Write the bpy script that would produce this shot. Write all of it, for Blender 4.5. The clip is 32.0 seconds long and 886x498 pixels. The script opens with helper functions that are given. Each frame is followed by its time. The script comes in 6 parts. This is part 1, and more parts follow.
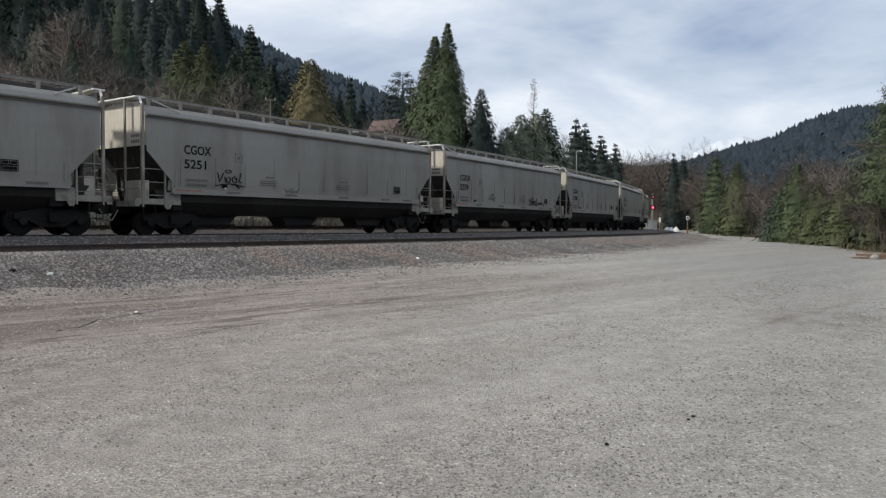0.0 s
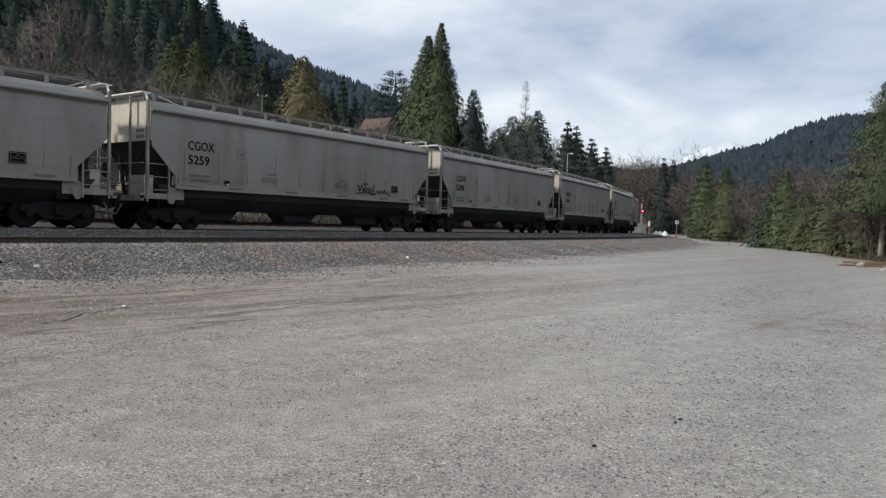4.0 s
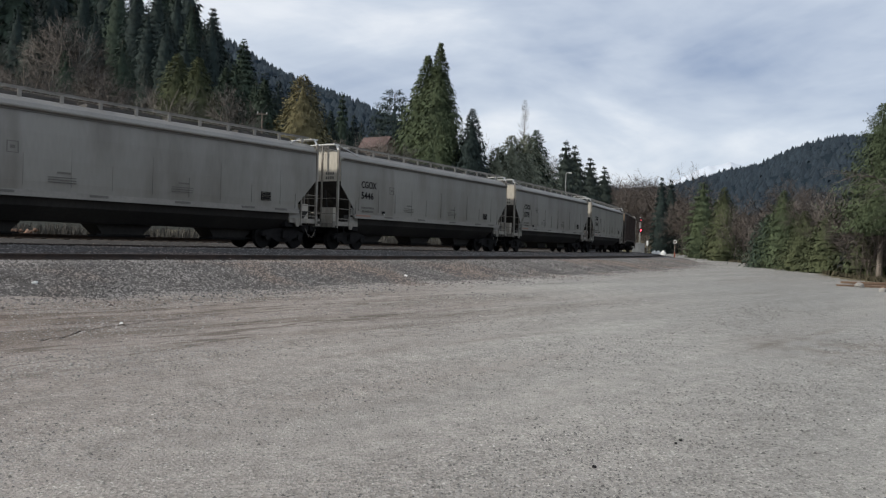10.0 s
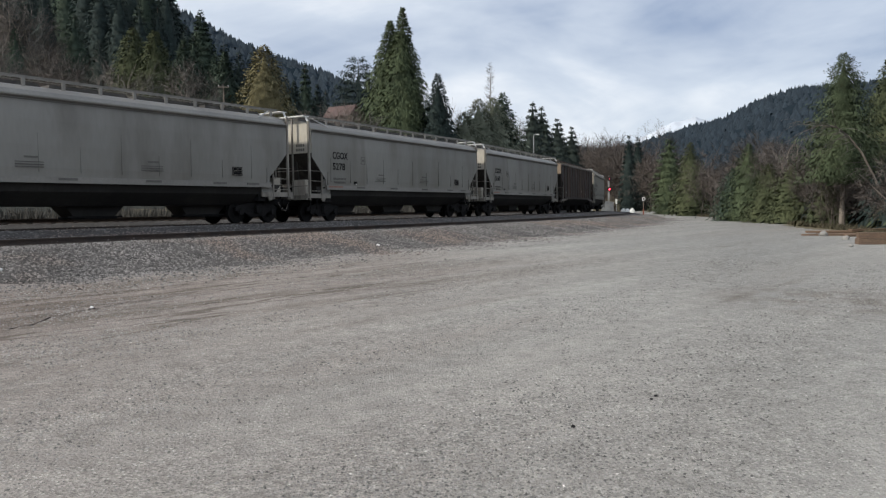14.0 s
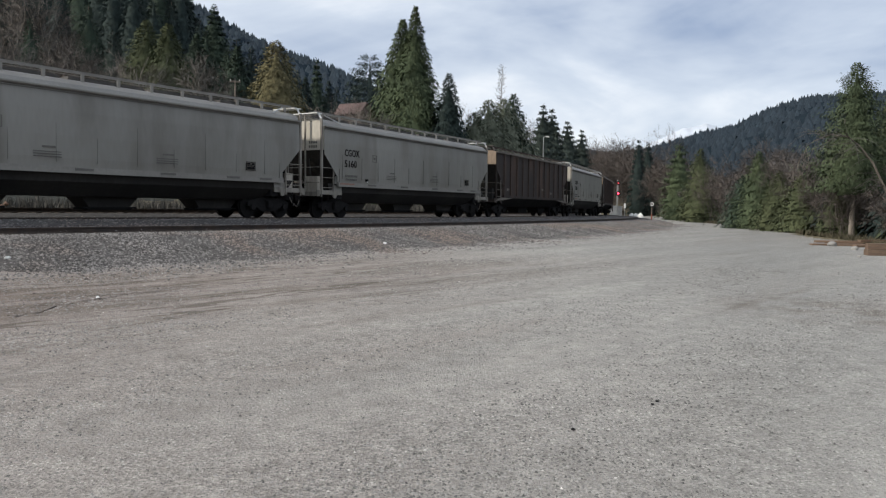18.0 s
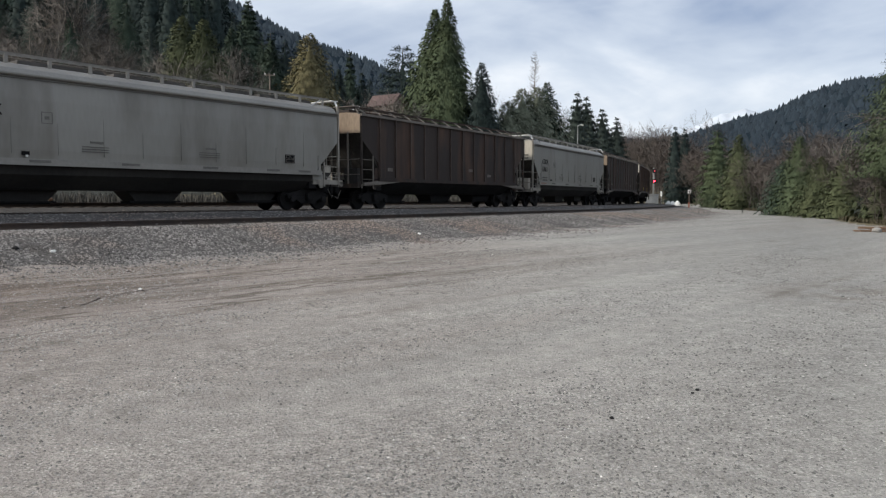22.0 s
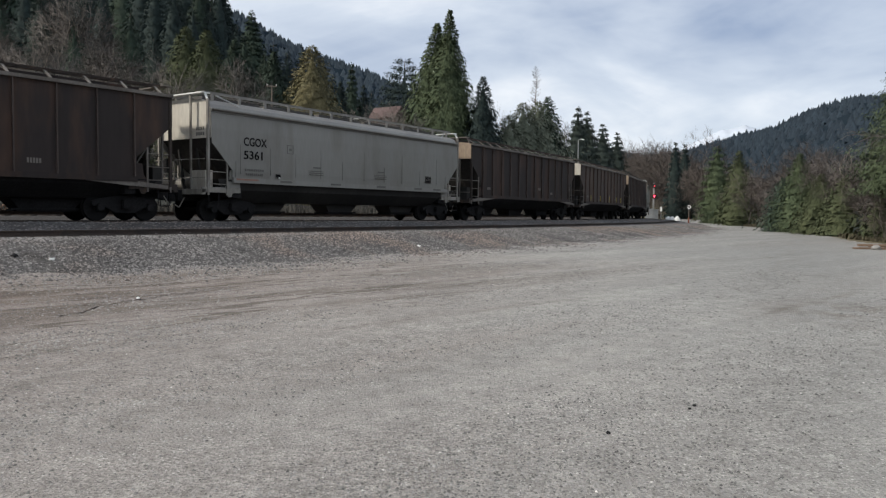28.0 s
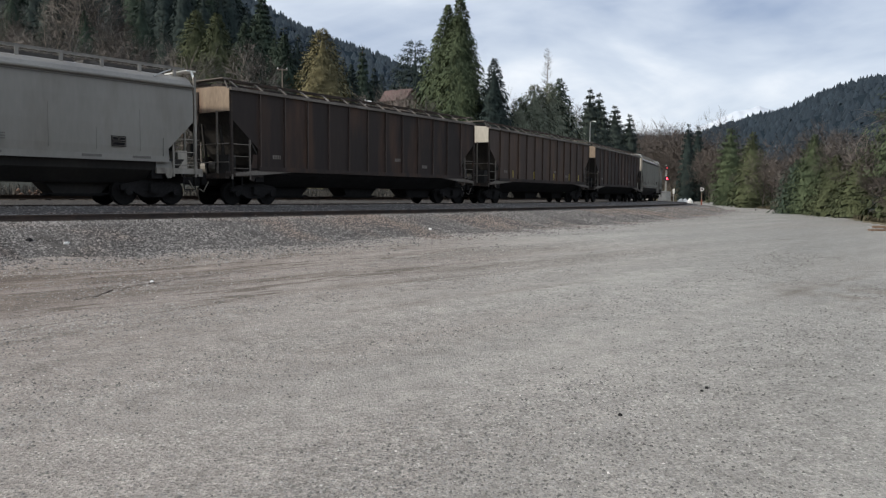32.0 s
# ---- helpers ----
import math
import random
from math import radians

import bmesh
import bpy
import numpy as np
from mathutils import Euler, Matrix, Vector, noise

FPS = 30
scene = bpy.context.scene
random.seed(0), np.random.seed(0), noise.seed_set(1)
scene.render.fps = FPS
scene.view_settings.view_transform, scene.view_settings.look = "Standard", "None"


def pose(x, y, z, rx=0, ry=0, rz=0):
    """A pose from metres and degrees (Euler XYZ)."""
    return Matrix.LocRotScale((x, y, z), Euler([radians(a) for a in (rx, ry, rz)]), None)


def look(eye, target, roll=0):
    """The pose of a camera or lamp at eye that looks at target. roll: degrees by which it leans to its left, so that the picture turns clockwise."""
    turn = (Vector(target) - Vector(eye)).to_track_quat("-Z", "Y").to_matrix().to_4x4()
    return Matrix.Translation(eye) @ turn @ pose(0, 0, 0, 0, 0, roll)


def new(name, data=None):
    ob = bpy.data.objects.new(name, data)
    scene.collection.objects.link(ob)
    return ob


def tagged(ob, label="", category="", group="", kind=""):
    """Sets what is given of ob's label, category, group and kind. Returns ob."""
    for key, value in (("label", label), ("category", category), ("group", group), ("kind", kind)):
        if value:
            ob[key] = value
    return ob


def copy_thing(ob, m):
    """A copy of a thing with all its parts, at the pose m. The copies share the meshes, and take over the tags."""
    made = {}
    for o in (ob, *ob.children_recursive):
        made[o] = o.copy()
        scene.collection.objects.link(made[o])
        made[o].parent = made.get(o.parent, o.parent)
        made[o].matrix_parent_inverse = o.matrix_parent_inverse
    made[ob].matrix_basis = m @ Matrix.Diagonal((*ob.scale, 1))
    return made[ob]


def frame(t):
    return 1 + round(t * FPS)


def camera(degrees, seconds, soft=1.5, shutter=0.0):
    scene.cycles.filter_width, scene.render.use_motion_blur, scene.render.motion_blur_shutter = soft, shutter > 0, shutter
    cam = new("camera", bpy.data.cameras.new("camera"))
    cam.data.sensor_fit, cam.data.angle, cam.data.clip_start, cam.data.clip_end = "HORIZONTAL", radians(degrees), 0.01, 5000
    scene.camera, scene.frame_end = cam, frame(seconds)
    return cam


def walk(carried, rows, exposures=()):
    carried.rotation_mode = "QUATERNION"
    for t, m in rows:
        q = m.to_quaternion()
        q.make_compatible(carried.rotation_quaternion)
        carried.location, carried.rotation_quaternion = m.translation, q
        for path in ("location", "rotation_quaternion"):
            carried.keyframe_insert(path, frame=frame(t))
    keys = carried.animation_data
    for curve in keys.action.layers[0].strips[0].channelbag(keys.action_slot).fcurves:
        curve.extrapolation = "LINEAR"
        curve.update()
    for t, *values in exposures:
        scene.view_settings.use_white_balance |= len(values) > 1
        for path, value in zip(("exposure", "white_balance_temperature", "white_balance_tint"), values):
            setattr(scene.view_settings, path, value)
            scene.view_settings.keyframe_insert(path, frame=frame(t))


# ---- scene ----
# One eye stands by a gravel yard; a freight train runs round a long left-hand curve.
cam = camera(61.51, 32.0, soft=1.25)
walk(cam, [
    (0.0, pose(0.017, -0.004, 1.596, 88.093, -0.230, -0.001)),
    (0.5, pose(0.015, -0.024, 1.596, 88.606, -0.696, -0.191)),
    (1.0, pose(0.013, -0.006, 1.596, 88.444, -0.774, -0.503)),
    (1.5, pose(0.010, -0.010, 1.596, 88.615, -0.770, -0.014)),
    (2.0, pose(0.005, -0.002, 1.597, 88.525, -0.924, -0.599)),
    (2.5, pose(0.005, 0.005, 1.598, 88.215, -1.077, -0.651)),
    (3.0, pose(-0.000, -0.002, 1.603, 88.033, -1.008, -0.729)),
    (3.5, pose(0.002, 0.000, 1.598, 88.165, -1.254, -0.865)),
    (5.5, pose(0.001, -0.008, 1.581, 87.666, -1.534, -0.109)),
    (6.0, pose(-0.004, -0.006, 1.589, 88.384, -1.526, 0.210)),
    (6.5, pose(0.001, -0.005, 1.592, 88.870, -2.008, -0.301)),
    (7.0, pose(-0.003, 0.001, 1.595, 88.911, -1.768, -0.473)),
    (7.5, pose(-0.002, 0.001, 1.597, 89.605, -1.931, -0.662)),
    (8.0, pose(-0.005, -0.002, 1.596, 89.650, -2.025, -0.204)),
    (8.5, pose(-0.014, -0.001, 1.595, 89.697, -2.119, -0.909)),
    (9.0, pose(-0.010, 0.006, 1.601, 89.743, -1.815, -0.565)),
    (9.5, pose(-0.009, 0.001, 1.600, 89.795, -1.791, -0.965)),
    (10.0, pose(-0.010, 0.002, 1.593, 89.504, -1.599, -0.898)),
    (10.5, pose(-0.012, -0.002, 1.595, 90.006, -1.502, -0.202)),
    (11.0, pose(-0.006, 0.004, 1.594, 89.582, -1.398, -0.751)),
    (11.5, pose(-0.000, 0.007, 1.594, 89.519, -1.629, -1.482)),
    (12.0, pose(-0.003, -0.003, 1.593, 89.595, -1.404, -1.540)),
    (12.5, pose(-0.002, -0.001, 1.600, 89.694, -1.482, -1.186)),
    (13.0, pose(-0.001, 0.013, 1.596, 87.484, -0.221, -0.103)),
    (13.5, pose(0.010, 0.020, 1.596, 87.024, 1.284, -1.180)),
    (14.0, pose(-0.015, 0.010, 1.615, 86.941, 0.921, -3.152)),
    (14.5, pose(0.003, 0.009, 1.618, 85.947, 0.848, -2.247)),
    (16.5, pose(-0.010, 0.012, 1.606, 85.811, -0.595, -1.937)),
    (17.0, pose(0.009, 0.004, 1.611, 85.295, -0.252, -1.759)),
    (17.5, pose(0.018, 0.006, 1.605, 85.876, -0.695, -2.699)),
    (18.0, pose(0.002, 0.007, 1.611, 86.927, -0.583, -2.540)),
    (18.5, pose(0.003, 0.004, 1.607, 87.180, -0.422, -2.372)),
    (19.0, pose(-0.005, 0.003, 1.604, 86.745, -0.299, -1.754)),
    (19.5, pose(0.002, 0.003, 1.605, 86.566, -0.481, -1.745)),
    (20.0, pose(0.005, -0.000, 1.606, 86.806, -0.256, -1.913)),
    (20.5, pose(0.002, 0.001, 1.607, 87.118, -0.272, -1.768)),
    (21.0, pose(0.006, 0.005, 1.604, 86.666, 0.484, -1.760)),
    (21.5, pose(-0.007, 0.006, 1.605, 86.246, 0.593, -1.445)),
    (22.0, pose(-0.014, 0.000, 1.601, 86.184, 0.093, 0.056)),
    (22.5, pose(-0.006, 0.004, 1.610, 86.188, 0.001, -0.389)),
    (23.0, pose(0.006, 0.004, 1.608, 86.520, -0.000, -2.087)),
    (23.5, pose(0.014, 0.003, 1.609, 87.015, 0.137, -1.242)),
    (24.0, pose(-0.001, -0.009, 1.610, 87.595, 0.070, -1.229)),
    (24.5, pose(0.003, 0.005, 1.602, 87.799, -0.030, -1.014)),
    (25.0, pose(0.003, 0.001, 1.607, 87.410, -0.024, -0.608)),
    (25.5, pose(-0.000, -0.003, 1.610, 87.004, -0.265, -0.319)),
    (27.5, pose(-0.005, -0.007, 1.601, 87.231, -0.761, 0.004)),
    (28.0, pose(-0.001, -0.001, 1.598, 87.150, -0.577, 0.068)),
    (28.5, pose(-0.000, -0.001, 1.599, 86.671, -0.705, 0.042)),
    (29.0, pose(0.000, 0.007, 1.604, 86.795, -0.700, 0.106)),
    (29.5, pose(-0.003, -0.002, 1.598, 86.542, -0.688, 0.233)),
    (30.0, pose(-0.007, -0.002, 1.596, 86.392, -0.752, 0.642)),
    (30.5, pose(0.000, 0.001, 1.596, 86.495, -0.339, 0.458)),
    (31.0, pose(0.006, -0.009, 1.595, 86.347, -0.502, 0.610)),
    (31.5, pose(-0.001, -0.004, 1.589, 86.416, -0.407, 0.863)),
    (32.0, pose(-0.004, -0.001, 1.595, 85.848, -0.366, 0.926)),
], exposures=((0.0, 0.30), (7.5, 0.30), (8.6, 0.19), (13.3, 0.18), (14.1, 0.28), (16.6, 0.32), (23.5, 0.31), (25.0, 0.26), (27.5, 0.28), (32.0, 0.32)))

# ---- light ----
SUN_AZ, SUN_EL = 252.0, 38.0      # compass bearing from +y, clockwise; height, degrees
world = bpy.data.worlds.new("overcast_sky")
scene.world = world
world.use_nodes = True


def sky():
    nt = world.node_tree
    nt.nodes.clear()
    N, L = nt.nodes.new, nt.links.new
    out, bg = N("ShaderNodeOutputWorld"), N("ShaderNodeBackground")
    sk = N("ShaderNodeTexSky")
    sk.sky_type, sk.sun_disc = "NISHITA", False
    sk.sun_elevation, sk.sun_rotation = radians(SUN_EL), radians(SUN_AZ)
    sk.air_density, sk.dust_density, sk.ozone_density = 1.0, 1.5, 1.5
    sks = N("ShaderNodeVectorMath")
    sks.operation = "SCALE"
    sks.inputs["Scale"].default_value = 0.10
    L(sk.outputs[0], sks.inputs[0])
    tc, sep = N("ShaderNodeTexCoord"), N("ShaderNodeSeparateXYZ")
    L(tc.outputs["Generated"], sep.inputs[0])

    def calc(op, a, b):
        n = N("ShaderNodeMath")
        n.operation = op
        for i, v in enumerate((a, b)):
            if isinstance(v, (int, float)):
                n.inputs[i].default_value = v
            else:
                L(v, n.inputs[i])
        return n.outputs[0]

    zz = calc("ADD", calc("MAXIMUM", sep.outputs[2], 0.0), 0.55)
    comb = N("ShaderNodeCombineXYZ")
    L(calc("DIVIDE", sep.outputs[0], zz), comb.inputs[0])
    L(calc("DIVIDE", sep.outputs[1], zz), comb.inputs[1])
    L(calc("MULTIPLY", sep.outputs[2], 3.2), comb.inputs[2])

    def cloud(sc, off, detail, rough, dist):
        mp = N("ShaderNodeMapping")
        mp.inputs["Location"].default_value = off
        mp.inputs["Scale"].default_value = (sc, sc, sc)
        L(comb.outputs[0], mp.inputs[0])
        nz = N("ShaderNodeTexNoise")
        nz.inputs["Scale"].default_value = 1.0
        nz.inputs["Detail"].default_value = detail
        nz.inputs["Roughness"].default_value = rough
        nz.inputs["Distortion"].default_value = dist
        L(mp.outputs[0], nz.inputs["Vector"])
        return nz.outputs[0]

    def bank(u, e, wide, amount):
        """A soft broad bank of lighter or darker cloud round one bearing."""
        way = Vector((u, 1.0, e)).normalized()
        dx = calc("SUBTRACT", sep.outputs[0], way.x)
        dz = calc("MULTIPLY", calc("SUBTRACT", sep.outputs[2], way.z), 2.6)
        r2 = calc("ADD", calc("MULTIPLY", dx, dx), calc("MULTIPLY", dz, dz))
        return calc("MULTIPLY", calc("POWER", calc("MAXIMUM", calc("SUBTRACT", 1.0, calc("DIVIDE", r2, wide * wide)), 0.0), 2.0), calc("MULTIPLY", calc("GREATER_THAN", sep.outputs[1], 0.0), amount))

    big = cloud(1.9, (1.2, 8.4, 0.3), 5, 0.5, 0.7)
    fine = cloud(5.5, (0.4, 5.2, 1.1), 6, 0.55, 0.5)
    mixv = calc("ADD", calc("MULTIPLY", big, 0.74), calc("MULTIPLY", fine, 0.26))
    for b in ((0.30, 0.25, 0.36, -0.13), (0.58, 0.25, 0.28, -0.09), (0.02, 0.29, 0.16, 0.06), (0.45, 0.145, 0.22, 0.04), (-0.12, 0.20, 0.24, -0.14), (0.16, 0.23, 0.16, -0.07), (0.24, 0.11, 0.16, -0.05)):
        mixv = calc("ADD", mixv, bank(*b))
    ramp = N("ShaderNodeValToRGB")
    e = ramp.color_ramp.elements
    e[0].position, e[0].color = 0.22, (0.265, 0.335, 0.475, 1)
    low = e.new(0.34)
    low.color = (0.34, 0.41, 0.535, 1)
    e[1].position, e[1].color = 0.66, (0.82, 0.845, 0.88, 1)
    m = e.new(0.50)
    m.color = (0.565, 0.625, 0.715, 1)
    L(mixv, ramp.inputs[0])
    cover = N("ShaderNodeMix")
    cover.data_type = "RGBA"
    cover.inputs[0].default_value = 0.88
    L(sks.outputs[0], cover.inputs[6])
    L(ramp.outputs[0], cover.inputs[7])
    L(cover.outputs[2], bg.inputs[0])
    bg.inputs[1].default_value = 1.02
    L(bg.outputs[0], out.inputs[0])


sky()
sun = new("sun", bpy.data.lights.new("sun", "SUN"))
sun.data.energy, sun.data.angle, sun.data.color = 2.75, radians(5), (1.0, 0.93, 0.82)
_a, _e = radians(SUN_AZ), radians(SUN_EL)
_from = Vector((math.sin(_a) * math.cos(_e), math.cos(_a) * math.cos(_e), math.sin(_e)))
sun.matrix_world = look(_from * 100, (0, 0, 0))

# ---- materials ----
def nodes(name):
    m = bpy.data.materials.new(name)
    m.use_nodes = True
    nt = m.node_tree
    return m, nt, nt.nodes["Principled BSDF"]


def rgb(c):
    return (c[0], c[1], c[2], 1)


def surf(name, c1, c2, scale=1.0, rough=0.8, metal=0.0, fine=20.0, finev=0.25, bump=0.15, dist=0.01,
         stretch=(1, 1, 1), rnd=0.0, island=0.0, c3=None, c3scale=3.0, c3lim=(0.55, 0.7), spec=0.4):
    """A surface of two tones by a wide noise, a fine grain in tone and relief, and stains of a third tone."""
    m, nt, b = nodes(name)
    N, L = nt.nodes.new, nt.links.new
    tc, mp = N("ShaderNodeTexCoord"), N("ShaderNodeMapping")
    L(tc.outputs["Object"], mp.inputs[0])
    mp.inputs["Scale"].default_value = stretch

    def nz(sc, det=4):
        n = N("ShaderNodeTexNoise")
        n.inputs["Scale"].default_value, n.inputs["Detail"].default_value = sc, det
        L(mp.outputs[0], n.inputs["Vector"])
        return n.outputs[0]

    def mixc(f, a, bb, mode="MIX"):
        n = N("ShaderNodeMix")
        n.data_type, n.blend_type = "RGBA", mode
        for i, v in ((0, f), (6, a), (7, bb)):
            if isinstance(v, (int, float, tuple)):
                n.inputs[i].default_value = v
            else:
                L(v, n.inputs[i])
        return n.outputs[2]

    def ramp(f, lo, hi, a=0.0, bb=1.0):
        n = N("ShaderNodeMapRange")
        for i, v in enumerate((lo, hi, a, bb)):
            n.inputs[i + 1].default_value = v
        L(f, n.inputs[0])
        return n.outputs[0]

    col = mixc(ramp(nz(scale), 0.35, 0.65), rgb(c1), rgb(c2))
    if c3:
        col = mixc(ramp(nz(c3scale, 6), *c3lim), col, rgb(c3))
    g = nz(fine, 5)
    gv = ramp(g, 0.25, 0.75, 1 - finev, 1 + finev)
    col = mixc(1.0, col, gv, "MULTIPLY")
    for amount, kind in ((rnd, "ShaderNodeObjectInfo"), (island, "ShaderNodeNewGeometry")):
        if amount:
            i = N(kind)
            o = i.outputs["Random"] if kind.endswith("Info") else i.outputs["Random Per Island"]
            col = mixc(1.0, col, ramp(o, 0, 1, 1 - amount, 1 + amount), "MULTIPLY")
    L(col, b.inputs["Base Color"])
    b.inputs["Roughness"].default_value, b.inputs["Metallic"].default_value = rough, metal
    b.inputs["Specular IOR Level"].default_value = spec
    if bump:
        bp = N("ShaderNodeBump")
        bp.inputs["Strength"].default_value, bp.inputs["Distance"].default_value = bump, dist
        L(g, bp.inputs["Height"])
        L(bp.outputs[0], b.inputs["Normal"])
    return m


def glow(name, c, strength):
    m, nt, b = nodes(name)
    b.inputs["Base Color"].default_value = rgb(c)
    b.inputs["Emission Color"].default_value = rgb(c)
    b.inputs["Emission Strength"].default_value = strength
    return m


def gravel(name, light, dark, brown, pebble=28.0, mud=None, grain=0.42):
    """Packed crushed stone: pebbles, worn paler lanes and damp browner streaks that follow the tracks."""
    m, nt, b = nodes(name)
    N, L = nt.nodes.new, nt.links.new
    tc, mp = N("ShaderNodeTexCoord"), N("ShaderNodeMapping")
    L(tc.outputs["Object"], mp.inputs[0])
    lane = N("ShaderNodeMapping")
    L(tc.outputs["Object"], lane.inputs[0])
    lane.inputs["Rotation"].default_value = (0, 0, radians(-48))
    turned = lane
    lane = N("ShaderNodeMapping")
    L(turned.outputs[0], lane.inputs[0])
    lane.inputs["Scale"].default_value = (0.07, 0.55, 1)

    def nz(v, sc, det, ro=0.55):
        n = N("ShaderNodeTexNoise")
        n.inputs["Scale"].default_value, n.inputs["Detail"].default_value = sc, det
        n.inputs["Roughness"].default_value = ro
        L(v.outputs[0], n.inputs["Vector"])
        return n.outputs[0]

    def rg(f, lo, hi, a=0.0, bb=1.0):
        n = N("ShaderNodeMapRange")
        for i, v in enumerate((lo, hi, a, bb)):
            n.inputs[i + 1].default_value = v
        L(f, n.inputs[0])
        return n.outputs[0]

    def mixc(f, a, bb, mode="MIX"):
        n = N("ShaderNodeMix")
        n.data_type, n.blend_type = "RGBA", mode
        for i, v in ((0, f), (6, a), (7, bb)):
            if isinstance(v, (int, float, tuple)):
                n.inputs[i].default_value = v
            else:
                L(v, n.inputs[i])
        return n.outputs[2]

    col = mixc(rg(nz(lane, 1.0, 5), 0.38, 0.66), rgb(light), rgb(dark))
    col = mixc(rg(nz(lane, 0.45, 6, 0.6), 0.52, 0.72, 0, 0.75), col, rgb(brown))
    if mud:
        # brown dust blown from the tracks, thickest on that side of the yard
        dusty = N("ShaderNodeMath")
        dusty.operation = "MULTIPLY"
        spread = N("ShaderNodeSeparateXYZ")
        L(tc.outputs["Object"], spread.inputs[0])
        L(rg(spread.outputs[0], 3.5, -4.0), dusty.inputs[0])
        L(rg(nz(lane, 0.7, 5, 0.6), 0.30, 0.62, 0.35, 1.0), dusty.inputs[1])
        col = mixc(rg(dusty.outputs[0], 0, 1, 0, 0.72), col, rgb((0.285, 0.246, 0.222)))
        # greyer, coarser stone away from the tracks
        coarse = N("ShaderNodeMath")
        coarse.operation = "MULTIPLY"
        L(rg(spread.outputs[0], 1.0, 8.0), coarse.inputs[0])
        L(rg(nz(lane, 0.6, 5, 0.6), 0.34, 0.60, 0.3, 1.0), coarse.inputs[1])
        col = mixc(rg(coarse.outputs[0], 0, 1, 0, 0.75), col, rgb((0.248, 0.245, 0.232)))
        # dirt worked into the stone in a strip along the foot of the ballast, densest where carts turn
        ds = N("ShaderNodeVectorMath")
        ds.operation = "DISTANCE"
        L(tc.outputs["Object"], ds.inputs[0])
        ds.inputs[1].default_value = (-197.05, 167.94, 0.1)
        strip = N("ShaderNodeMath")
        strip.operation = "MULTIPLY"
        L(rg(ds.outputs["Value"], 241.7, 242.7), strip.inputs[0])
        L(rg(ds.outputs["Value"], 252.5, 246.5), strip.inputs[1])
        place_ = N("ShaderNodeSeparateXYZ")
        L(tc.outputs["Object"], place_.inputs[0])
        fade = N("ShaderNodeMath")
        fade.operation = "MULTIPLY"
        L(strip.outputs[0], fade.inputs[0])
        L(rg(place_.outputs[1], 27.0, 13.0), fade.inputs[1])
        strip = fade
        wide = N("ShaderNodeMath")
        wide.operation = "MULTIPLY"
        L(strip.outputs[0], wide.inputs[0])
        L(rg(nz(lane, 2.2, 6, 0.65), 0.44, 0.58), wide.inputs[1])
        col = mixc(rg(strip.outputs[0], 0, 1, 0, 0.8), col, rgb(brown))
        col = mixc(rg(wide.outputs[0], 0, 1, 0, 0.85), col, rgb(mud))
        col = mixc(rg(nz(lane, 1.4, 6, 0.62), 0.60, 0.70, 0, 0.5), col, rgb(mud))
        # a damp patch by the edge of the yard
        spot = N("ShaderNodeVectorMath")
        spot.operation = "DISTANCE"
        L(tc.outputs["Object"], spot.inputs[0])
        spot.inputs[1].default_value = (7.2, 11.9, 0.0)
        damp = N("ShaderNodeMath")
        damp.operation = "MULTIPLY"
        L(rg(spot.outputs["Value"], 2.6, 0.6), damp.inputs[0])
        L(rg(nz(mp, 1.3, 5, 0.6), 0.42, 0.6), damp.inputs[1])
        col = mixc(rg(damp.outputs[0], 0, 1, 0, 0.6), col, rgb(mud))
        # thin dark ruts
        rut = nz(lane, 0.9, 4, 0.6)
        thin = N("ShaderNodeMath")
        thin.operation = "MULTIPLY"
        L(rg(rut, 0.485, 0.5), thin.inputs[0])
        L(rg(rut, 0.509, 0.5), thin.inputs[1])
        cut = N("ShaderNodeMath")
        cut.operation = "MULTIPLY"
        L(thin.outputs[0], cut.inputs[0])
        L(rg(strip.outputs[0], 0.1, 0.6), cut.inputs[1])
        col = mixc(rg(cut.outputs[0], 0.05, 0.6, 0, 0.65), col, rgb(tuple(0.75 * v for v in mud)))
    vo = N("ShaderNodeTexVoronoi")
    vo.inputs["Scale"].default_value = pebble
    L(mp.outputs[0], vo.inputs["Vector"])
    sep = N("ShaderNodeSeparateColor")
    L(vo.outputs["Color"], sep.inputs[0])
    # stony patches between smoother worn lanes
    rough = rg(nz(lane, 0.8, 6, 0.62), 0.40, 0.62, 0.25, 1.0)
    # small pebble shadows put into the tone: stronger grain, slightly darker
    stony = mixc(1.0, col, rg(sep.outputs[0], 0, 1, 1 - 1.25 * grain, 1 + grain), "MULTIPLY")
    stony = mixc(1.0, stony, (0.95, 0.95, 0.95, 1), "MULTIPLY")
    col = mixc(rough, col, stony)
    # scattered darker grains, crisp against the fines
    dots = N("ShaderNodeMath")
    dots.operation = "MULTIPLY"
    L(rg(sep.outputs[1], 0.24, 0.18), dots.inputs[0])
    L(rg(vo.outputs["Distance"], 0.42, 0.32), dots.inputs[1])
    col = mixc(rg(dots.outputs[0], 0, 1, 0, 0.8), col, rgb(tuple(0.38 * v for v in light)))
    pale = N("ShaderNodeMath")
    pale.operation = "MULTIPLY"
    L(rg(sep.outputs[2], 0.88, 0.93), pale.inputs[0])
    L(rg(vo.outputs["Distance"], 0.40, 0.30), pale.inputs[1])
    col = mixc(rg(pale.outputs[0], 0, 1, 0, 0.6), col, rgb(tuple(1.6 * v for v in light)))
    fine = nz(mp, 120, 3)
    col = mixc(1.0, col, rg(fine, 0.3, 0.7, 0.76, 1.24), "MULTIPLY")
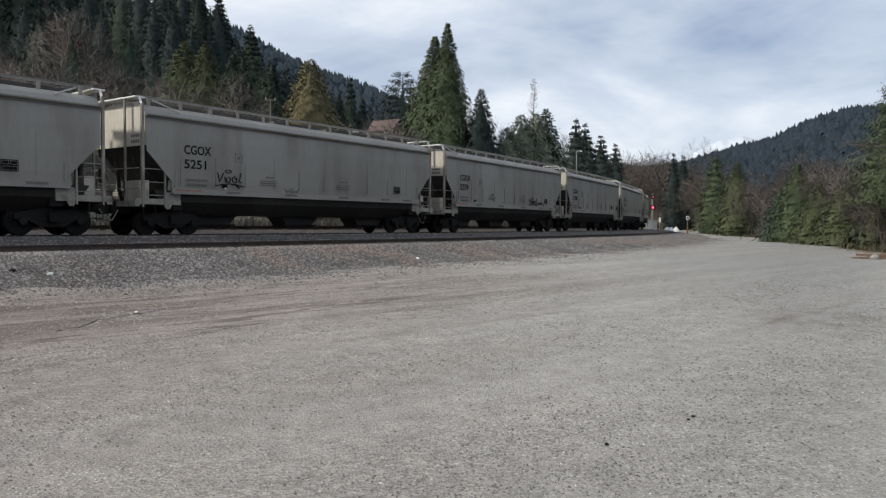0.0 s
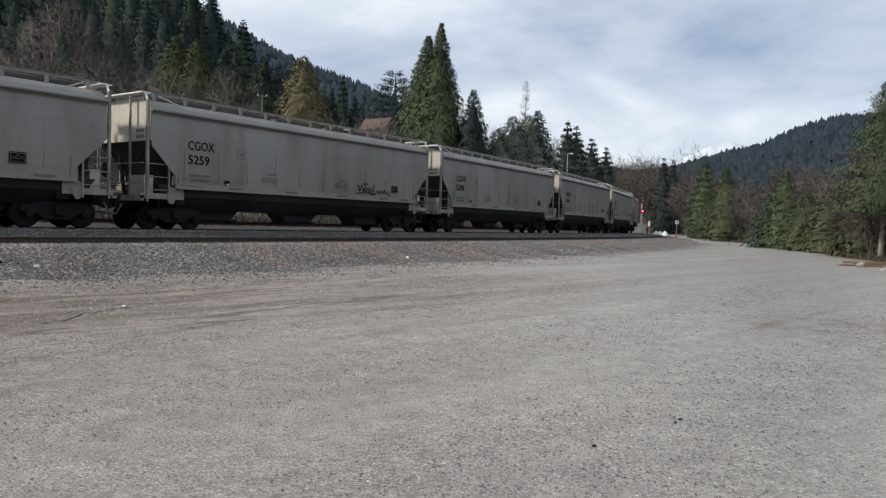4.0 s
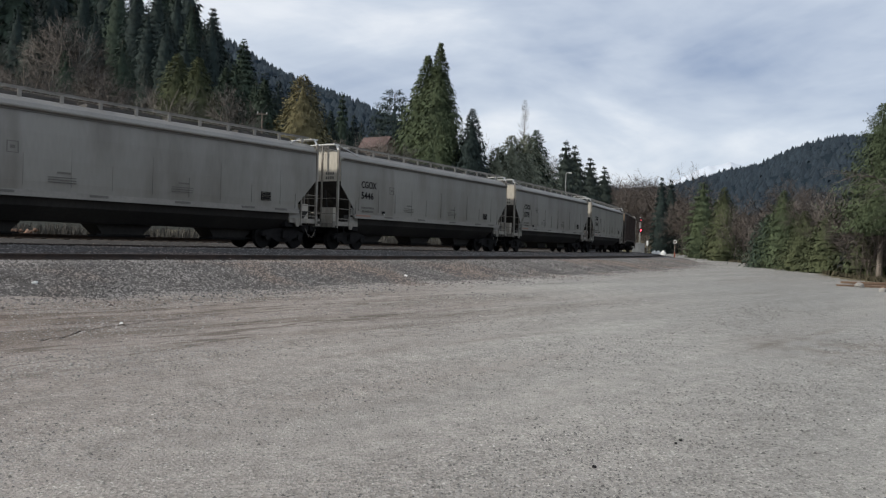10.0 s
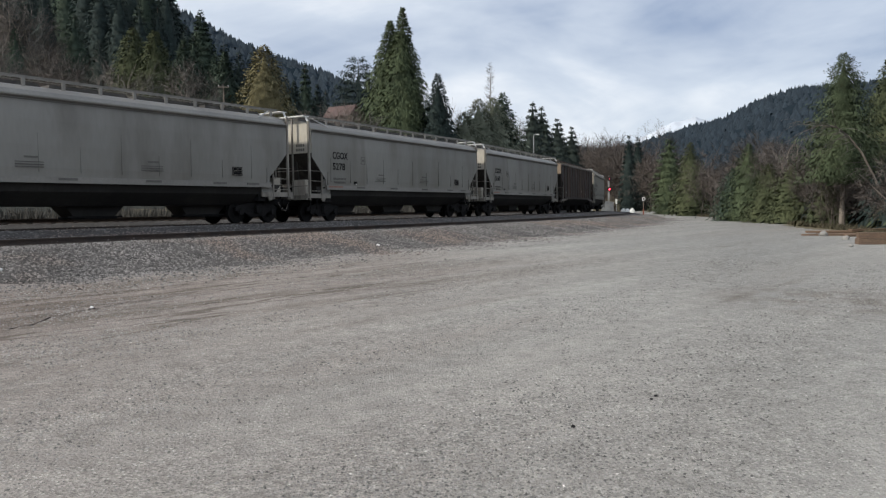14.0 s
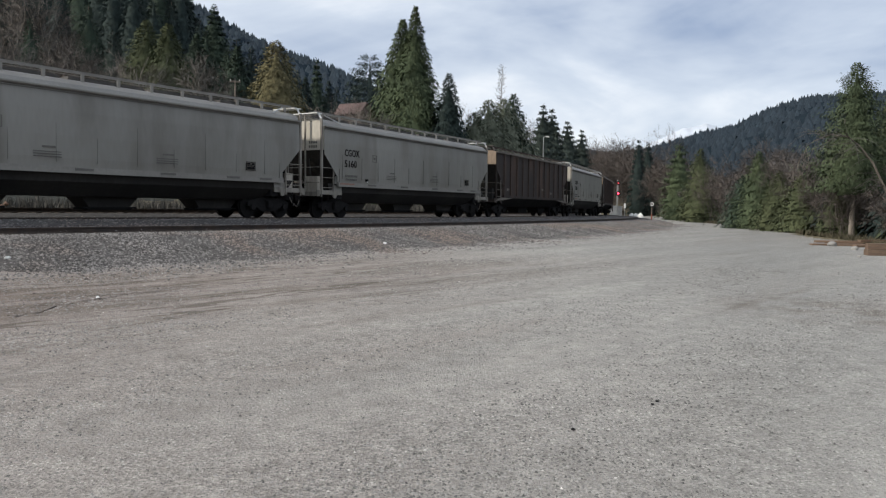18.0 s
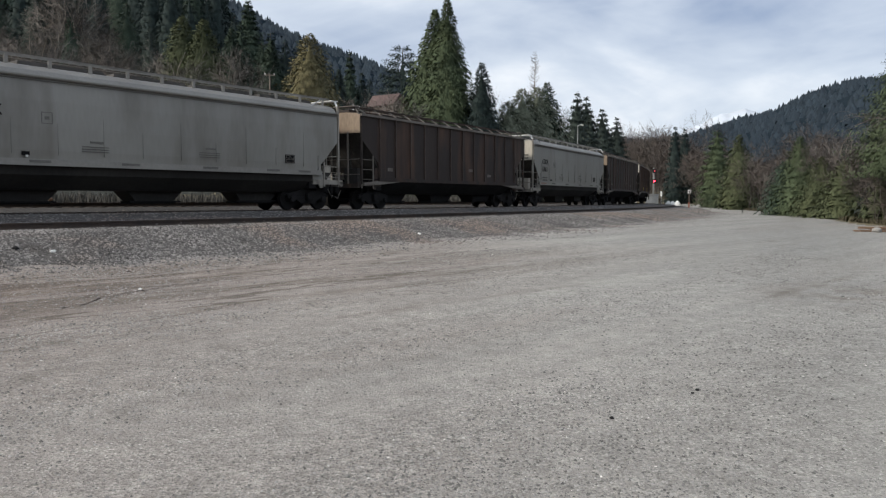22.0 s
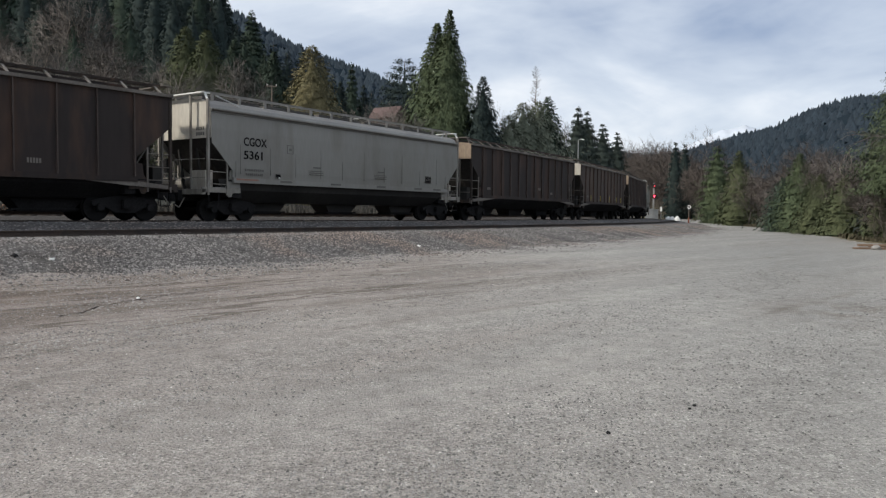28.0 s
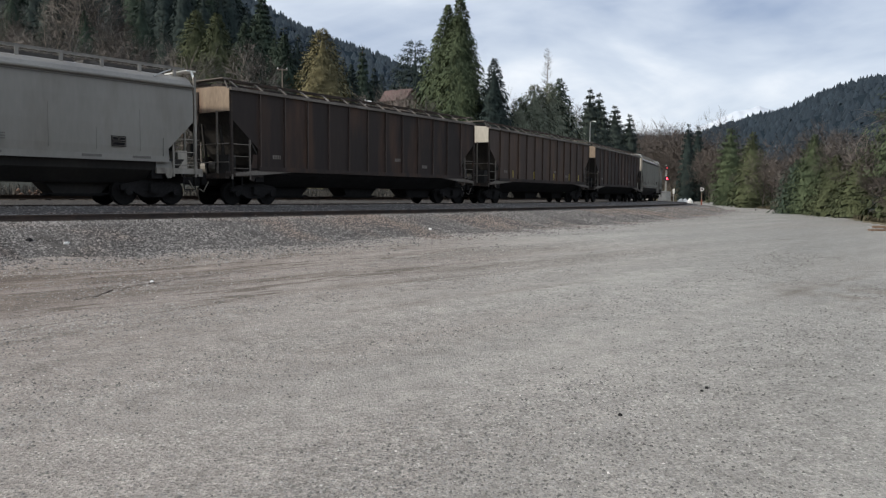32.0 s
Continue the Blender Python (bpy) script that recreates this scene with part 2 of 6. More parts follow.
    mid = nz(mp, 3.2, 5)
    col = mixc(1.0, col, rg(mid, 0.3, 0.7, 0.84, 1.14), "MULTIPLY")
    L(col, b.inputs["Base Color"])
    b.inputs["Roughness"].default_value = 0.95
    b.inputs["Specular IOR Level"].default_value = 0.2
    bp = N("ShaderNodeBump")
    bp.inputs["Strength"].default_value, bp.inputs["Distance"].default_value = 0.7, 0.02
    add = N("ShaderNodeMath")
    add.operation = "ADD"
    L(vo.outputs["Distance"], add.inputs[0])
    L(fine, add.inputs[1])
    L(add.outputs[0], bp.inputs["Height"])
    L(bp.outputs[0], b.inputs["Normal"])
    return m


M_YARD = gravel("yard_gravel", (0.388, 0.373, 0.344), (0.292, 0.281, 0.259), (0.288, 0.245, 0.216), pebble=38.0, grain=0.34, mud=(0.115, 0.088, 0.07))
# bed colour kept dark to stand for shadow between the stones
M_BALLAST = gravel("gap_shade_ballast_bed", (0.104, 0.098, 0.094), (0.072, 0.068, 0.065), (0.10, 0.080, 0.070), pebble=20.0)
M_STONE = surf("ballast_stone", (0.172, 0.162, 0.155), (0.118, 0.112, 0.108), 0.7, 0.9, fine=30, island=0.7, c3=(0.172, 0.140, 0.122), c3scale=0.25, c3lim=(0.5, 0.62))
M_PEBBLE = surf("loose_pebble", (0.25, 0.240, 0.226), (0.165, 0.158, 0.15), 0.9, 0.9, fine=40, island=0.6)
M_SOIL = surf("valley_soil", (0.10, 0.085, 0.055), (0.14, 0.12, 0.07), 0.05, 0.95, fine=3, finev=0.4, c3=(0.06, 0.065, 0.03), c3scale=0.12)
M_RAIL = surf("rusty_rail", (0.075, 0.055, 0.045), (0.05, 0.042, 0.038), 2, 0.7, 0.35, fine=40)
M_RAILTOP = surf("worn_rail_head", (0.16, 0.15, 0.145), (0.11, 0.10, 0.10), 2, 0.4, 0.8, fine=60)
M_TIE = surf("creosoted_wood", (0.075, 0.06, 0.05), (0.045, 0.038, 0.033), 1.5, 0.9, fine=25, finev=0.4, stretch=(1, 8, 8), rnd=0.3)
M_GREY = surf("grey_car_paint", (0.262, 0.256, 0.236), (0.222, 0.217, 0.199), 0.35, 0.34, fine=9, finev=0.06, bump=0.03,
              stretch=(1.0, 1.0, 0.22), c3=(0.158, 0.147, 0.130), c3scale=0.9, c3lim=(0.50, 0.74), rnd=0.05, spec=0.65)
M_ROOF = surf("grey_roof_paint", (0.27, 0.26, 0.238), (0.22, 0.21, 0.195), 0.4, 0.55, fine=12, finev=0.1, bump=0.03)
M_END = surf("dusty_end_paint", (0.54, 0.51, 0.445), (0.43, 0.40, 0.345), 0.8, 0.6, fine=8, finev=0.12, bump=0.03,
             stretch=(1, 1, 0.3), c3=(0.20, 0.17, 0.14), c3scale=0.8, c3lim=(0.55, 0.72))
M_BROWN = surf("brown_car_paint", (0.030, 0.0205, 0.0175), (0.021, 0.0155, 0.0142), 0.5, 0.7, fine=6, finev=0.18, bump=0.05,
               stretch=(1.0, 1.0, 0.2), c3=(0.085, 0.044, 0.027), c3scale=0.9, c3lim=(0.52, 0.75), rnd=0.15)
M_BROWNROOF = surf("brown_roof_edge", (0.19, 0.172, 0.152), (0.12, 0.104, 0.09), 0.8, 0.7, fine=15)
M_TAN = surf("rusted_tan_end", (0.29, 0.225, 0.165), (0.22, 0.165, 0.12), 0.8, 0.75, fine=9, finev=0.2, stretch=(1, 1, 0.35),
             c3=(0.16, 0.10, 0.07), c3scale=0.9, c3lim=(0.55, 0.72))
M_UNDER = surf("near_black_underframe", (0.023, 0.0226, 0.0232), (0.016, 0.0157, 0.0162), 1.0, 0.95, fine=14, finev=0.3, spec=0.12)
# hopper colour darkened for the shade below the car body
M_HOPPER = surf("shade_dark_hopper_steel", (0.036, 0.034, 0.031), (0.022, 0.021, 0.020), 0.5, 0.85, fine=9, finev=0.2, stretch=(1, 1, 0.4))
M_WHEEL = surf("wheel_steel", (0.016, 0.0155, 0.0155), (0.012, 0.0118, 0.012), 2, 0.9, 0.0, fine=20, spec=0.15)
M_INK = surf("black_lettering", (0.008, 0.008, 0.009), (0.012, 0.012, 0.013), 4, 0.9, fine=30, bump=0, spec=0.08)
M_FAINT = surf("faded_stencil", (0.142, 0.137, 0.127), (0.125, 0.12, 0.11), 4, 0.7, fine=30, bump=0)
M_WHITE = surf("white_paint", (0.78, 0.78, 0.76), (0.68, 0.68, 0.65), 2, 0.6, fine=20, finev=0.06, bump=0.02)
M_GRATE = surf("dull_walkway_grating", (0.30, 0.296, 0.28), (0.22, 0.216, 0.205), 2, 0.7, 0.1, fine=20, finev=0.15, bump=0.02)
M_ALU = surf("galvanised_steel", (0.50, 0.51, 0.51), (0.40, 0.41, 0.41), 2, 0.45, 0.6, fine=20, finev=0.08, bump=0.02)
M_BLACK = surf("black_signal_paint", (0.02, 0.02, 0.02), (0.03, 0.03, 0.03), 2, 0.6, fine=20, bump=0.02)
M_RED = glow("red_signal_light", (1.0, 0.03, 0.06), 12.0)
M_REDSTRIPE = surf("orange_stripe", (0.30, 0.165, 0.125), (0.26, 0.15, 0.11), 3, 0.6, fine=20, bump=0)
M_BARK = surf("conifer_bark", (0.13, 0.09, 0.065), (0.09, 0.065, 0.05), 1.5, 0.95, fine=12, finev=0.35, stretch=(4, 4, 0.6))
M_GREYBARK = surf("pale_bare_bark", (0.25, 0.22, 0.19), (0.17, 0.145, 0.12), 1.5, 0.95, fine=12, finev=0.3)
M_TWIG = surf("bare_twig", (0.114, 0.096, 0.085), (0.083, 0.070, 0.062), 0.3, 0.95, fine=5, island=0.35, bump=0)
M_TWIGPALE = surf("pale_bare_twig", (0.165, 0.148, 0.135), (0.125, 0.111, 0.102), 0.3, 0.95, fine=5, island=0.3, bump=0)


def leafy(name, c1, c2, island=0.45):
    return surf(name, c1, c2, 0.25, 0.85, fine=1.5, finev=0.3, island=island, bump=0, spec=0.15)


M_CEDAR = leafy("cedar_foliage", (0.086, 0.110, 0.060), (0.064, 0.086, 0.050), 0.15)
M_FIR = leafy("fir_foliage", (0.054, 0.077, 0.055), (0.041, 0.060, 0.046), 0.16)
# dark leaf tone with some blue haze mixed in
M_FIRDARK = leafy("hazed_dark_fir_foliage", (0.038, 0.054, 0.050), (0.029, 0.043, 0.041), 0.16)
M_OLIVE = leafy("olive_conifer_foliage", (0.090, 0.104, 0.055), (0.064, 0.077, 0.042), 0.15)
M_LARCH = leafy("autumn_larch_foliage", (0.185, 0.165, 0.088), (0.14, 0.128, 0.072), 0.22)
# blue haze of distance mixed into the leaf colour
M_FAR = leafy("hazed_far_foliage", (0.030, 0.043, 0.055), (0.025, 0.036, 0.048), 0.14)
M_GRASS = surf("dry_grass", (0.088, 0.084, 0.074), (0.06, 0.057, 0.051), 0.3, 0.95, fine=6, island=0.4, bump=0)
M_SNOW = surf("snow_and_rock", (0.56, 0.60, 0.66), (0.44, 0.49, 0.56), 0.004, 0.9, fine=0.02, finev=0.15, bump=0)
M_HOUSERED = surf("red_brown_roof", (0.135, 0.088, 0.082), (0.105, 0.070, 0.066), 0.8, 0.8, fine=10)
M_HOUSEWALL = surf("brown_board_wall", (0.16, 0.10, 0.075), (0.12, 0.08, 0.06), 0.8, 0.85, fine=12)
M_LUMBER = surf("weathered_lumber", (0.19, 0.125, 0.085), (0.14, 0.097, 0.07), 1.5, 0.85, fine=25, finev=0.3, stretch=(0.5, 6, 6), rnd=0.25)
M_CONCRETE = surf("grey_concrete", (0.30, 0.29, 0.27), (0.23, 0.22, 0.205), 1.5, 0.9, fine=20, finev=0.15)
M_POLE = surf("grey_wood_pole", (0.24, 0.20, 0.165), (0.17, 0.14, 0.115), 2, 0.9, fine=20, stretch=(4, 4, 0.5))

M_RIB = surf("worn_brown_rib", (0.085, 0.063, 0.053), (0.055, 0.040, 0.034), 0.8, 0.7, fine=12, finev=0.25, stretch=(1, 1, 0.3))
M_POST = surf("dusty_post_paint", (0.28, 0.265, 0.235), (0.20, 0.186, 0.162), 1.5, 0.65, fine=10, finev=0.2, stretch=(1, 1, 0.4), c3=(0.12, 0.10, 0.085), c3scale=2.0, c3lim=(0.52, 0.7))
# shade below the end wall is put into this dark base colour
M_SLOPE = surf("shaded_slope_sheet", (0.060, 0.055, 0.050), (0.036, 0.033, 0.030), 0.8, 0.85, fine=8, finev=0.25, c3=(0.11, 0.10, 0.088), c3scale=1.4, c3lim=(0.56, 0.75))
M_RUSTPOST = surf("rusty_dark_post", (0.046, 0.034, 0.028), (0.028, 0.022, 0.019), 1.5, 0.8, fine=12, finev=0.3, c3=(0.095, 0.06, 0.042), c3scale=2.5, c3lim=(0.56, 0.72))
# shade under the canopy is put into this dark floor colour
M_FLOOR = surf("canopy_shade_floor", (0.014, 0.019, 0.015), (0.022, 0.024, 0.018), 0.02, 0.95, fine=0.8, finev=0.4, bump=0)
# canopy shade and distant blue haze mixed into the floor colour
M_FARFLOOR = surf("hazed_far_floor", (0.020, 0.029, 0.037), (0.017, 0.026, 0.034), 0.01, 0.95, fine=0.05, finev=0.2, bump=0, spec=0.0)
# leaf colour greyed and lifted to stand for haze on the slope
M_SLOPEFIR = leafy("hazed_slope_fir_foliage", (0.056, 0.072, 0.062), (0.042, 0.055, 0.049), 0.2)
M_PALEPEBBLE = surf("pale_pebble", (0.52, 0.50, 0.47), (0.40, 0.385, 0.36), 0.9, 0.9, fine=40, island=0.4)
M_GREYGREEN = leafy("grey_green_foliage", (0.195, 0.215, 0.160), (0.145, 0.163, 0.122), 0.25)
M_GREYPALE = surf("cleaner_grey_car_paint", (0.262, 0.256, 0.236), (0.232, 0.226, 0.207), 0.35, 0.34, fine=9, finev=0.06, bump=0.03, stretch=(1, 1, 0.22), c3=(0.17, 0.155, 0.135), c3scale=0.9, c3lim=(0.55, 0.8))
M_BROWNPALE = surf("faded_brown_car_paint", (0.072, 0.050, 0.040), (0.055, 0.040, 0.033), 0.5, 0.7, fine=6, finev=0.2, bump=0.05, stretch=(1, 1, 0.2), c3=(0.105, 0.062, 0.04), c3scale=0.9, c3lim=(0.52, 0.75))
M_YELLOW = surf("yellow_reflector", (0.62, 0.50, 0.10), (0.52, 0.42, 0.09), 3, 0.6, fine=20, bump=0)
# ---- building helpers ----
class Shape:
    """Collects plain polygons for one mesh."""

    def __init__(self):
        self.v, self.f = [], []

    def add(self, verts, faces):
        k = len(self.v)
        self.v += [tuple(p) for p in verts]
        self.f += [tuple(i + k for i in f) for f in faces]
        return self

    def box(self, x0, x1, y0, y1, z0, z1, m=None):
        p = [Vector((x, y, z)) for z in (z0, z1) for y in (y0, y1) for x in (x0, x1)]
        if m:
            p = [m @ q for q in p]
        return self.add(p, [(0, 2, 3, 1), (4, 5, 7, 6), (0, 1, 5, 4), (2, 6, 7, 3), (0, 4, 6, 2), (1, 3, 7, 5)])

    def loft(self, rings, cap=True, closed=True):
        """Rings of equal length, joined one to the next."""
        n = len(rings[0])
        faces = []
        for i in range(len(rings) - 1):
            for j in range(n if closed else n - 1):
                a, b = i * n + j, i * n + (j + 1) % n
                faces.append((a, b, b + n, a + n))
        if cap and closed:
            faces.append(tuple(range(n))[::-1])
            faces.append(tuple(range((len(rings) - 1) * n, len(rings) * n)))
        return self.add([p for r in rings for p in r], faces)

    def tube(self, p, q, r, n=6, r2=None):
        p, q = Vector(p), Vector(q)
        d = (q - p).normalized()
        a = d.orthogonal().normalized()
        b = d.cross(a)
        ring = lambda c, rr: [c + (a * math.cos(2 * math.pi * i / n) + b * math.sin(2 * math.pi * i / n)) * rr for i in range(n)]
        return self.loft([ring(p, r), ring(q, r if r2 is None else r2)])

    def disc(self, c, axis, r, depth, n=20):
        c, axis = Vector(c), Vector(axis).normalized()
        return self.tube(c - axis * depth / 2, c + axis * depth / 2, r, n)

    def prism(self, poly, x0, x1):
        """A polygon of (y, z) swept along x."""
        return self.loft([[(x0, y, z) for y, z in poly], [(x1, y, z) for y, z in poly]])

    def slab(self, poly, y0, y1):
        """A polygon of (x, z) swept along y."""
        return self.loft([[(x, y0, z) for x, z in poly], [(x, y1, z) for x, z in poly]])


def part(name, shape, material, parent=None, label="", smooth=False):
    """Links a Shape as one mesh object under a thing or a part."""
    me = bpy.data.meshes.new(name)
    me.from_pydata(shape.v, [], shape.f)
    bm = bmesh.new()
    bm.from_mesh(me)
    bmesh.ops.recalc_face_normals(bm, faces=bm.faces)
    bm.to_mesh(me)
    bm.free()
    me.materials.append(material)
    if smooth:
        me.shade_smooth()
    ob = new(name, me)
    ob.parent = parent
    return tagged(ob, label)


def thing(name, label, category, group="", at=None):
    ob = new(name)
    ob.empty_display_size = 0.3
    if at is not None:
        ob.matrix_basis = at
    return tagged(ob, label, category, group)


def cloudmesh(name, V, F, material, parent=None, label="", normals=None):
    """A triangle mesh from arrays; foliage may carry soft normals that follow the crown."""
    me = bpy.data.meshes.new(name)
    n, m = len(V), len(F)
    if normals is not None:
        F = np.array(F)
        face = np.cross(V[F[:, 1]] - V[F[:, 0]], V[F[:, 2]] - V[F[:, 0]])
        back = np.einsum("ij,ij->i", face, normals[F[:, 0]]) < 0
        F[back] = F[back][:, ::-1]
    me.vertices.add(n)
    me.vertices.foreach_set("co", np.ascontiguousarray(V, dtype=np.float32).ravel())
    me.loops.add(3 * m)
    me.loops.foreach_set("vertex_index", np.ascontiguousarray(F, dtype=np.int32).ravel())
    me.polygons.add(m)
    me.polygons.foreach_set("loop_start", np.arange(0, 3 * m, 3, dtype=np.int32))
    me.update(calc_edges=True)
    if normals is not None:
        me.shade_smooth()
        me.normals_split_custom_set_from_vertices(np.asarray(normals, dtype=np.float32))
    me.materials.append(material)
    ob = new(name, me)
    ob.parent = parent
    return tagged(ob, label)


def smooth(x, a, b):
    t = np.clip((x - a) / (b - a), 0, 1)
    return t * t * (3 - 2 * t)


# ---- the line of the railway: a left-hand curve ----
ARC = (-197.05, 167.94)           # centre of the curve
RADIUS = 233.0                    # the train's track
H0 = radians(35.156)
NEAR, THIRD = 4.135, -4.3         # the empty tracks on either side, metres from the train's
GRADE = -0.0023
EYE = 1.6


def along(s, off=0.0):
    """Place and heading at s metres along the train's track, off metres to the outside of the curve."""
    h = H0 - s / RADIUS
    r = RADIUS + off
    return ARC[0] + r * math.cos(h), ARC[1] - r * math.sin(h), h


def rail_z(s, off=0.0):
    if off < -2:
        return EYE - 0.447 + 0.33 + GRADE * s
    if off > 2:
        return EYE - 0.633 + GRADE * s
    return EYE - 0.447 + GRADE * s


def side_of(x, y):
    """Metres to the outside of the train's track, and metres along it."""
    dx, dy = x - ARC[0], y - ARC[1]
    h = np.arctan2(-dy, dx)
    return np.hypot(dx, dy) - RADIUS, (H0 - h) * RADIUS


def lot_z(dr):
    """The yard: level under the eye, a little higher at the foot of the ballast, then the bed of the tracks."""
    z = 0.13 * smooth(26 - dr, 0, 17)
    z = z + (0.55 - z) * smooth(9.2 - dr, 0, 3.4)
    z = z + 0.78 * smooth(-4.0 - dr, 0, 4.5)
    return z


NEAR_HILL = ((-180, 10), (-90, 45), (-45, 82), (-31, 82), (-22, 70), (-18, 60), (-15, 46), (-13, 30), (-10, 18), (-5, 10), (0, 7), (10, 4), (17, 0), (60, 0), (120, 4), (180, 10))
FAR_HILL = ((-180, 120), (-90, 200), (-40, 230), (-15, 200), (-12, 176), (-9, 160), (-6, 148), (-3.5, 132), (0, 106), (5, 76), (10, 58), (15, 52), (18, 57), (20.6, 69.6), (21.4, 76.5), (23.25, 84.5), (25.06, 95.5), (26.8, 106.5), (28.5, 112), (29.9, 112), (33, 112), (38, 122), (60, 140), (120, 130), (180, 120))


def ground_z(x, y):
    x, y = np.asarray(x, float), np.asarray(y, float)
    d, th = np.hypot(x, y), np.degrees(np.arctan2(x, y))
    dr, s = side_of(x, y)
    k = np.asarray(NEAR_HILL, float)
    f = np.asarray(FAR_HILL, float)
    z = lot_z(dr) * (1 - smooth(d, 250, 400))
    z = z + np.interp(th, k[:, 0], k[:, 1]) * smooth(d, 62, 300) ** 0.9 * (dr < 0)
    z = z + np.interp(th, f[:, 0], f[:, 1]) * 2.0 * smooth(d, 520, 1700)
    z = z - 3.0 * smooth(dr, 24, 60) * smooth(d, 30, 60) * (th > 0)      # the bank falls to the river past the trees
    z = z + 15.0 * smooth(d, 165, 300) * smooth(th, 4, 9) * (1 - smooth(th, 19, 24))      # low wooded rise beyond the bend
    z = z + 0.02 * np.sin(x * 0.9 + 1) * np.sin(y * 0.7) * (dr > 9)
    return z


def gz(x, y):
    return float(ground_z(x, y))


# ---- ground ----
def build_ground():
    radii = np.concatenate([[0.0], np.geomspace(0.8, 4200, 190)])
    ang = np.radians(np.concatenate([np.arange(-180, -46, 3.0), np.arange(-46, 46, 0.5), np.arange(46, 180, 3.0)]))
    A, Rr = np.meshgrid(ang, radii[1:])
    X, Y = Rr * np.sin(A), Rr * np.cos(A)
    Z = ground_z(X, Y)
    rug = np.clip((Rr - 60) / 300, 0, 1) * 3
    Z = Z + rug * (np.sin(X * 0.031 + 2) * np.cos(Y * 0.027) + 0.5 * np.sin(X * 0.083) * np.sin(Y * 0.071 + 1))
    n = len(ang)
    V = np.concatenate([[[0, 0, gz(0.1, 0.1)]], np.stack([X, Y, Z], -1).reshape(-1, 3)])
    i, j = np.meshgrid(np.arange(len(radii) - 2), np.arange(n), indexing="ij")
    a = 1 + i * n + j
    b = 1 + i * n + (j + 1) % n
    F = np.concatenate([np.stack([a, b, b + n], -1).reshape(-1, 3), np.stack([a, b + n, a + n], -1).reshape(-1, 3)])
    j = np.arange(n)
    F = np.concatenate([F, np.stack([np.zeros(n, int), 1 + (j + 1) % n, 1 + j], -1)])
    F = F[:, ::-1]
    ob = cloudmesh("ground", V, F, M_YARD)
    me = ob.data
    me.materials.append(M_SOIL)
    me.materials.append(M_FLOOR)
    me.materials.append(M_FARFLOOR)
    c = V[F].mean(1)
    dr, s = side_of(c[:, 0], c[:, 1])
    d, th = np.hypot(c[:, 0], c[:, 1]), np.degrees(np.arctan2(c[:, 0], c[:, 1]))
    edge = np.interp(d, (0, 24, 44, 52, 77, 110, 130, 220), (26, 25.5, 23.0, 21.0, 17.0, 12.8, 12.5, 11))
    soil = (dr < -7.5) | ((dr > edge) & (th > 0) & (d > 20)) | (d > 230)
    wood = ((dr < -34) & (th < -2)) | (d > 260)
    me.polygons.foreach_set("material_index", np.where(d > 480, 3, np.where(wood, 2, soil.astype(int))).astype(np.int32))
    me.shade_smooth()
    tagged(ob, "grey gravel yard with worn lanes, wooded valley floor and hills beyond", "ground", kind="structure")


build_ground()


def sweep(name, poly, s0, s1, step, off, material, parent=None, zoff=0.0, label=""):
    """A profile of (outward, up) swept along the curve."""
    sh, rings = Shape(), []
    n = int((s1 - s0) / step)
    for i in range(n + 1):
        s = s0 + (s1 - s0) * i / n
        rings.append([(*along(s, off + a)[:2], rail_z(s, off) + zoff + b) for a, b in poly])
    sh.loft(rings)
    return part(name, sh, material, parent, label)


# ballast: one bed for three tracks, its shoulder falling to the yard
BED = ((-9.0, 0.0), (-7.0, 0.13), (-2.9, 0.13), (-1.9, -0.185), (0.68, -0.19), (0.80, -0.03), (2.3, -0.05), (3.25, -0.20), (4.80, -0.225), (4.93, -0.36), (5.7, -0.37), (6.3, -0.42))


def foot_of(s):
    """How far out the ballast runs: an uneven line."""
    s = np.asarray(s, float)
    return 9.3 + 0.34 * np.sin(s * 0.9) * np.sin(s * 0.37 + 1) + 0.22 * np.sin(s * 2.3 + 2)


def ballast_z(s, dr):
    """Height of the bed at a distance from the train's track."""
    z0 = EYE - 0.447 + GRADE * np.asarray(s, float)
    z = z0 + np.interp(dr, [p[0] for p in BED], [p[1] for p in BED])
    f = foot_of(s)
    k = np.clip((dr - 6.3) / (f - 6.3), 0, 1)
    return np.where(k > 0, (z0 - 0.42) * (1 - k) + (lot_z(f) - 0.03) * k, z)


def build_ballast():
    rings = []
    for i in range(450):
        s = -60 + i * 0.6
        f = float(foot_of(s))
        rings.append([(*along(s, a)[:2], float(ballast_z(s, a)) - (0.10 if a == -9.0 else 0)) for a in [p[0] for p in BED] + [f]])
    sh = Shape().loft(rings, cap=False, closed=False)
    ob = part("ballast", sh, M_BALLAST, smooth=False)
    return tagged(ob, "grey crushed stone ballast bed with brown dirt streaks under the tracks", "ballast", kind="structure")


build_ballast()


RAIL = ((-0.07, -0.17), (0.07, -0.17), (0.07, -0.155), (0.012, -0.13), (0.012, -0.05), (0.035, -0.04), (0.037, -0.004), (0.025, 0.0),
        (-0.025, 0.0), (-0.037, -0.004), (-0.035, -0.04), (-0.012, -0.05), (-0.012, -0.13), (-0.07, -0.155))
HEAD = ((-0.024, 0.0), (0.024, 0.0), (0.024, 0.003), (-0.024, 0.003))


def build_track(off, label, head):
    t = tagged(thing("railway_track", label, "railway track", "tracks of the line"), kind="structure")
    for side in (-0.7525, 0.7525):
        r = sweep("rail", RAIL, -58, 200, 2.0, off + side, M_RAIL, t)
        sweep("rail_head", HEAD, -58, 200, 2.0, off + side, head, r, label="worn running surface")
    return t


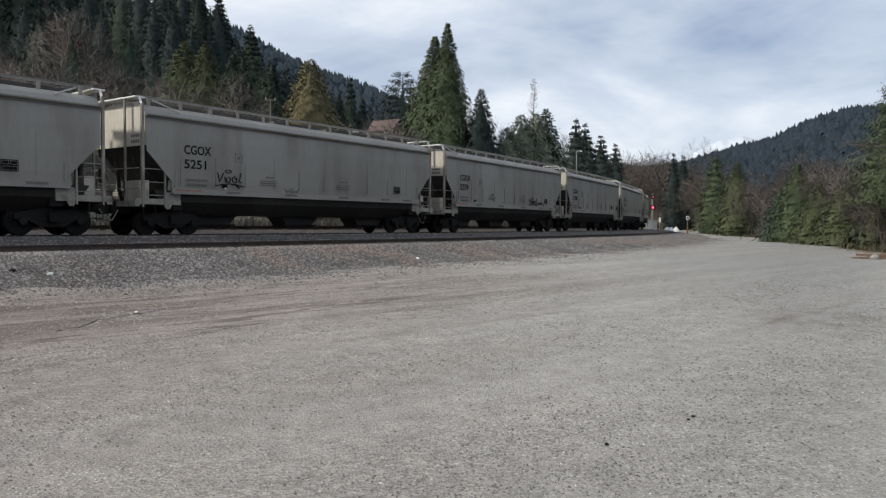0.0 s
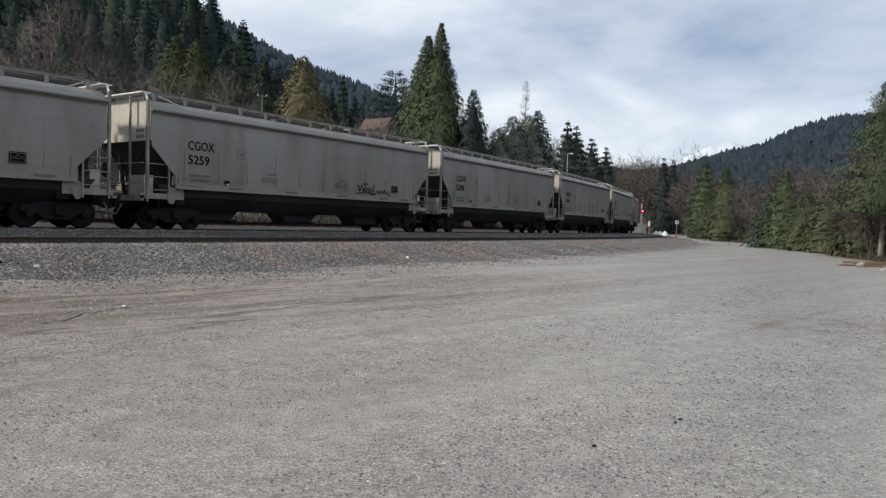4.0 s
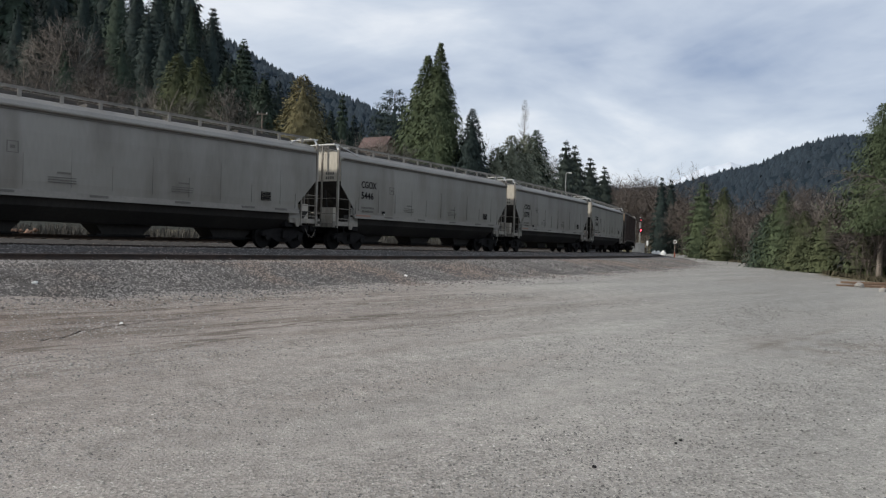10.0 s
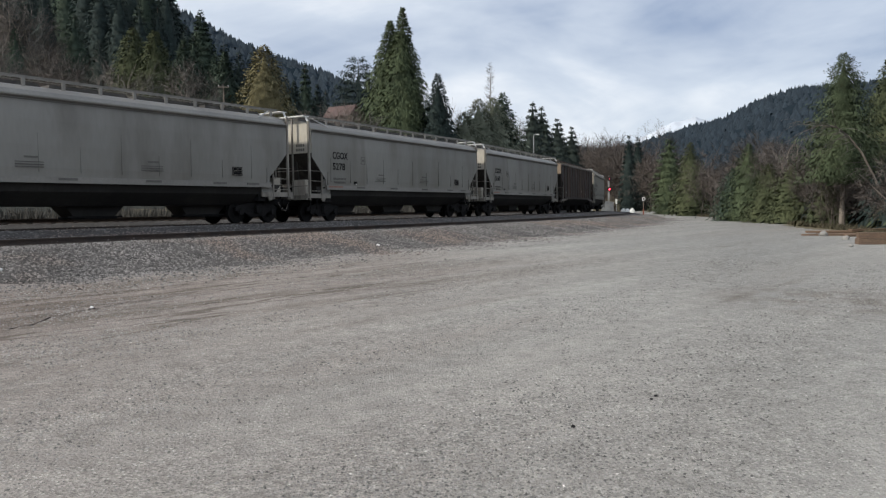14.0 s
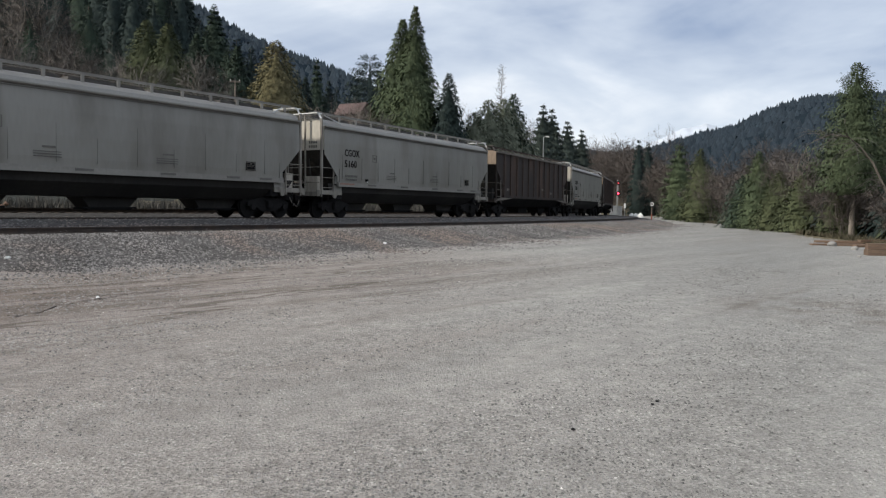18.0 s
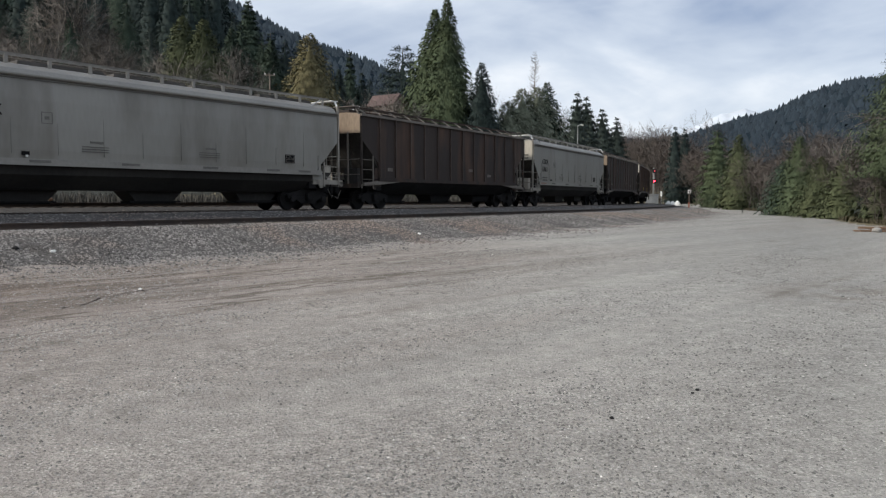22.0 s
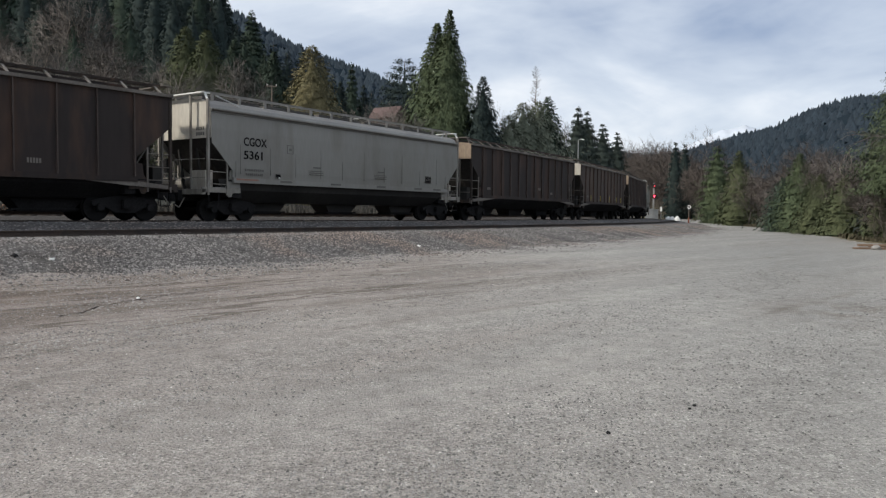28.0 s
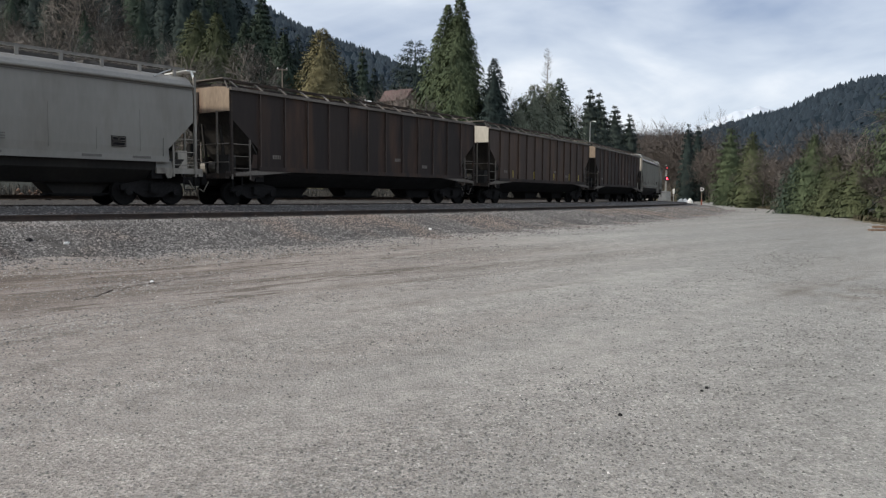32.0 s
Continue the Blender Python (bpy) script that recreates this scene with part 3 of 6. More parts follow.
TRACKS = [build_track(0.0, "running track with rusty rails on dark wooden ties", M_RAILTOP),
          build_track(NEAR, "empty nearer track with rusty rails on dark ties", M_RAIL),
          build_track(THIRD, "empty siding with rusty rails behind the train", M_RAIL)]
for _t, _off in zip(TRACKS, (0.0, NEAR, THIRD)):
    tie_sh = Shape().box(-0.115, 0.115, -1.3, 1.3, -0.34, -0.165)
    first = None
    count = 300 if _off == NEAR else 150
    for i in range(count):
        s = -40 + i * (0.53 if _off == NEAR else 0.9)
        x, y, h = along(s, _off)
        if first is None:
            first = part("tie", tie_sh, M_TIE, _t)
            ob = first
        else:
            ob = new("tie", first.data)
            ob.parent = _t
        ob.matrix_basis = pose(x, y, rail_z(s, _off), 0, 0, 90 - math.degrees(h))

# loose stones, far too many to count
ICO = np.array([(1, 0, 0), (-1, 0, 0), (0, 1, 0), (0, -1, 0), (0, 0, 1), (0, 0, -1)], float)
OCT = np.array([(0, 2, 4), (2, 1, 4), (1, 3, 4), (3, 0, 4), (2, 0, 5), (1, 2, 5), (3, 1, 5), (0, 3, 5)])


def stones(name, P, size, material, label, rg, flat=False):
    n = len(P)
    base = ICO[None] * rg.uniform(0.55, 1.2, (n, 6, 3)) * size[:, None, None]
    a = rg.uniform(0, 6.283, n)
    c, s_ = np.cos(a)[:, None], np.sin(a)[:, None]
    x, y = base[..., 0] * c - base[..., 1] * s_, base[..., 0] * s_ + base[..., 1] * c
    V = np.stack([x, y, base[..., 2] * 0.75], -1) + P[:, None]
    F = (OCT[:4] if flat else OCT)[None] + (np.arange(n) * 6)[:, None, None]      # flat: only the upper faces show
    ob = cloudmesh(name, V.reshape(-1, 3), F.reshape(-1, 3), material)
    return tagged(ob, label, "stones", kind="stuff")


def build_stones():
    rg = np.random.default_rng(5)
    n = 118000
    s = -26 + 92 * rg.random(n) ** 1.45
    dr = rg.choice([0, 1, 2], n, p=[0.80, 0.12, 0.08])
    foot = foot_of(s)
    dr = np.where(dr == 0, np.where(rg.random(n) < 0.84, rg.uniform(5.3, foot, n), foot - 0.3 + 0.75 * rg.exponential(1.0, n)), np.where(dr == 1, rg.uniform(1.6, 4.9, n), rg.uniform(-2.5, 1.6, n)))
    h = H0 - s / RADIUS
    r = RADIUS + dr
    P = np.stack([ARC[0] + r * np.cos(h), ARC[1] - r * np.sin(h), ballast_z(s, dr)], -1)
    out = dr > foot
    P[out, 2] = ground_z(P[out, 0], P[out, 1])
    stones("ballast_stones", P, 0.024 + 0.034 * rg.random(n) ** 1.4, M_STONE, "loose grey and brown crushed ballast stones beside the rails", rg, True)
    n = 150000
    d = 3.0 + 20 * rg.random(n) ** 1.5
    a = np.radians(rg.uniform(-37, 37, n))
    x, y = d * np.sin(a), d * np.cos(a)
    lane = np.sin(side_of(x, y)[0] * 1.9 + 0.8 * np.sin(y * 0.31)) + 0.8 * np.sin(x * 0.9 + 1.3 * np.sin(y * 0.5))
    keep = (side_of(x, y)[0] > 9.3) & (rg.random(n) < np.clip(0.42 + 0.36 * lane, 0.08, 1))
    x, y = x[keep], y[keep]
    P = np.stack([x, y, ground_z(x, y)], -1)
    size = (0.005 + 0.013 * rg.random(len(x)) ** 2.5) * (0.75 + 0.05 * np.hypot(x, y))
    pale = rg.random(len(P)) < 0.03
    stones("yard_pebbles", P[~pale], size[~pale], M_PEBBLE, "loose grey pebbles scattered on the gravel yard", rg, True)
    stones("pale_pebbles", P[pale], size[pale] * 0.75, M_PALEPEBBLE, "loose pale pebbles scattered on the gravel yard", rg, True)


build_stones()

# ---- the train ----
PITCH_GREY, PITCH_BROWN = 18.143, 18.497
SILL = 1.62
END = 8.31                        # half the length of the roof


def body_profile(k=1.0):
    """Half cross-section of the grey car's side, from sill to roof crown."""
    return [(1.53, SILL), (1.565, 1.98), (1.583, 2.7), (1.578, 3.5), (1.555, 4.15), (1.635, 4.18), (1.635, 4.235), (1.52, 4.27),
            (1.42, 4.42), (1.16, 4.58), (0.7, 4.68), (0.0, 4.71)]


def truck(parent, x):
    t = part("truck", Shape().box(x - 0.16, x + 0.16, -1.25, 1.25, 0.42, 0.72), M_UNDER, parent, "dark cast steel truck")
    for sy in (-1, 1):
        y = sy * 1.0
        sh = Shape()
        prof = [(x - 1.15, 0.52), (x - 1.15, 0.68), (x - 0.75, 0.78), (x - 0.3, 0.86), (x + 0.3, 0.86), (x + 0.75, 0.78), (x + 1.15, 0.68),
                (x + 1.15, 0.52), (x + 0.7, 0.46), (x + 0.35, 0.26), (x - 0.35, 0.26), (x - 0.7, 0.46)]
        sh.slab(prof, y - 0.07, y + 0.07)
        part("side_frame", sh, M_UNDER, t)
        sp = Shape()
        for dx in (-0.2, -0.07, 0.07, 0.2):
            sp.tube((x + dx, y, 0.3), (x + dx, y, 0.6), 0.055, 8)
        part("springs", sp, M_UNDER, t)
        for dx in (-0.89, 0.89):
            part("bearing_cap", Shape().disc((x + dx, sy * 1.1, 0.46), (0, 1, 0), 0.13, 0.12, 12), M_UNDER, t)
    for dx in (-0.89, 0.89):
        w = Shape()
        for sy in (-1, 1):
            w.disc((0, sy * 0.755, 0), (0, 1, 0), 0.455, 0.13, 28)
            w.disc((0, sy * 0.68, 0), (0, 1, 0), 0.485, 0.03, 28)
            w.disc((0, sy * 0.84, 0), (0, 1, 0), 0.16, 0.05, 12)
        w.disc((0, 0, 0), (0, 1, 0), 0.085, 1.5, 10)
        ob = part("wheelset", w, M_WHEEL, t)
        ob.matrix_basis = pose(x + dx, 0, 0.46)
    return t


def underside(car, hop_mat, n=3, z_top=1.62, z_low=0.36, span=6.9, low=1.5):
    w = 4.65
    for i in range(n):
        c = (i - (n - 1) / 2) * w
        a, b = c - w / 2, c + w / 2              # slopes meet halfway between two hoppers
        a0, b0 = (a - 1.0 if i == 0 else a), (b + 1.0 if i == n - 1 else b)
        rings = []
        for z, x0, x1, hy in ((z_top, a0, b0, 1.5), (1.22, a0 + 0.25 * (i == 0), b0 - 0.25 * (i == n - 1), 1.40), (0.76, a + 0.15 * (i == 0), b - 0.15 * (i == n - 1), 0.80),
                              (0.74, c - low / 2 - 0.34, c + low / 2 + 0.34, 0.50), (z_low, c - low / 2, c + low / 2, 0.42)):
            rings.append([(x0, -hy, z), (x1, -hy, z), (x1, hy, z), (x0, hy, z)])
        hp = part("hopper", Shape().loft(rings), hop_mat, car, "steel discharge hopper coloured dark for shade")
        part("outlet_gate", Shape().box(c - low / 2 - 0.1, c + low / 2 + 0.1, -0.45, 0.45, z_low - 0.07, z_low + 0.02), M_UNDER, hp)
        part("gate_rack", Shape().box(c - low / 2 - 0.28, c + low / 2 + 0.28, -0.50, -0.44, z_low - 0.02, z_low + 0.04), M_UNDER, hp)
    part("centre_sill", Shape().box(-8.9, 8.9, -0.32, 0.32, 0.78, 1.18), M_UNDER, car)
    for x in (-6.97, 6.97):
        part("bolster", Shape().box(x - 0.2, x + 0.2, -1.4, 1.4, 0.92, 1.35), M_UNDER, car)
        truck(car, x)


def end_details(car, sx, paint, post_paint, zlow, posts, box_paint, z_roof=4.5, rung_paint=None):
    """Platform, posts, ladder, grab irons, slope sheet and coupler at one end."""
    X = lambda v: sx * v
    rung_paint = rung_paint or post_paint
    # slope sheet running down and in from the end wall, narrowing to the hopper, with its ribs
    rings = []
    for x, z, hy in ((8.27, zlow, 1.50), (7.25, 2.06, 1.50), (6.85, 1.62, 1.25), (6.45, 1.25, 0.75)):
        rings.append([(X(x), -hy, z), (X(x), hy, z), (X(x - 0.08), hy, z - 0.03), (X(x - 0.08), -hy, z - 0.03)])
    part("slope_sheet", Shape().loft(rings), M_SLOPE, car, "slope sheet coloured dark for shade")
    for y in (-0.55, 0.55):
        part("end_brace", Shape().slab([(X(8.24), zlow - 0.4), (X(8.18), zlow - 0.4), (X(7.9), 1.2), (X(8.05), 1.2)], y - 0.04, y + 0.04), M_HOPPER, car)
    part("end_sill", Shape().box(min(X(8.55), X(8.72)), max(X(8.55), X(8.72)), -1.5, 1.5, 1.02, 1.22), post_paint, car)
    for y in (-1.5, 1.42):
        part("side_sill_end", Shape().box(min(X(6.9), X(8.7)), max(X(6.9), X(8.7)), y, y + 0.08, 1.10, 1.30), post_paint, car)
        part("gusset_plate", Shape().slab([(X(6.9), 1.30), (X(7.62), 1.30), (X(7.42), 1.62), (X(7.38), 1.98), (X(6.9), 1.98)], y + 0.02, y + 0.05), paint, car)
    part("platform", Shape().box(min(X(7.2), X(8.6)), max(X(7.2), X(8.6)), -1.42, 1.42, 1.14, 1.18), M_UNDER, car)
    # jacking pads under the end corners
    for y in (-1.48, 1.42):
        part("jacking_pad", Shape().slab([(X(7.55), 1.10), (X(7.25), 1.10), (X(7.33), 0.94), (X(7.47), 0.94)], y, y + 0.06), post_paint, car)
    # corner posts to the roof
    for y in (-1.50, 1.50):
        p = Shape().box(min(X(8.38), X(8.47)), max(X(8.38), X(8.47)), y - 0.05, y + 0.05, 1.2, z_roof - 0.22)
        part("corner_post", p, post_paint, car)
    for y, wide, top, paint_ in posts:
        p = Shape().box(min(X(8.50), X(8.56)), max(X(8.50), X(8.56)), y - wide, y + wide, 1.2, top)
        part("end_post", p, paint_, car)
    # ladder at the corner of the side, and a grab rail across the end
    for y in (-1.50, 1.50):
        lad = Shape()
        for x in (7.55, 8.42):
            lad.box(min(X(x - 0.03), X(x + 0.03)), max(X(x - 0.03), X(x + 0.03)), y - 0.03, y + 0.03, 1.0, 2.55)
        for z in (1.42, 1.88, 2.34):
            lad.tube((X(7.55), y, z), (X(8.42), y, z), 0.016, 5)
        part("side_ladder", lad, rung_paint, car)
        st = Shape()
        st.tube((X(7.95), y, 1.1), (X(7.95), y, 0.55), 0.02, 5)
        st.tube((X(8.40), y, 1.1), (X(8.40), y, 0.55), 0.02, 5)
        st.tube((X(7.95), y, 0.55), (X(8.40), y, 0.55), 0.02, 5)
        part("stirrup_step", st, M_UNDER, car)
    for z in (1.65, 2.35):
        part("end_handrail", Shape().tube((X(8.58), -1.5, z), (X(8.58), 1.5, z), 0.018, 5), rung_paint, car)
    # brake gear, hoses and coupler
    part("air_reservoir", Shape().tube((X(7.75), 0.1, 1.50), (X(7.75), 1.15, 1.50), 0.24, 12), M_POST, car, "dusty brake reservoir")
    part("brake_valve", Shape().box(min(X(7.95), X(8.3)), max(X(7.95), X(8.3)), -1.15, -0.35, 1.2, 1.95), box_paint, car, "dusty brake valve box")
    part("brake_wheel", Shape().disc((X(8.62), 0.75, 2.15), (1, 0, 0), 0.27, 0.05, 18), M_UNDER, car)
    cp = Shape().box(min(X(8.7), X(9.02)), max(X(8.7), X(9.02)), -0.13, 0.13, 0.78, 1.0)
    cp.box(min(X(8.92), X(9.10)), max(X(8.92), X(9.10)), -0.2, 0.2, 0.74, 1.04)
    part("coupler", cp, M_UNDER, car)
    ho = Shape()
    for a, b in (((8.75, -0.5, 0.9), (8.98, -0.5, 0.52)), ((8.98, -0.5, 0.52), (9.1, -0.42, 0.62))):
        ho.tube((X(a[0]), a[1], a[2]), (X(b[0]), b[1], b[2]), 0.022, 6)
    part("air_hose", ho, M_POST, car)


def grey_car():
    car = thing("hopper_car", "weathered grey covered hopper car with black lettering rolling on rails", "railway car", "cars of the freight train")
    half = body_profile()
    zcut, xin, zin = 2.97, 7.32, 1.95
    # sides: the panel is cut away obliquely at both ends
    for sy in (-1, 1):
        sh = Shape()
        low, up = half[:5], half
        zs = sorted({p[1] for p in half[:5]} | {zin, 2.2, zcut})
        ys = [p[0] for p in half[:5]]
        zz = [p[1] for p in half[:5]]

        def xend(z):
            if z >= zcut:
                return END
            if z <= zin:
                return xin
            return xin + (END - xin) * (z - zin) / (zcut - zin)

        outer, inner = [], []
        for z in zs:
            y = float(np.interp(z, zz, ys))
            xs = np.linspace(-xend(z), xend(z), 9)
            outer.append([(x, sy * y, z) for x in xs])
            inner.append([(x, sy * (y - 0.03), z) for x in xs])
        for rows in (outer, inner):
            sh.loft(rows, cap=False, closed=False)
        n = len(outer)
        for col in (0, 8):
            sh.add([r[col] for r in outer] + [r[col] for r in inner], [(i, i + 1, i + 1 + n, i + n) for i in range(n - 1)])
        part("side_panel", sh, M_GREY, car, smooth=False)
        # seams between the panels
        for x in (-6.95, -5.4, -4.0, -2.5, -1.1, 0.4, 1.9, 3.3, 4.8, 6.3):
            part("panel_seam", Shape().box(x - 0.013, x + 0.013, sy * 1.575 - 0.018, sy * 1.575 + 0.009, 1.85, 2.9 + 0.35 * math.sin(x * 2.3)), M_GREY, car)
        # side sill with its pads
        part("side_sill", Shape().box(-xin, xin, sy * 1.57 - 0.06, sy * 1.57 + 0.06, 1.53, 1.70), M_ROOF, car, "paler side sill")
        part("sill_lip", Shape().box(-xin, xin, sy * 1.60 - 0.06, sy * 1.60 + 0.06, 1.495, 1.535), M_ROOF, car)
        part("eave_rail", Shape().box(-END, END, sy * 1.645 - 0.045, sy * 1.645 + 0.045, 4.20, 4.25), M_ROOF, car, "pale projecting roof eave")
        # darker strip painted in for the gap and shadow beneath the eave
        part("upper_seam", Shape().box(-END, END, sy * 1.575 - 0.02, sy * 1.575 + 0.022, 4.10, 4.125), M_FAINT, car)
        for x in (-4.6, -1.6, 1.6, 4.6, 6.3):
            part("sill_pad", Shape().box(x - 0.32, x + 0.32, sy * 1.635 - 0.012, sy * 1.635 + 0.012, 1.585, 1.665), M_FAINT, car)
        part("reflector_stripe", Shape().box(-7.2, -6.1, sy * 1.634 - 0.008, sy * 1.634 + 0.008, 1.60, 1.665), M_REDSTRIPE, car, "faded orange stripe")
        # upright angle by the cut corner
        for x in (-7.16, 7.16):
            part("corner_angle", Shape().box(x - 0.03, x + 0.03, sy * 1.57 - 0.03, sy * 1.57 + 0.045, 1.7, 2.32), M_GREY, car)
    # roof with its lip
    ring = [(p[0], p[1]) for p in half[4:]] + [(-p[0], p[1]) for p in half[4:-1][::-1]]
    sh = Shape()
    under = [(1.5, 4.15), (-1.5, 4.15)]
    poly = ring[::-1] + under[::1]
    sh.prism(poly, -END, END)
    part("roof", sh, M_ROOF, car, "pale roof")
    # end walls
    for sx in (-1, 1):
        w = Shape()
        edge = [p for p in half if p[1] >= 2.7]
        poly = [(y * 0.99, max(z, 3.16)) for y, z in edge] + [(-y * 0.99, max(z, 3.16)) for y, z in edge[::-1][1:]]
        w.prism(poly, sx * (END - 0.06), sx * (END + 0.012))
        part("end_wall", w, M_END, car, "dusty cream end wall")
        for k in range(2):
            for q in range(4):
                a = -1.15 + q * 0.13
                part("end_stencil", Shape().box(min(sx * 8.322, sx * 8.328), max(sx * 8.322, sx * 8.328), a, a + 0.09, 3.46 - 0.2 * k, 3.58 - 0.2 * k), M_FAINT, car)
        end_details(car, sx, M_GREY, M_POST, 3.18, ((-0.62, 0.035, 4.80, M_POST),), M_END, z_roof=4.80)
        cb = Shape().box(min(sx * 8.2, sx * 8.6), max(sx * 8.2, sx * 8.6), -1.35, 1.35, 4.80, 4.845)
        part("crossover_board", cb, M_WHITE, car, "bright roof end walkway")
        for y in (-1.50, 1.50):
            part("roof_bracket", Shape().tube((sx * 8.42, y, 4.52), (sx * 8.42, y * 0.88, 4.81), 0.045, 6), M_WHITE, car)
    # running boards with their stanchions, and the hatches between
    for sy in (-1, 1):
        rb = Shape()
        for k in range(3):
            rb.box(-8.3, 8.3, sy * 0.86 + k * 0.15 - 0.22, sy * 0.86 + k * 0.15 - 0.17, 4.90, 4.925)
        for q in (-0.235, 0.19):
            for z in (4.845, 4.92):
                rb.box(-8.3, 8.3, sy * 0.86 + q, sy * 0.86 + q + 0.03, z, z + 0.016)
        for i in range(138):
            x, y = -8.28 + i * 0.12, sy * 0.86 + (-0.22 if sy < 0 else 0.205)
            rb.add([(x - 0.018, y, 4.85), (x + 0.018, y, 4.85), (x + 0.078, y, 4.928), (x + 0.042, y, 4.928)], [(0, 1, 2, 3)])
            rb.add([(x + 0.042, y, 4.928), (x + 0.078, y, 4.928), (x + 0.138, y, 4.85), (x + 0.102, y, 4.85)], [(0, 1, 2, 3)])
        for i in range(56):
            x = -8.2 + i * 0.2982
            rb.box(x - 0.012, x + 0.012, sy * 0.86 - 0.22, sy * 0.86 + 0.19, 4.885, 4.915)
        part("running_board", rb, M_GRATE, car, "galvanised grating walkway")
        for i in range(13):
            x = -7.9 + i * 1.3167
            part("stanchion", Shape().box(x - 0.055, x + 0.055, sy * 1.08 - 0.03, sy * 1.08 + 0.03, 4.59, 4.87), M_ROOF, car)
    for i in range(5):
        x = -6.4 + i * 3.2
        part("hatch_cover", Shape().loft([[(x - 1.5, -0.48, 4.66), (x + 1.5, -0.48, 4.66), (x + 1.5, 0.48, 4.66), (x - 1.5, 0.48, 4.66)],
                                          [(x - 1.40, -0.36, 4.86), (x + 1.40, -0.36, 4.86), (x + 1.40, 0.36, 4.86), (x - 1.40, 0.36, 4.86)]]), M_SLOPE, car, "dark hatch cover")
    for sx in (-1, 1):
        part("roof_grab_iron", Shape().tube((sx * 7.75, -1.08, 4.82), (sx * 6.9, -1.44, 4.46), 0.026, 6), M_ALU, car)
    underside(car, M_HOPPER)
    # stencils on the side seen from the yard: a square mark, capacity lines, a dark data panel
    y = -1.592
    st = Shape()
    st.box(-4.50, -4.48, y, y + 0.01, 2.80, 3.16).box(-4.18, -4.16, y, y + 0.01, 2.80, 3.16)
    st.box(-4.50, -4.16, y, y + 0.01, 2.80, 2.82).box(-4.50, -4.16, y, y + 0.01, 3.14, 3.16).box(-4.40, -4.26, y, y + 0.01, 2.93, 3.03)
    part("square_mark", st, M_FAINT, car)
    for k, (x0, x1) in enumerate(((-6.75, -5.75), (-6.7, -5.8))):
        for q in range(9):
            a = x0 + q * (x1 - x0) / 9
            part("weight_stencil", Shape().box(a, a + 0.07, y + 0.004, y + 0.012, 1.98 - 0.17 * k, 2.07 - 0.17 * k), M_FAINT, car)
    for cx, z0 in ((-2.75, 1.98), (1.65, 2.0)):
        nt = Shape().box(cx - 0.22, cx + 0.22, y - 0.003, y + 0.008, z0 + 0.30, z0 + 0.36)
        for k in range(3):
            nt.box(cx - 0.5, cx + 0.4, y - 0.003, y + 0.008, z0 + 0.08 * k, z0 + 0.03 + 0.08 * k)
        part("notice_stencil", nt, M_FAINT, car)
    part("route_plate", Shape().box(-5.12, -4.9, y - 0.02, y + 0.01, 1.80, 1.92), M_INK, car, "small dark plate")
    part("plate_spot", Shape().box(-5.02, -4.95, y - 0.03, y, 1.75, 1.81), M_WHITE, car, "white tag")
    dp = part("data_panel", Shape().box(5.28, 5.78, y - 0.006, y + 0.008, 1.95, 2.30), M_INK, car, "black inspection panel")
    pl = Shape()
    for a, b, c, d in ((5.31, 5.51, 2.15, 2.27), (5.55, 5.75, 2.15, 2.27), (5.31, 5.75, 1.98, 2.10)):
        pl.box(a, b, y - 0.012, y - 0.007, c, c + 0.012).box(a, b, y - 0.012, y - 0.007, d - 0.012, d)
        pl.box(a, a + 0.012, y - 0.012, y - 0.007, c, d).box(b - 0.012, b, y - 0.012, y - 0.007, c, d)
    part("panel_frame", pl, M_POST, dp)
    return car


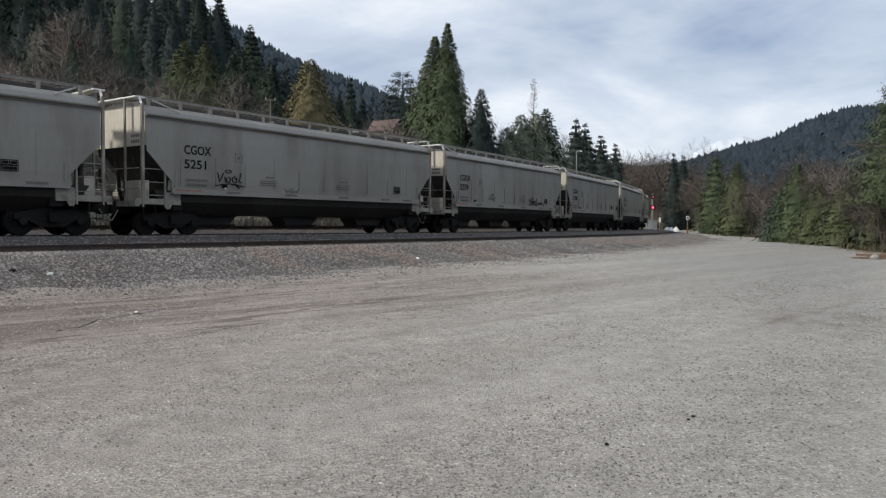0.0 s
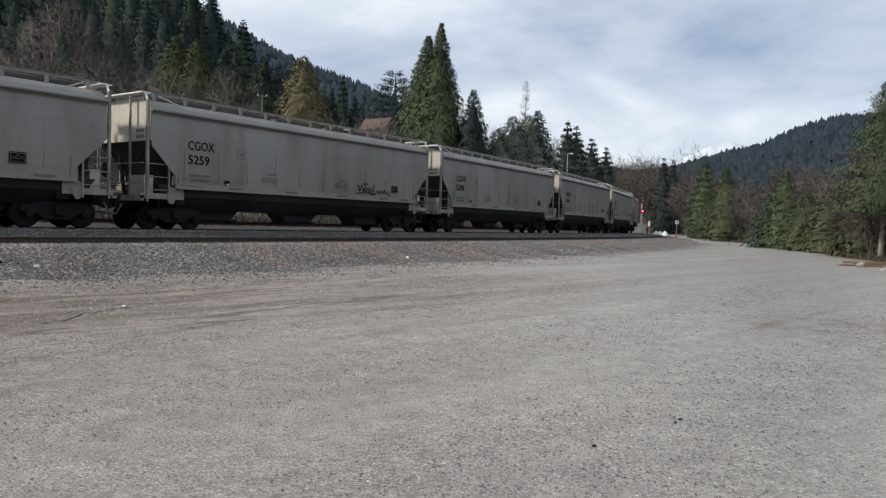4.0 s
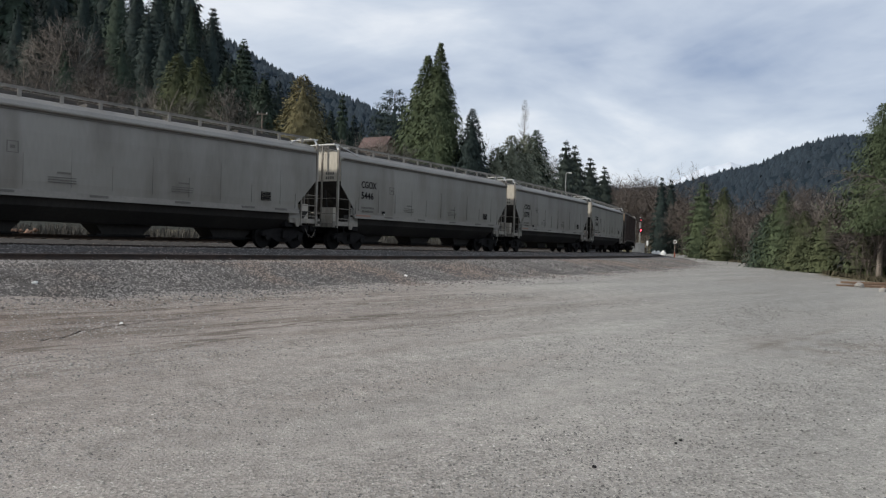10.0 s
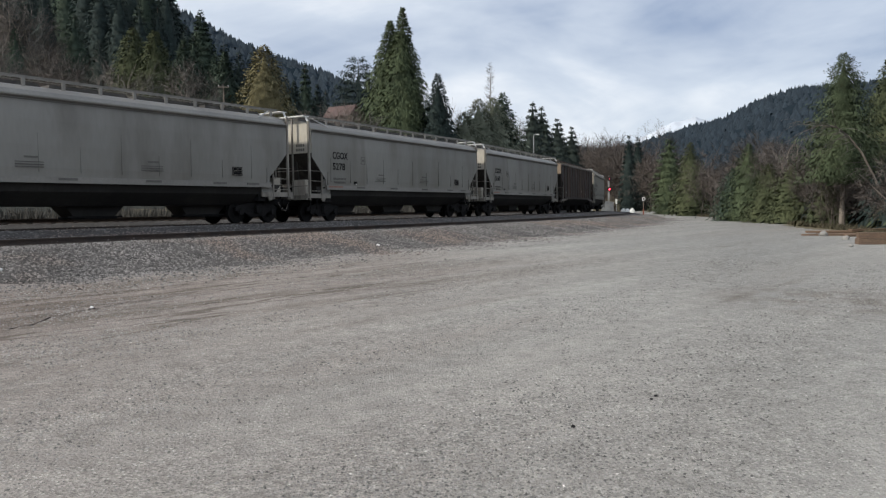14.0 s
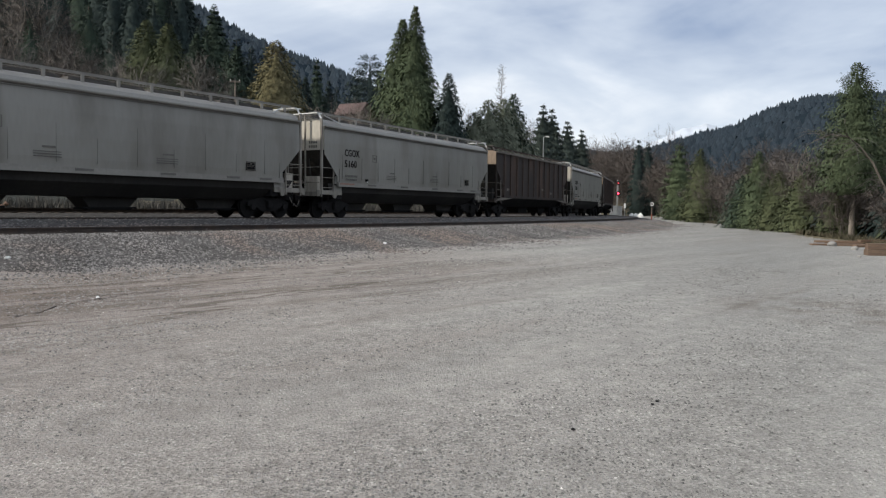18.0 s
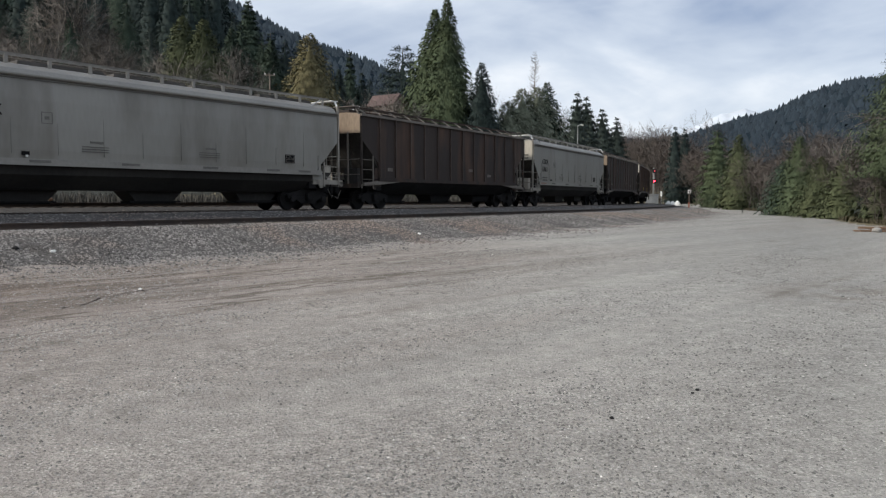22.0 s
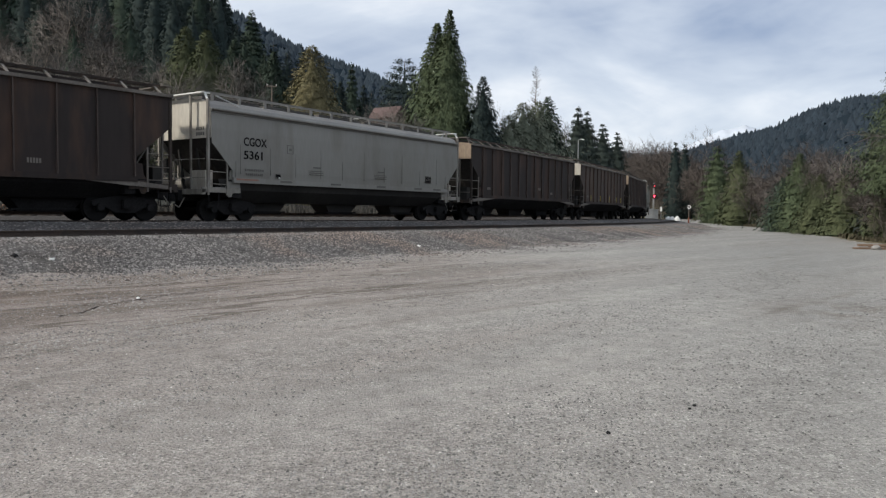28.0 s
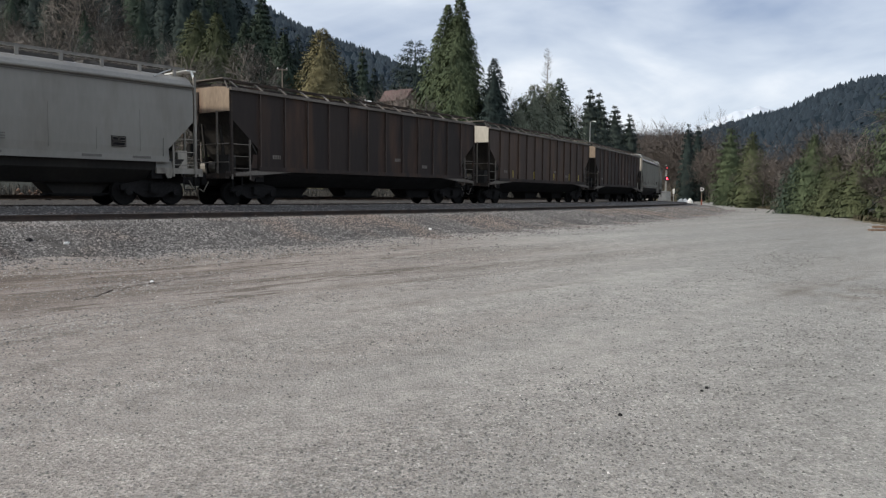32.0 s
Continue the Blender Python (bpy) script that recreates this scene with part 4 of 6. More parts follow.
def brown_car():
    car = thing("hopper_car", "rusty brown ribbed covered hopper car rolling on rails", "railway car", "cars of the freight train")
    zb, ze, xl = 1.44, 4.42, 8.50
    for sy in (-1, 1):
        poly = [(-7.15, zb), (7.15, zb), (7.15, 2.2), (xl, 3.36), (xl, ze), (-xl, ze), (-xl, 3.36), (-7.15, 2.2)]
        sh = Shape().slab(poly, sy * 1.50 - 0.02, sy * 1.50 + 0.02)
        part("side_panel", sh, M_BROWN, car)
        for i in range(12):
            x = -7.06 + i * 1.2836
            part("side_rib", Shape().box(x - 0.021, x + 0.021, sy * 1.555 - 0.045, sy * 1.555 + 0.035, zb + 0.05, ze - 0.06), M_RIB, car, "worn paler rib")
        part("side_sill", Shape().box(-7.15, 7.15, sy * 1.54 - 0.06, sy * 1.54 + 0.06, zb - 0.1, zb + 0.08), M_BROWN, car)
        part("top_chord", Shape().box(-xl, xl, sy * 1.56 - 0.06, sy * 1.56 + 0.06, ze - 0.06, ze + 0.05), M_BROWNROOF, car, "paler worn roof edge")
        for sx in (-1, 1):
            part("bolster_gusset", Shape().slab([(sx * 5.4, 1.33), (sx * 6.9, 1.20), (sx * 8.3, 1.12), (sx * 8.3, 1.24), (sx * 7.2, 1.36)],
                                                sy * 1.52 - 0.05, sy * 1.52 + 0.05), M_BROWNROOF, car)
    roof = [(1.56, ze), (1.3, 4.51), (0.7, 4.57), (0, 4.59), (-0.7, 4.57), (-1.3, 4.51), (-1.56, ze), (-1.5, ze - 0.05), (1.5, ze - 0.05)]
    part("roof", Shape().prism(roof[::-1], -xl, xl), M_BROWN, car)
    for sx in (-1, 1):
        w = [(1.5, 3.58), (1.5, ze), (1.3, 4.49), (0.7, 4.55), (-0.7, 4.55), (-1.3, 4.49), (-1.5, ze), (-1.5, 3.58)]
        part("end_wall", Shape().prism(w, sx * (xl - 0.08), sx * (xl + 0.01)), M_TAN, car, "rusted tan end wall")
        end_details(car, sx, M_BROWN, M_RUSTPOST, 3.60, ((0.4, 0.07, 4.40, M_RUSTPOST), (-0.78, 0.03, 3.62, M_BROWNROOF)), M_HOPPER, z_roof=4.47, rung_paint=M_BROWNROOF)
        part("crossover_board", Shape().box(min(sx * 8.3, sx * 8.66), max(sx * 8.3, sx * 8.66), -1.3, 1.3, 4.79, 4.83), M_BROWNROOF, car, "worn roof end walkway")
        for y in (-1.0, 1.0):
            part("roof_bracket", Shape().tube((sx * 8.50, y * 1.42, 4.42), (sx * 8.50, y * 1.2, 4.80), 0.03, 6), M_BROWNROOF, car)
    for sy in (-1, 1):
        rb = Shape()
        for k in range(3):
            rb.box(-8.4, 8.4, sy * 0.85 + k * 0.15 - 0.22, sy * 0.85 + k * 0.15 - 0.17, 4.80, 4.825)
        for q in (-0.235, 0.19):
            rb.box(-8.4, 8.4, sy * 0.85 + q, sy * 0.85 + q + 0.035, 4.785, 4.835)
        for i in range(56):
            x = -8.25 + i * 0.3
            rb.box(x - 0.015, x + 0.015, sy * 0.85 - 0.22, sy * 0.85 + 0.19, 4.79, 4.81)
        part("running_board", rb, M_RUSTPOST, car, "dark grating walkway")
        for i in range(14):
            x = -8.1 + i * 1.246
            part("walk_bracket", Shape().loft([[(x - 0.04, sy * 1.50, 4.45), (x + 0.04, sy * 1.50, 4.45), (x + 0.04, sy * 1.50, 4.50), (x - 0.04, sy * 1.50, 4.50)],
                                               [(x - 0.04, sy * 1.02, 4.76), (x + 0.04, sy * 1.02, 4.76), (x + 0.04, sy * 1.02, 4.81), (x - 0.04, sy * 1.02, 4.81)]]), M_BROWNROOF, car)
    part("hatch_trough", Shape().box(-7.9, 7.9, -0.35, 0.35, 4.62, 4.77), M_BROWN, car)
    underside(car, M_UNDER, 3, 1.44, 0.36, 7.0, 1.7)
    y = -1.525
    for cx, z in ((-6.4, 1.85), (1.4, 2.05), (3.6, 1.8)):
        sh = Shape()
        for k in range(5):
            sh.box(cx + k * 0.09, cx + k * 0.09 + 0.06, y, y + 0.01, z, z + 0.16)
        part("faded_stencil", sh, M_BROWNROOF, car)
    return car


def lettering(car, text, x, z, size, wide=1.0, material=None):
    cu = bpy.data.curves.new("lettering", "FONT")
    cu.body, cu.size, cu.extrude, cu.offset = text, size, 0.003, 0.007
    cu.resolution_u = 3
    tmp = new("lettering_source", cu)
    bpy.context.view_layer.update()
    me = bpy.data.meshes.new_from_object(tmp.evaluated_get(bpy.context.evaluated_depsgraph_get()))
    bpy.data.objects.remove(tmp)
    span = max(v.co.x for v in me.vertices) - min(v.co.x for v in me.vertices)
    me.transform(Matrix.Diagonal((wide / span, 1, 1, 1)))
    me.materials.clear()
    me.materials.append(material or M_INK)
    ob = new("lettering", me)
    ob.parent = car
    ob.matrix_basis = pose(x, -1.594, z, 90, 0, 0)
    return tagged(ob, "black stencilled lettering")


SCRAWL = (((0, .92), (.10, .30), (.24, .85)), ((.30, .62), (.33, .28)), ((.38, .62), (.38, .34), (.50, .30), (.55, .56), (.42, .66)),
          ((.74, .70), (.60, .60), (.62, .34), (.78, .30), (.80, .62), (.70, .52)), ((.98, .95), (.88, .34), (1.02, .30)))


def tag_strokes(car, x, z, w, h, seed, material, r=0.018):
    """A sprayed scrawl that cannot be read: jagged strokes under a ring, over a bowed underline; a long one trails off in ticks."""
    rnd = random.Random(seed)
    sh = Shape()
    wide = min(w, 1.25)
    P = lambda u, v: (x + u * wide + rnd.uniform(-.015, .015), -1.597, z + v * h + rnd.uniform(-.015, .015))

    def line(pts, rad):
        for a, b in zip(pts, pts[1:]):
            sh.tube(a, b, rad, 4)

    for st in SCRAWL:
        line([P(u, v) for u, v in st], r)
    line([P(.45 + .13 * math.cos(a * .7), .98 + .09 * math.sin(a * .7)) for a in range(10)], r * 0.9)
    line([P(-.06 + .14 * k, .04 + .62 * (k / 8) * (1 - k / 8)) for k in range(9)], r * 1.2)
    line([P(.72, .22), P(.92, -.04)], r * 1.3)
    if w > wide:
        n = int((w - wide) / 0.13)
        line([P(1.06 + .105 * k, .12 + .34 * (k % 2) * rnd.uniform(.6, 1.1)) for k in range(n)] + [P(1.1 + .105 * n, -.02)], r)
    return part("sprayed_scrawl", sh, material, car, "dark sprayed scrawl")


GREY, BROWN = grey_car(), brown_car()
#          kind    number  scrawl (x, z, width, height)
ORDER = [(GREY, "", None), (GREY, "5251", (-5.35, 1.85, 1.15, 0.6)), (GREY, "5259", (2.7, 1.78, 2.3, 0.5)), (GREY, "5298", None),
         (GREY, "5446", None), (GREY, "5278", None), (GREY, "5160", None), (BROWN, "", None), (GREY, "5361", None),
         (BROWN, "", None), (BROWN, "", None), (BROWN, "", None), (GREY, "", None), (GREY, "", None), (BROWN, "", None)]
TRAIN = []
_pos, _last = -PITCH_GREY - 0.24, None
for _i, (_kind, _num, _tag) in enumerate(ORDER):
    _len = PITCH_GREY if _kind is GREY else PITCH_BROWN
    if _last is not None:
        _pos += (_last + _len) / 2
    _last = _len
    TRAIN.append([_kind, _num, _tag, _pos])
_used = set()
for row in TRAIN:
    kind, num, scr, pos = row
    if kind in _used:
        c = copy_thing(kind, Matrix())
    else:
        c = kind
        _used.add(kind)
    row[0] = c
for c, num, scr, pos in TRAIN:
    if num:
        lettering(c, "CGOX", -6.82, 2.97, 0.46, 1.18)
        lettering(c, num, -6.82, 2.45, 0.46, 0.95)
    if scr:
        tag_strokes(c, *scr, seed=int(num), material=M_INK)


def repaint(car, names, material):
    """Gives one car's parts a paint of their own."""
    for o in car.children_recursive:
        if o.type == "MESH" and o.name.split(".")[0] in names:
            o.data = o.data.copy()
            o.data.materials[0] = material


tag_strokes(TRAIN[1][0], -1.9, 1.66, 0.75, 0.24, 3, M_FAINT, 0.012)
repaint(TRAIN[8][0], ("side_panel", "side_sill", "panel_seam", "corner_angle"), M_GREYPALE)
tagged(TRAIN[8][0], "cleaner pale grey covered hopper car with black lettering on rails")
repaint(TRAIN[10][0], ("side_panel", "side_rib", "roof"), M_BROWNPALE)
repaint(TRAIN[10][0], ("end_wall",), M_END)
tagged(TRAIN[10][0], "faded brown ribbed hopper car with cream ends and yellow reflectors")
for _x in (-7.0, -5.2, -2.0, 1.4, 4.3, 6.2):
    part("reflector", Shape().box(_x - 0.03, _x + 0.03, -1.545, -1.525, 1.6, 2.05), M_YELLOW, TRAIN[10][0], "yellow reflective strip")


def car_pose(s):
    """A car whose two trucks stand on the curve."""
    xa, ya, _ = along(s - 6.97)
    xb, yb, _ = along(s + 6.97)
    return pose((xa + xb) / 2, (ya + yb) / 2, rail_z(s), 0, 0, math.degrees(math.atan2(yb - ya, xb - xa)))


def moved(t):
    """Metres that the train has come nearer by t seconds."""
    return 4.37189 * t + 0.5 * 0.01179 * t * t - 0.00062 * t ** 3 / 6

# ---- trees ----
def unit(A):
    return A / np.maximum(np.linalg.norm(A, axis=-1, keepdims=True), 1e-9)


def conifer_arrays(seed, h, rad, kites, size, base=0.05, power=0.85, droop=0.35, ragged=0.25, fill=0.72, jit=0.10, levels=0, core=(13, 34), lumps=0.16):
    """Foliage of a conifer: drooping branches round a stem, each a fan of small hanging sprays.
    Returns vertices, triangles and soft normals."""
    rg = np.random.default_rng(seed)
    per = 6 if kites > 100 else 3
    nb = max(4, kites // per)
    u = 1 - (1 - 0.998 * (np.arange(nb) + 0.5 * rg.random(nb)) / nb) ** 0.70          # more branches low down, where the crown is wide
    if levels:
        u = ((np.floor(u * levels) + 0.18 * rg.standard_normal(nb)) / levels).clip(0, 0.992)
    az = np.arange(nb) * 2.39996 + 0.5 * rg.standard_normal(nb)
    z = h * (base + (1 - base) * u)
    env = np.maximum(1 - u, 0.004) ** power * (0.72 + 0.28 * np.minimum(1, u / 0.14))
    # boughs bunch into lobes, so the outline is uneven
    lobe = np.sin(az * 2 + u * 17 + seed) * np.sin(az * 3 - u * 29 + 2 * seed)
    L = rad * env * (1 - ragged * rg.random(nb) ** 2 + lumps * lobe + jit * rg.standard_normal(nb)) + 0.012 * rad
    L = np.maximum(L, 0.01 * rad)
    k = 0.25 + 0.75 * rg.random((nb, per)) ** 0.75
    k[:, 0] = 1.0
    r = L[:, None] * (0.10 + 0.90 * k)
    fan = rg.uniform(-1, 1, (nb, per)) * (0.07 + 0.30 * (1 - np.abs(2 * k - 1))) * L[:, None]
    up = rg.standard_normal((nb, per)) * 0.035 * L[:, None]
    ca, sa = np.cos(az)[:, None], np.sin(az)[:, None]
    P = np.stack([r * ca - fan * sa, r * sa + fan * ca, z[:, None] + r * (0.16 + 0.15 * u[:, None]) - droop * (1 - 0.8 * u[:, None]) * r * k + up], -1).reshape(-1, 3)
    n = len(P)
    turn = (az[:, None] + 1.3 * fan / np.maximum(L[:, None], 1e-6) + 0.35 * rg.standard_normal((nb, per))).ravel()
    # sprays hang like shingles, upright only at the tip, so that each shows its upper face outwards
    dip = np.repeat(-1.1 + 2.0 * np.clip((u - 0.75) / 0.25, 0, 1), per) + 0.4 * rg.standard_normal(n)
    out = unit(np.stack([np.cos(turn), np.sin(turn), dip], -1))
    side = np.stack([-np.sin(turn), np.cos(turn), 0 * turn], -1)
    roll = rg.standard_normal(n) * 0.75
    lat = side * np.cos(roll)[:, None] + np.cross(out, side) * np.sin(roll)[:, None]
    sz = size * ((0.6 + 0.8 * rg.random(n)) * np.repeat(0.50 + 0.50 * np.sqrt(1 - u), per))[:, None]
    V = np.stack([P - out * sz * 0.5, P + lat * sz * 0.22, P + out * sz * 0.95, P - lat * sz * 0.22], 1).reshape(-1, 3)
    F = (np.array([(0, 1, 2), (0, 2, 3)])[None] + (np.arange(n) * 4)[:, None, None]).reshape(-1, 3)
    rad_n = np.stack([P[:, 0], P[:, 1], 0 * P[:, 2]], -1)
    N = unit(unit(rad_n) + np.array([0, 0, 0.55]) + 0.22 * rg.standard_normal((n, 3)))
    N = np.repeat(N, 4, 0)
    # the dense shaded heart of the crown
    kk, m = core
    lv = np.linspace(0, 0.95, m)
    rr = rad * (1 - lv) ** power * fill * np.clip((0.97 - lv) / 0.25, 0.10, 1) * (0.72 + 0.28 * np.minimum(1, lv / 0.14))
    a = np.linspace(0, 6.2832, kk, endpoint=False)
    J = (0.72 + 0.38 * rg.random((m, kk))) * np.where(np.arange(m) % 2 == 0, 1.04, 0.92)[:, None]
    C = np.stack([rr[:, None] * J * np.cos(a), rr[:, None] * J * np.sin(a), h * (base + (1 - base) * lv)[:, None] + 0 * J - 0.3 * rr[:, None] * J], -1).reshape(-1, 3)
    i, j = np.meshgrid(np.arange(m - 1), np.arange(kk), indexing="ij")
    p0, p1 = i * kk + j, i * kk + (j + 1) % kk
    G = np.concatenate([np.stack([p0, p1, p1 + kk], -1).reshape(-1, 3), np.stack([p0, p1 + kk, p0 + kk], -1).reshape(-1, 3)]) + len(V)
    CN = unit(unit(C * np.array([1, 1, 0]) + np.array([1e-6, 0, 0])) + np.array([0, 0, 0.35]))
    return np.concatenate([V, C]), np.concatenate([F, G]), np.concatenate([N, CN])


def trunk_shape(h, r, seed, lean=0.0):
    rnd = random.Random(seed)
    sh, rings = Shape(), []
    for i in range(7):
        t = i / 6
        cx, cy = lean * h * t + rnd.uniform(-0.02, 0.02) * h * 0.1, rnd.uniform(-0.02, 0.02) * h * 0.1
        rr = r * (1 - 0.93 * t) * (1.25 if i == 0 else 1)
        rings.append([(cx + rr * math.cos(a * math.pi / 4), cy + rr * math.sin(a * math.pi / 4), h * t - (0.4 if i == 0 else 0)) for a in range(8)])
    return sh.loft(rings)


def kites_for(h, rad, size, cover=1.7):
    return int(cover * 2.83 * rad * h / (0.32 * size * size))


def conifer(x, y, h, rad, foliage, label, seed, cover=1.7, base=0.05, power=0.85, droop=0.35, size=None, ragged=0.25, group="", z=None, trunk_r=None, fill=0.72, jit=0.10, levels=0, lumps=0.16, most=13000):
    z = gz(x, y) if z is None else z
    t = thing("conifer_tree", label, "tree", group, pose(x, y, z, 0, 0, (seed * 77) % 360))
    part("trunk", trunk_shape(h * 0.97, trunk_r or max(0.12, h * 0.016), seed), M_GREYBARK if trunk_r else M_BARK, t)
    size = size or 0.05 + 0.0019 * math.hypot(x, y)
    kites = kites_for(h, rad, size, cover)
    if kites > most:
        kites, size = most, size * math.sqrt(kites / most)
    V, F, N = conifer_arrays(seed, h, rad, kites, size, base, power, droop, ragged, fill, jit, levels, lumps=lumps)
    cloudmesh("crown", V, F, foliage, t, normals=N)
    # a few bare inner limbs
    sh = Shape()
    rnd = random.Random(seed)
    for i in range(14):
        u = base + 0.7 * i / 14
        a, L = rnd.uniform(0, 6.28), rad * (1 - u) * 0.75
        sh.tube((0, 0, h * u), (L * math.cos(a), L * math.sin(a), h * u - 0.1 * L), h * 0.003, 4, h * 0.0008)
    part("limb_ring", sh, M_BARK, t)
    return t


def bare_segments(seed, h, rad, base=0.3, limbs=8, boughs=5, twigs=9, sprigs=3, r0=0.011, stems=1, rise=0.9, fine=0.0009):
    """A leafless tree: stems, limbs that reach into a rounded crown, boughs, twigs and fine sprigs.
    Tapered pieces: start, end, radius at each, order."""
    rg = np.random.default_rng(seed)
    segs = []
    mid = np.array([0, 0, h * (base + (1 - base) * 0.45)])
    half = np.array([rad, rad, h * (1 - base) * 0.55])

    def path(p, q, ra, rb, lev, n=3, sag=0.06):
        pts = [p]
        for i in range(1, n):
            f = i / n
            pts.append(p + (q - p) * f + rg.standard_normal(3) * sag * np.linalg.norm(q - p) + np.array([0, 0, 0.10 * np.linalg.norm(q - p) * f * (1 - f) * 4 * (lev < 2)]))
        pts.append(q)
        for i in range(n):
            segs.append((pts[i], pts[i + 1], ra + (rb - ra) * i / n, ra + (rb - ra) * (i + 1) / n, lev))
        return pts

    r0, tw = r0 * h, fine * h
    for s in range(stems):
        foot = np.array([rg.uniform(-1, 1), rg.uniform(-1, 1), 0]) * 0.05 * h * (stems > 1) + np.array([0, 0, -0.02 * h])
        fork = foot * 2.2 + np.array([rg.normal(0, 0.03) * h, rg.normal(0, 0.03) * h, h * base])
        fork[2] = h * base * rg.uniform(0.8, 1.1)
        trunk = path(foot, fork, r0, r0 * 0.75, 0)
        top = mid + half * np.array([rg.normal(0, 0.2), rg.normal(0, 0.2), 0.9])
        lead = path(fork, top, r0 * 0.7, r0 * 0.15, 0, 4)
        for i in range(limbs):
            d = rg.standard_normal(3)
            d[2] = rg.uniform(-0.35, 0.95)
            d = unit(d) * rg.uniform(0.75, 1.0) ** 0.5
            end = mid + half * d * 0.72
            src = trunk[-1] if i % 2 else lead[rg.integers(0, 3)]
            limb = path(src, end, r0 * 0.22, tw * 1.8, 1)
            for b in range(boughs):
                p = limb[rg.integers(1, 4)]
                q = mid + half * unit(d + rg.standard_normal(3) * 0.45) * rg.uniform(0.8, 1.05)
                q = p + (q - p) * rg.uniform(0.6, 1.0)
                bough = path(p, q, tw * 1.7, tw * 1.2, 2, 2)
                for t in range(twigs):
                    a = bough[0] + (bough[2] - bough[0]) * rg.uniform(0.25, 1.0)
                    dd = unit(unit(q - p) * 0.5 + unit(a - mid) * 0.5 + rg.standard_normal(3) * 0.55 + np.array([0, 0, 0.25 * rise]))
                    e = a + dd * h * rg.uniform(0.05, 0.11)
                    segs.append((a, e, tw, tw * 0.8, 3))
                    for k in range(sprigs):
                        c = a + (e - a) * rg.uniform(0.3, 1.0)
                        segs.append((c, c + unit(dd + rg.standard_normal(3) * 0.6) * h * rg.uniform(0.04, 0.09), tw * 0.8, tw * 0.5, 4))
    return segs, mid


def seg_arrays(segs):
    P = np.array([s[0] for s in segs])
    Q = np.array([s[1] for s in segs])
    R1 = np.array([s[2] for s in segs])[:, None]
    R2 = np.array([s[3] for s in segs])[:, None]
    D = Q - P
    D /= np.maximum(np.linalg.norm(D, axis=1)[:, None], 1e-9)
    A = np.cross(D, np.array([0.31, 0.87, 0.12]))
    A /= np.maximum(np.linalg.norm(A, axis=1)[:, None], 1e-9)
    B = np.cross(D, A)
    ring = []
    for C, R in ((P, R1), (Q, R2)):
        for a in (0, 2.0944, 4.1888):
            ring.append(C + (A * math.cos(a) + B * math.sin(a)) * R)
    V = np.stack(ring, 1)
    f = np.array([(0, 1, 4), (0, 4, 3), (1, 2, 5), (1, 5, 4), (2, 0, 3), (2, 3, 5)])
    F = f[None] + (np.arange(len(segs)) * 6)[:, None, None]
    return V.reshape(-1, 3), F.reshape(-1, 3)


def ribbon_arrays(segs, seed, mid):
    """Thin twigs as narrow two-triangle slivers, turned every way."""
    rg = np.random.default_rng(seed)
    P, Q = np.array([s[0] for s in segs]), np.array([s[1] for s in segs])
    R1, R2 = np.array([s[2] for s in segs])[:, None], np.array([s[3] for s in segs])[:, None]
    A = unit(np.cross(Q - P, rg.standard_normal(P.shape)))
    V = np.stack([P - A * R1, P + A * R1, Q + A * R2, Q - A * R2], 1)
    F = np.array([(0, 1, 2), (0, 2, 3)])[None] + (np.arange(len(segs)) * 4)[:, None, None]
    N = unit(unit(Q - mid) + np.array([0, 0, 0.5]) + 0.3 * rg.standard_normal(P.shape))
    return V.reshape(-1, 3), F.reshape(-1, 3), np.repeat(N, 4, 0)


def bare_tree(x, y, h, label, seed, pale=False, group="", z=None, rad=0.36, base=0.28, stems=1, thick=0.010, **kw):
    z = gz(x, y) if z is None else z
    segs, mid = bare_segments(seed, h, rad * h, base, stems=stems, **kw)
    segs = [(p, q, max(a, thick), max(b, thick * 0.7), lv) for p, q, a, b, lv in segs]
    t = thing("bare_tree", label, "tree", group, pose(x, y, z))
    cloudmesh("trunk", *seg_arrays([s for s in segs if s[4] < 2]), M_GREYBARK if pale else M_TWIG, t)
    V, F, N = ribbon_arrays([s for s in segs if s[4] >= 2], seed, mid)
    cloudmesh("crown", V, F, M_TWIGPALE if pale else M_TWIG, t, normals=N)
    return t


def scatter(name, base_list, P, scale, turn, material, label, category, kind="stuff"):
    """Many alike growths joined into one object."""
    VV, FF, NN, k = [], [], [], 0
    rg = np.random.default_rng(len(P))
    which = rg.integers(0, len(base_list), len(P))
    for b, (V, F, N) in enumerate(base_list):
        sel = np.where(which == b)[0]
        if not len(sel):
            continue
        c, s = np.cos(turn[sel])[:, None], np.sin(turn[sel])[:, None]
        sc = scale[sel]
        x = (V[None, :, 0] * c - V[None, :, 1] * s) * sc[:, :1]
        y = (V[None, :, 0] * s + V[None, :, 1] * c) * sc[:, :1]
        z = V[None, :, 2] * sc[:, 1:2]
        W = np.stack([x, y, z], -1) + P[sel][:, None]
        VV.append(W.reshape(-1, 3))
        NN.append(np.stack([N[None, :, 0] * c - N[None, :, 1] * s, N[None, :, 0] * s + N[None, :, 1] * c, N[None, :, 2] + 0 * c], -1).reshape(-1, 3))
        FF.append((F[None] + (np.arange(len(sel)) * len(V))[:, None, None]).reshape(-1, 3) + k)
        k += len(sel) * len(V)
    ob = cloudmesh(name, np.concatenate(VV), np.concatenate(FF), material, normals=np.concatenate(NN))
    return tagged(ob, label, category, kind=kind)


def polar(d, deg):
    return d * math.sin(radians(deg)), d * math.cos(radians(deg))


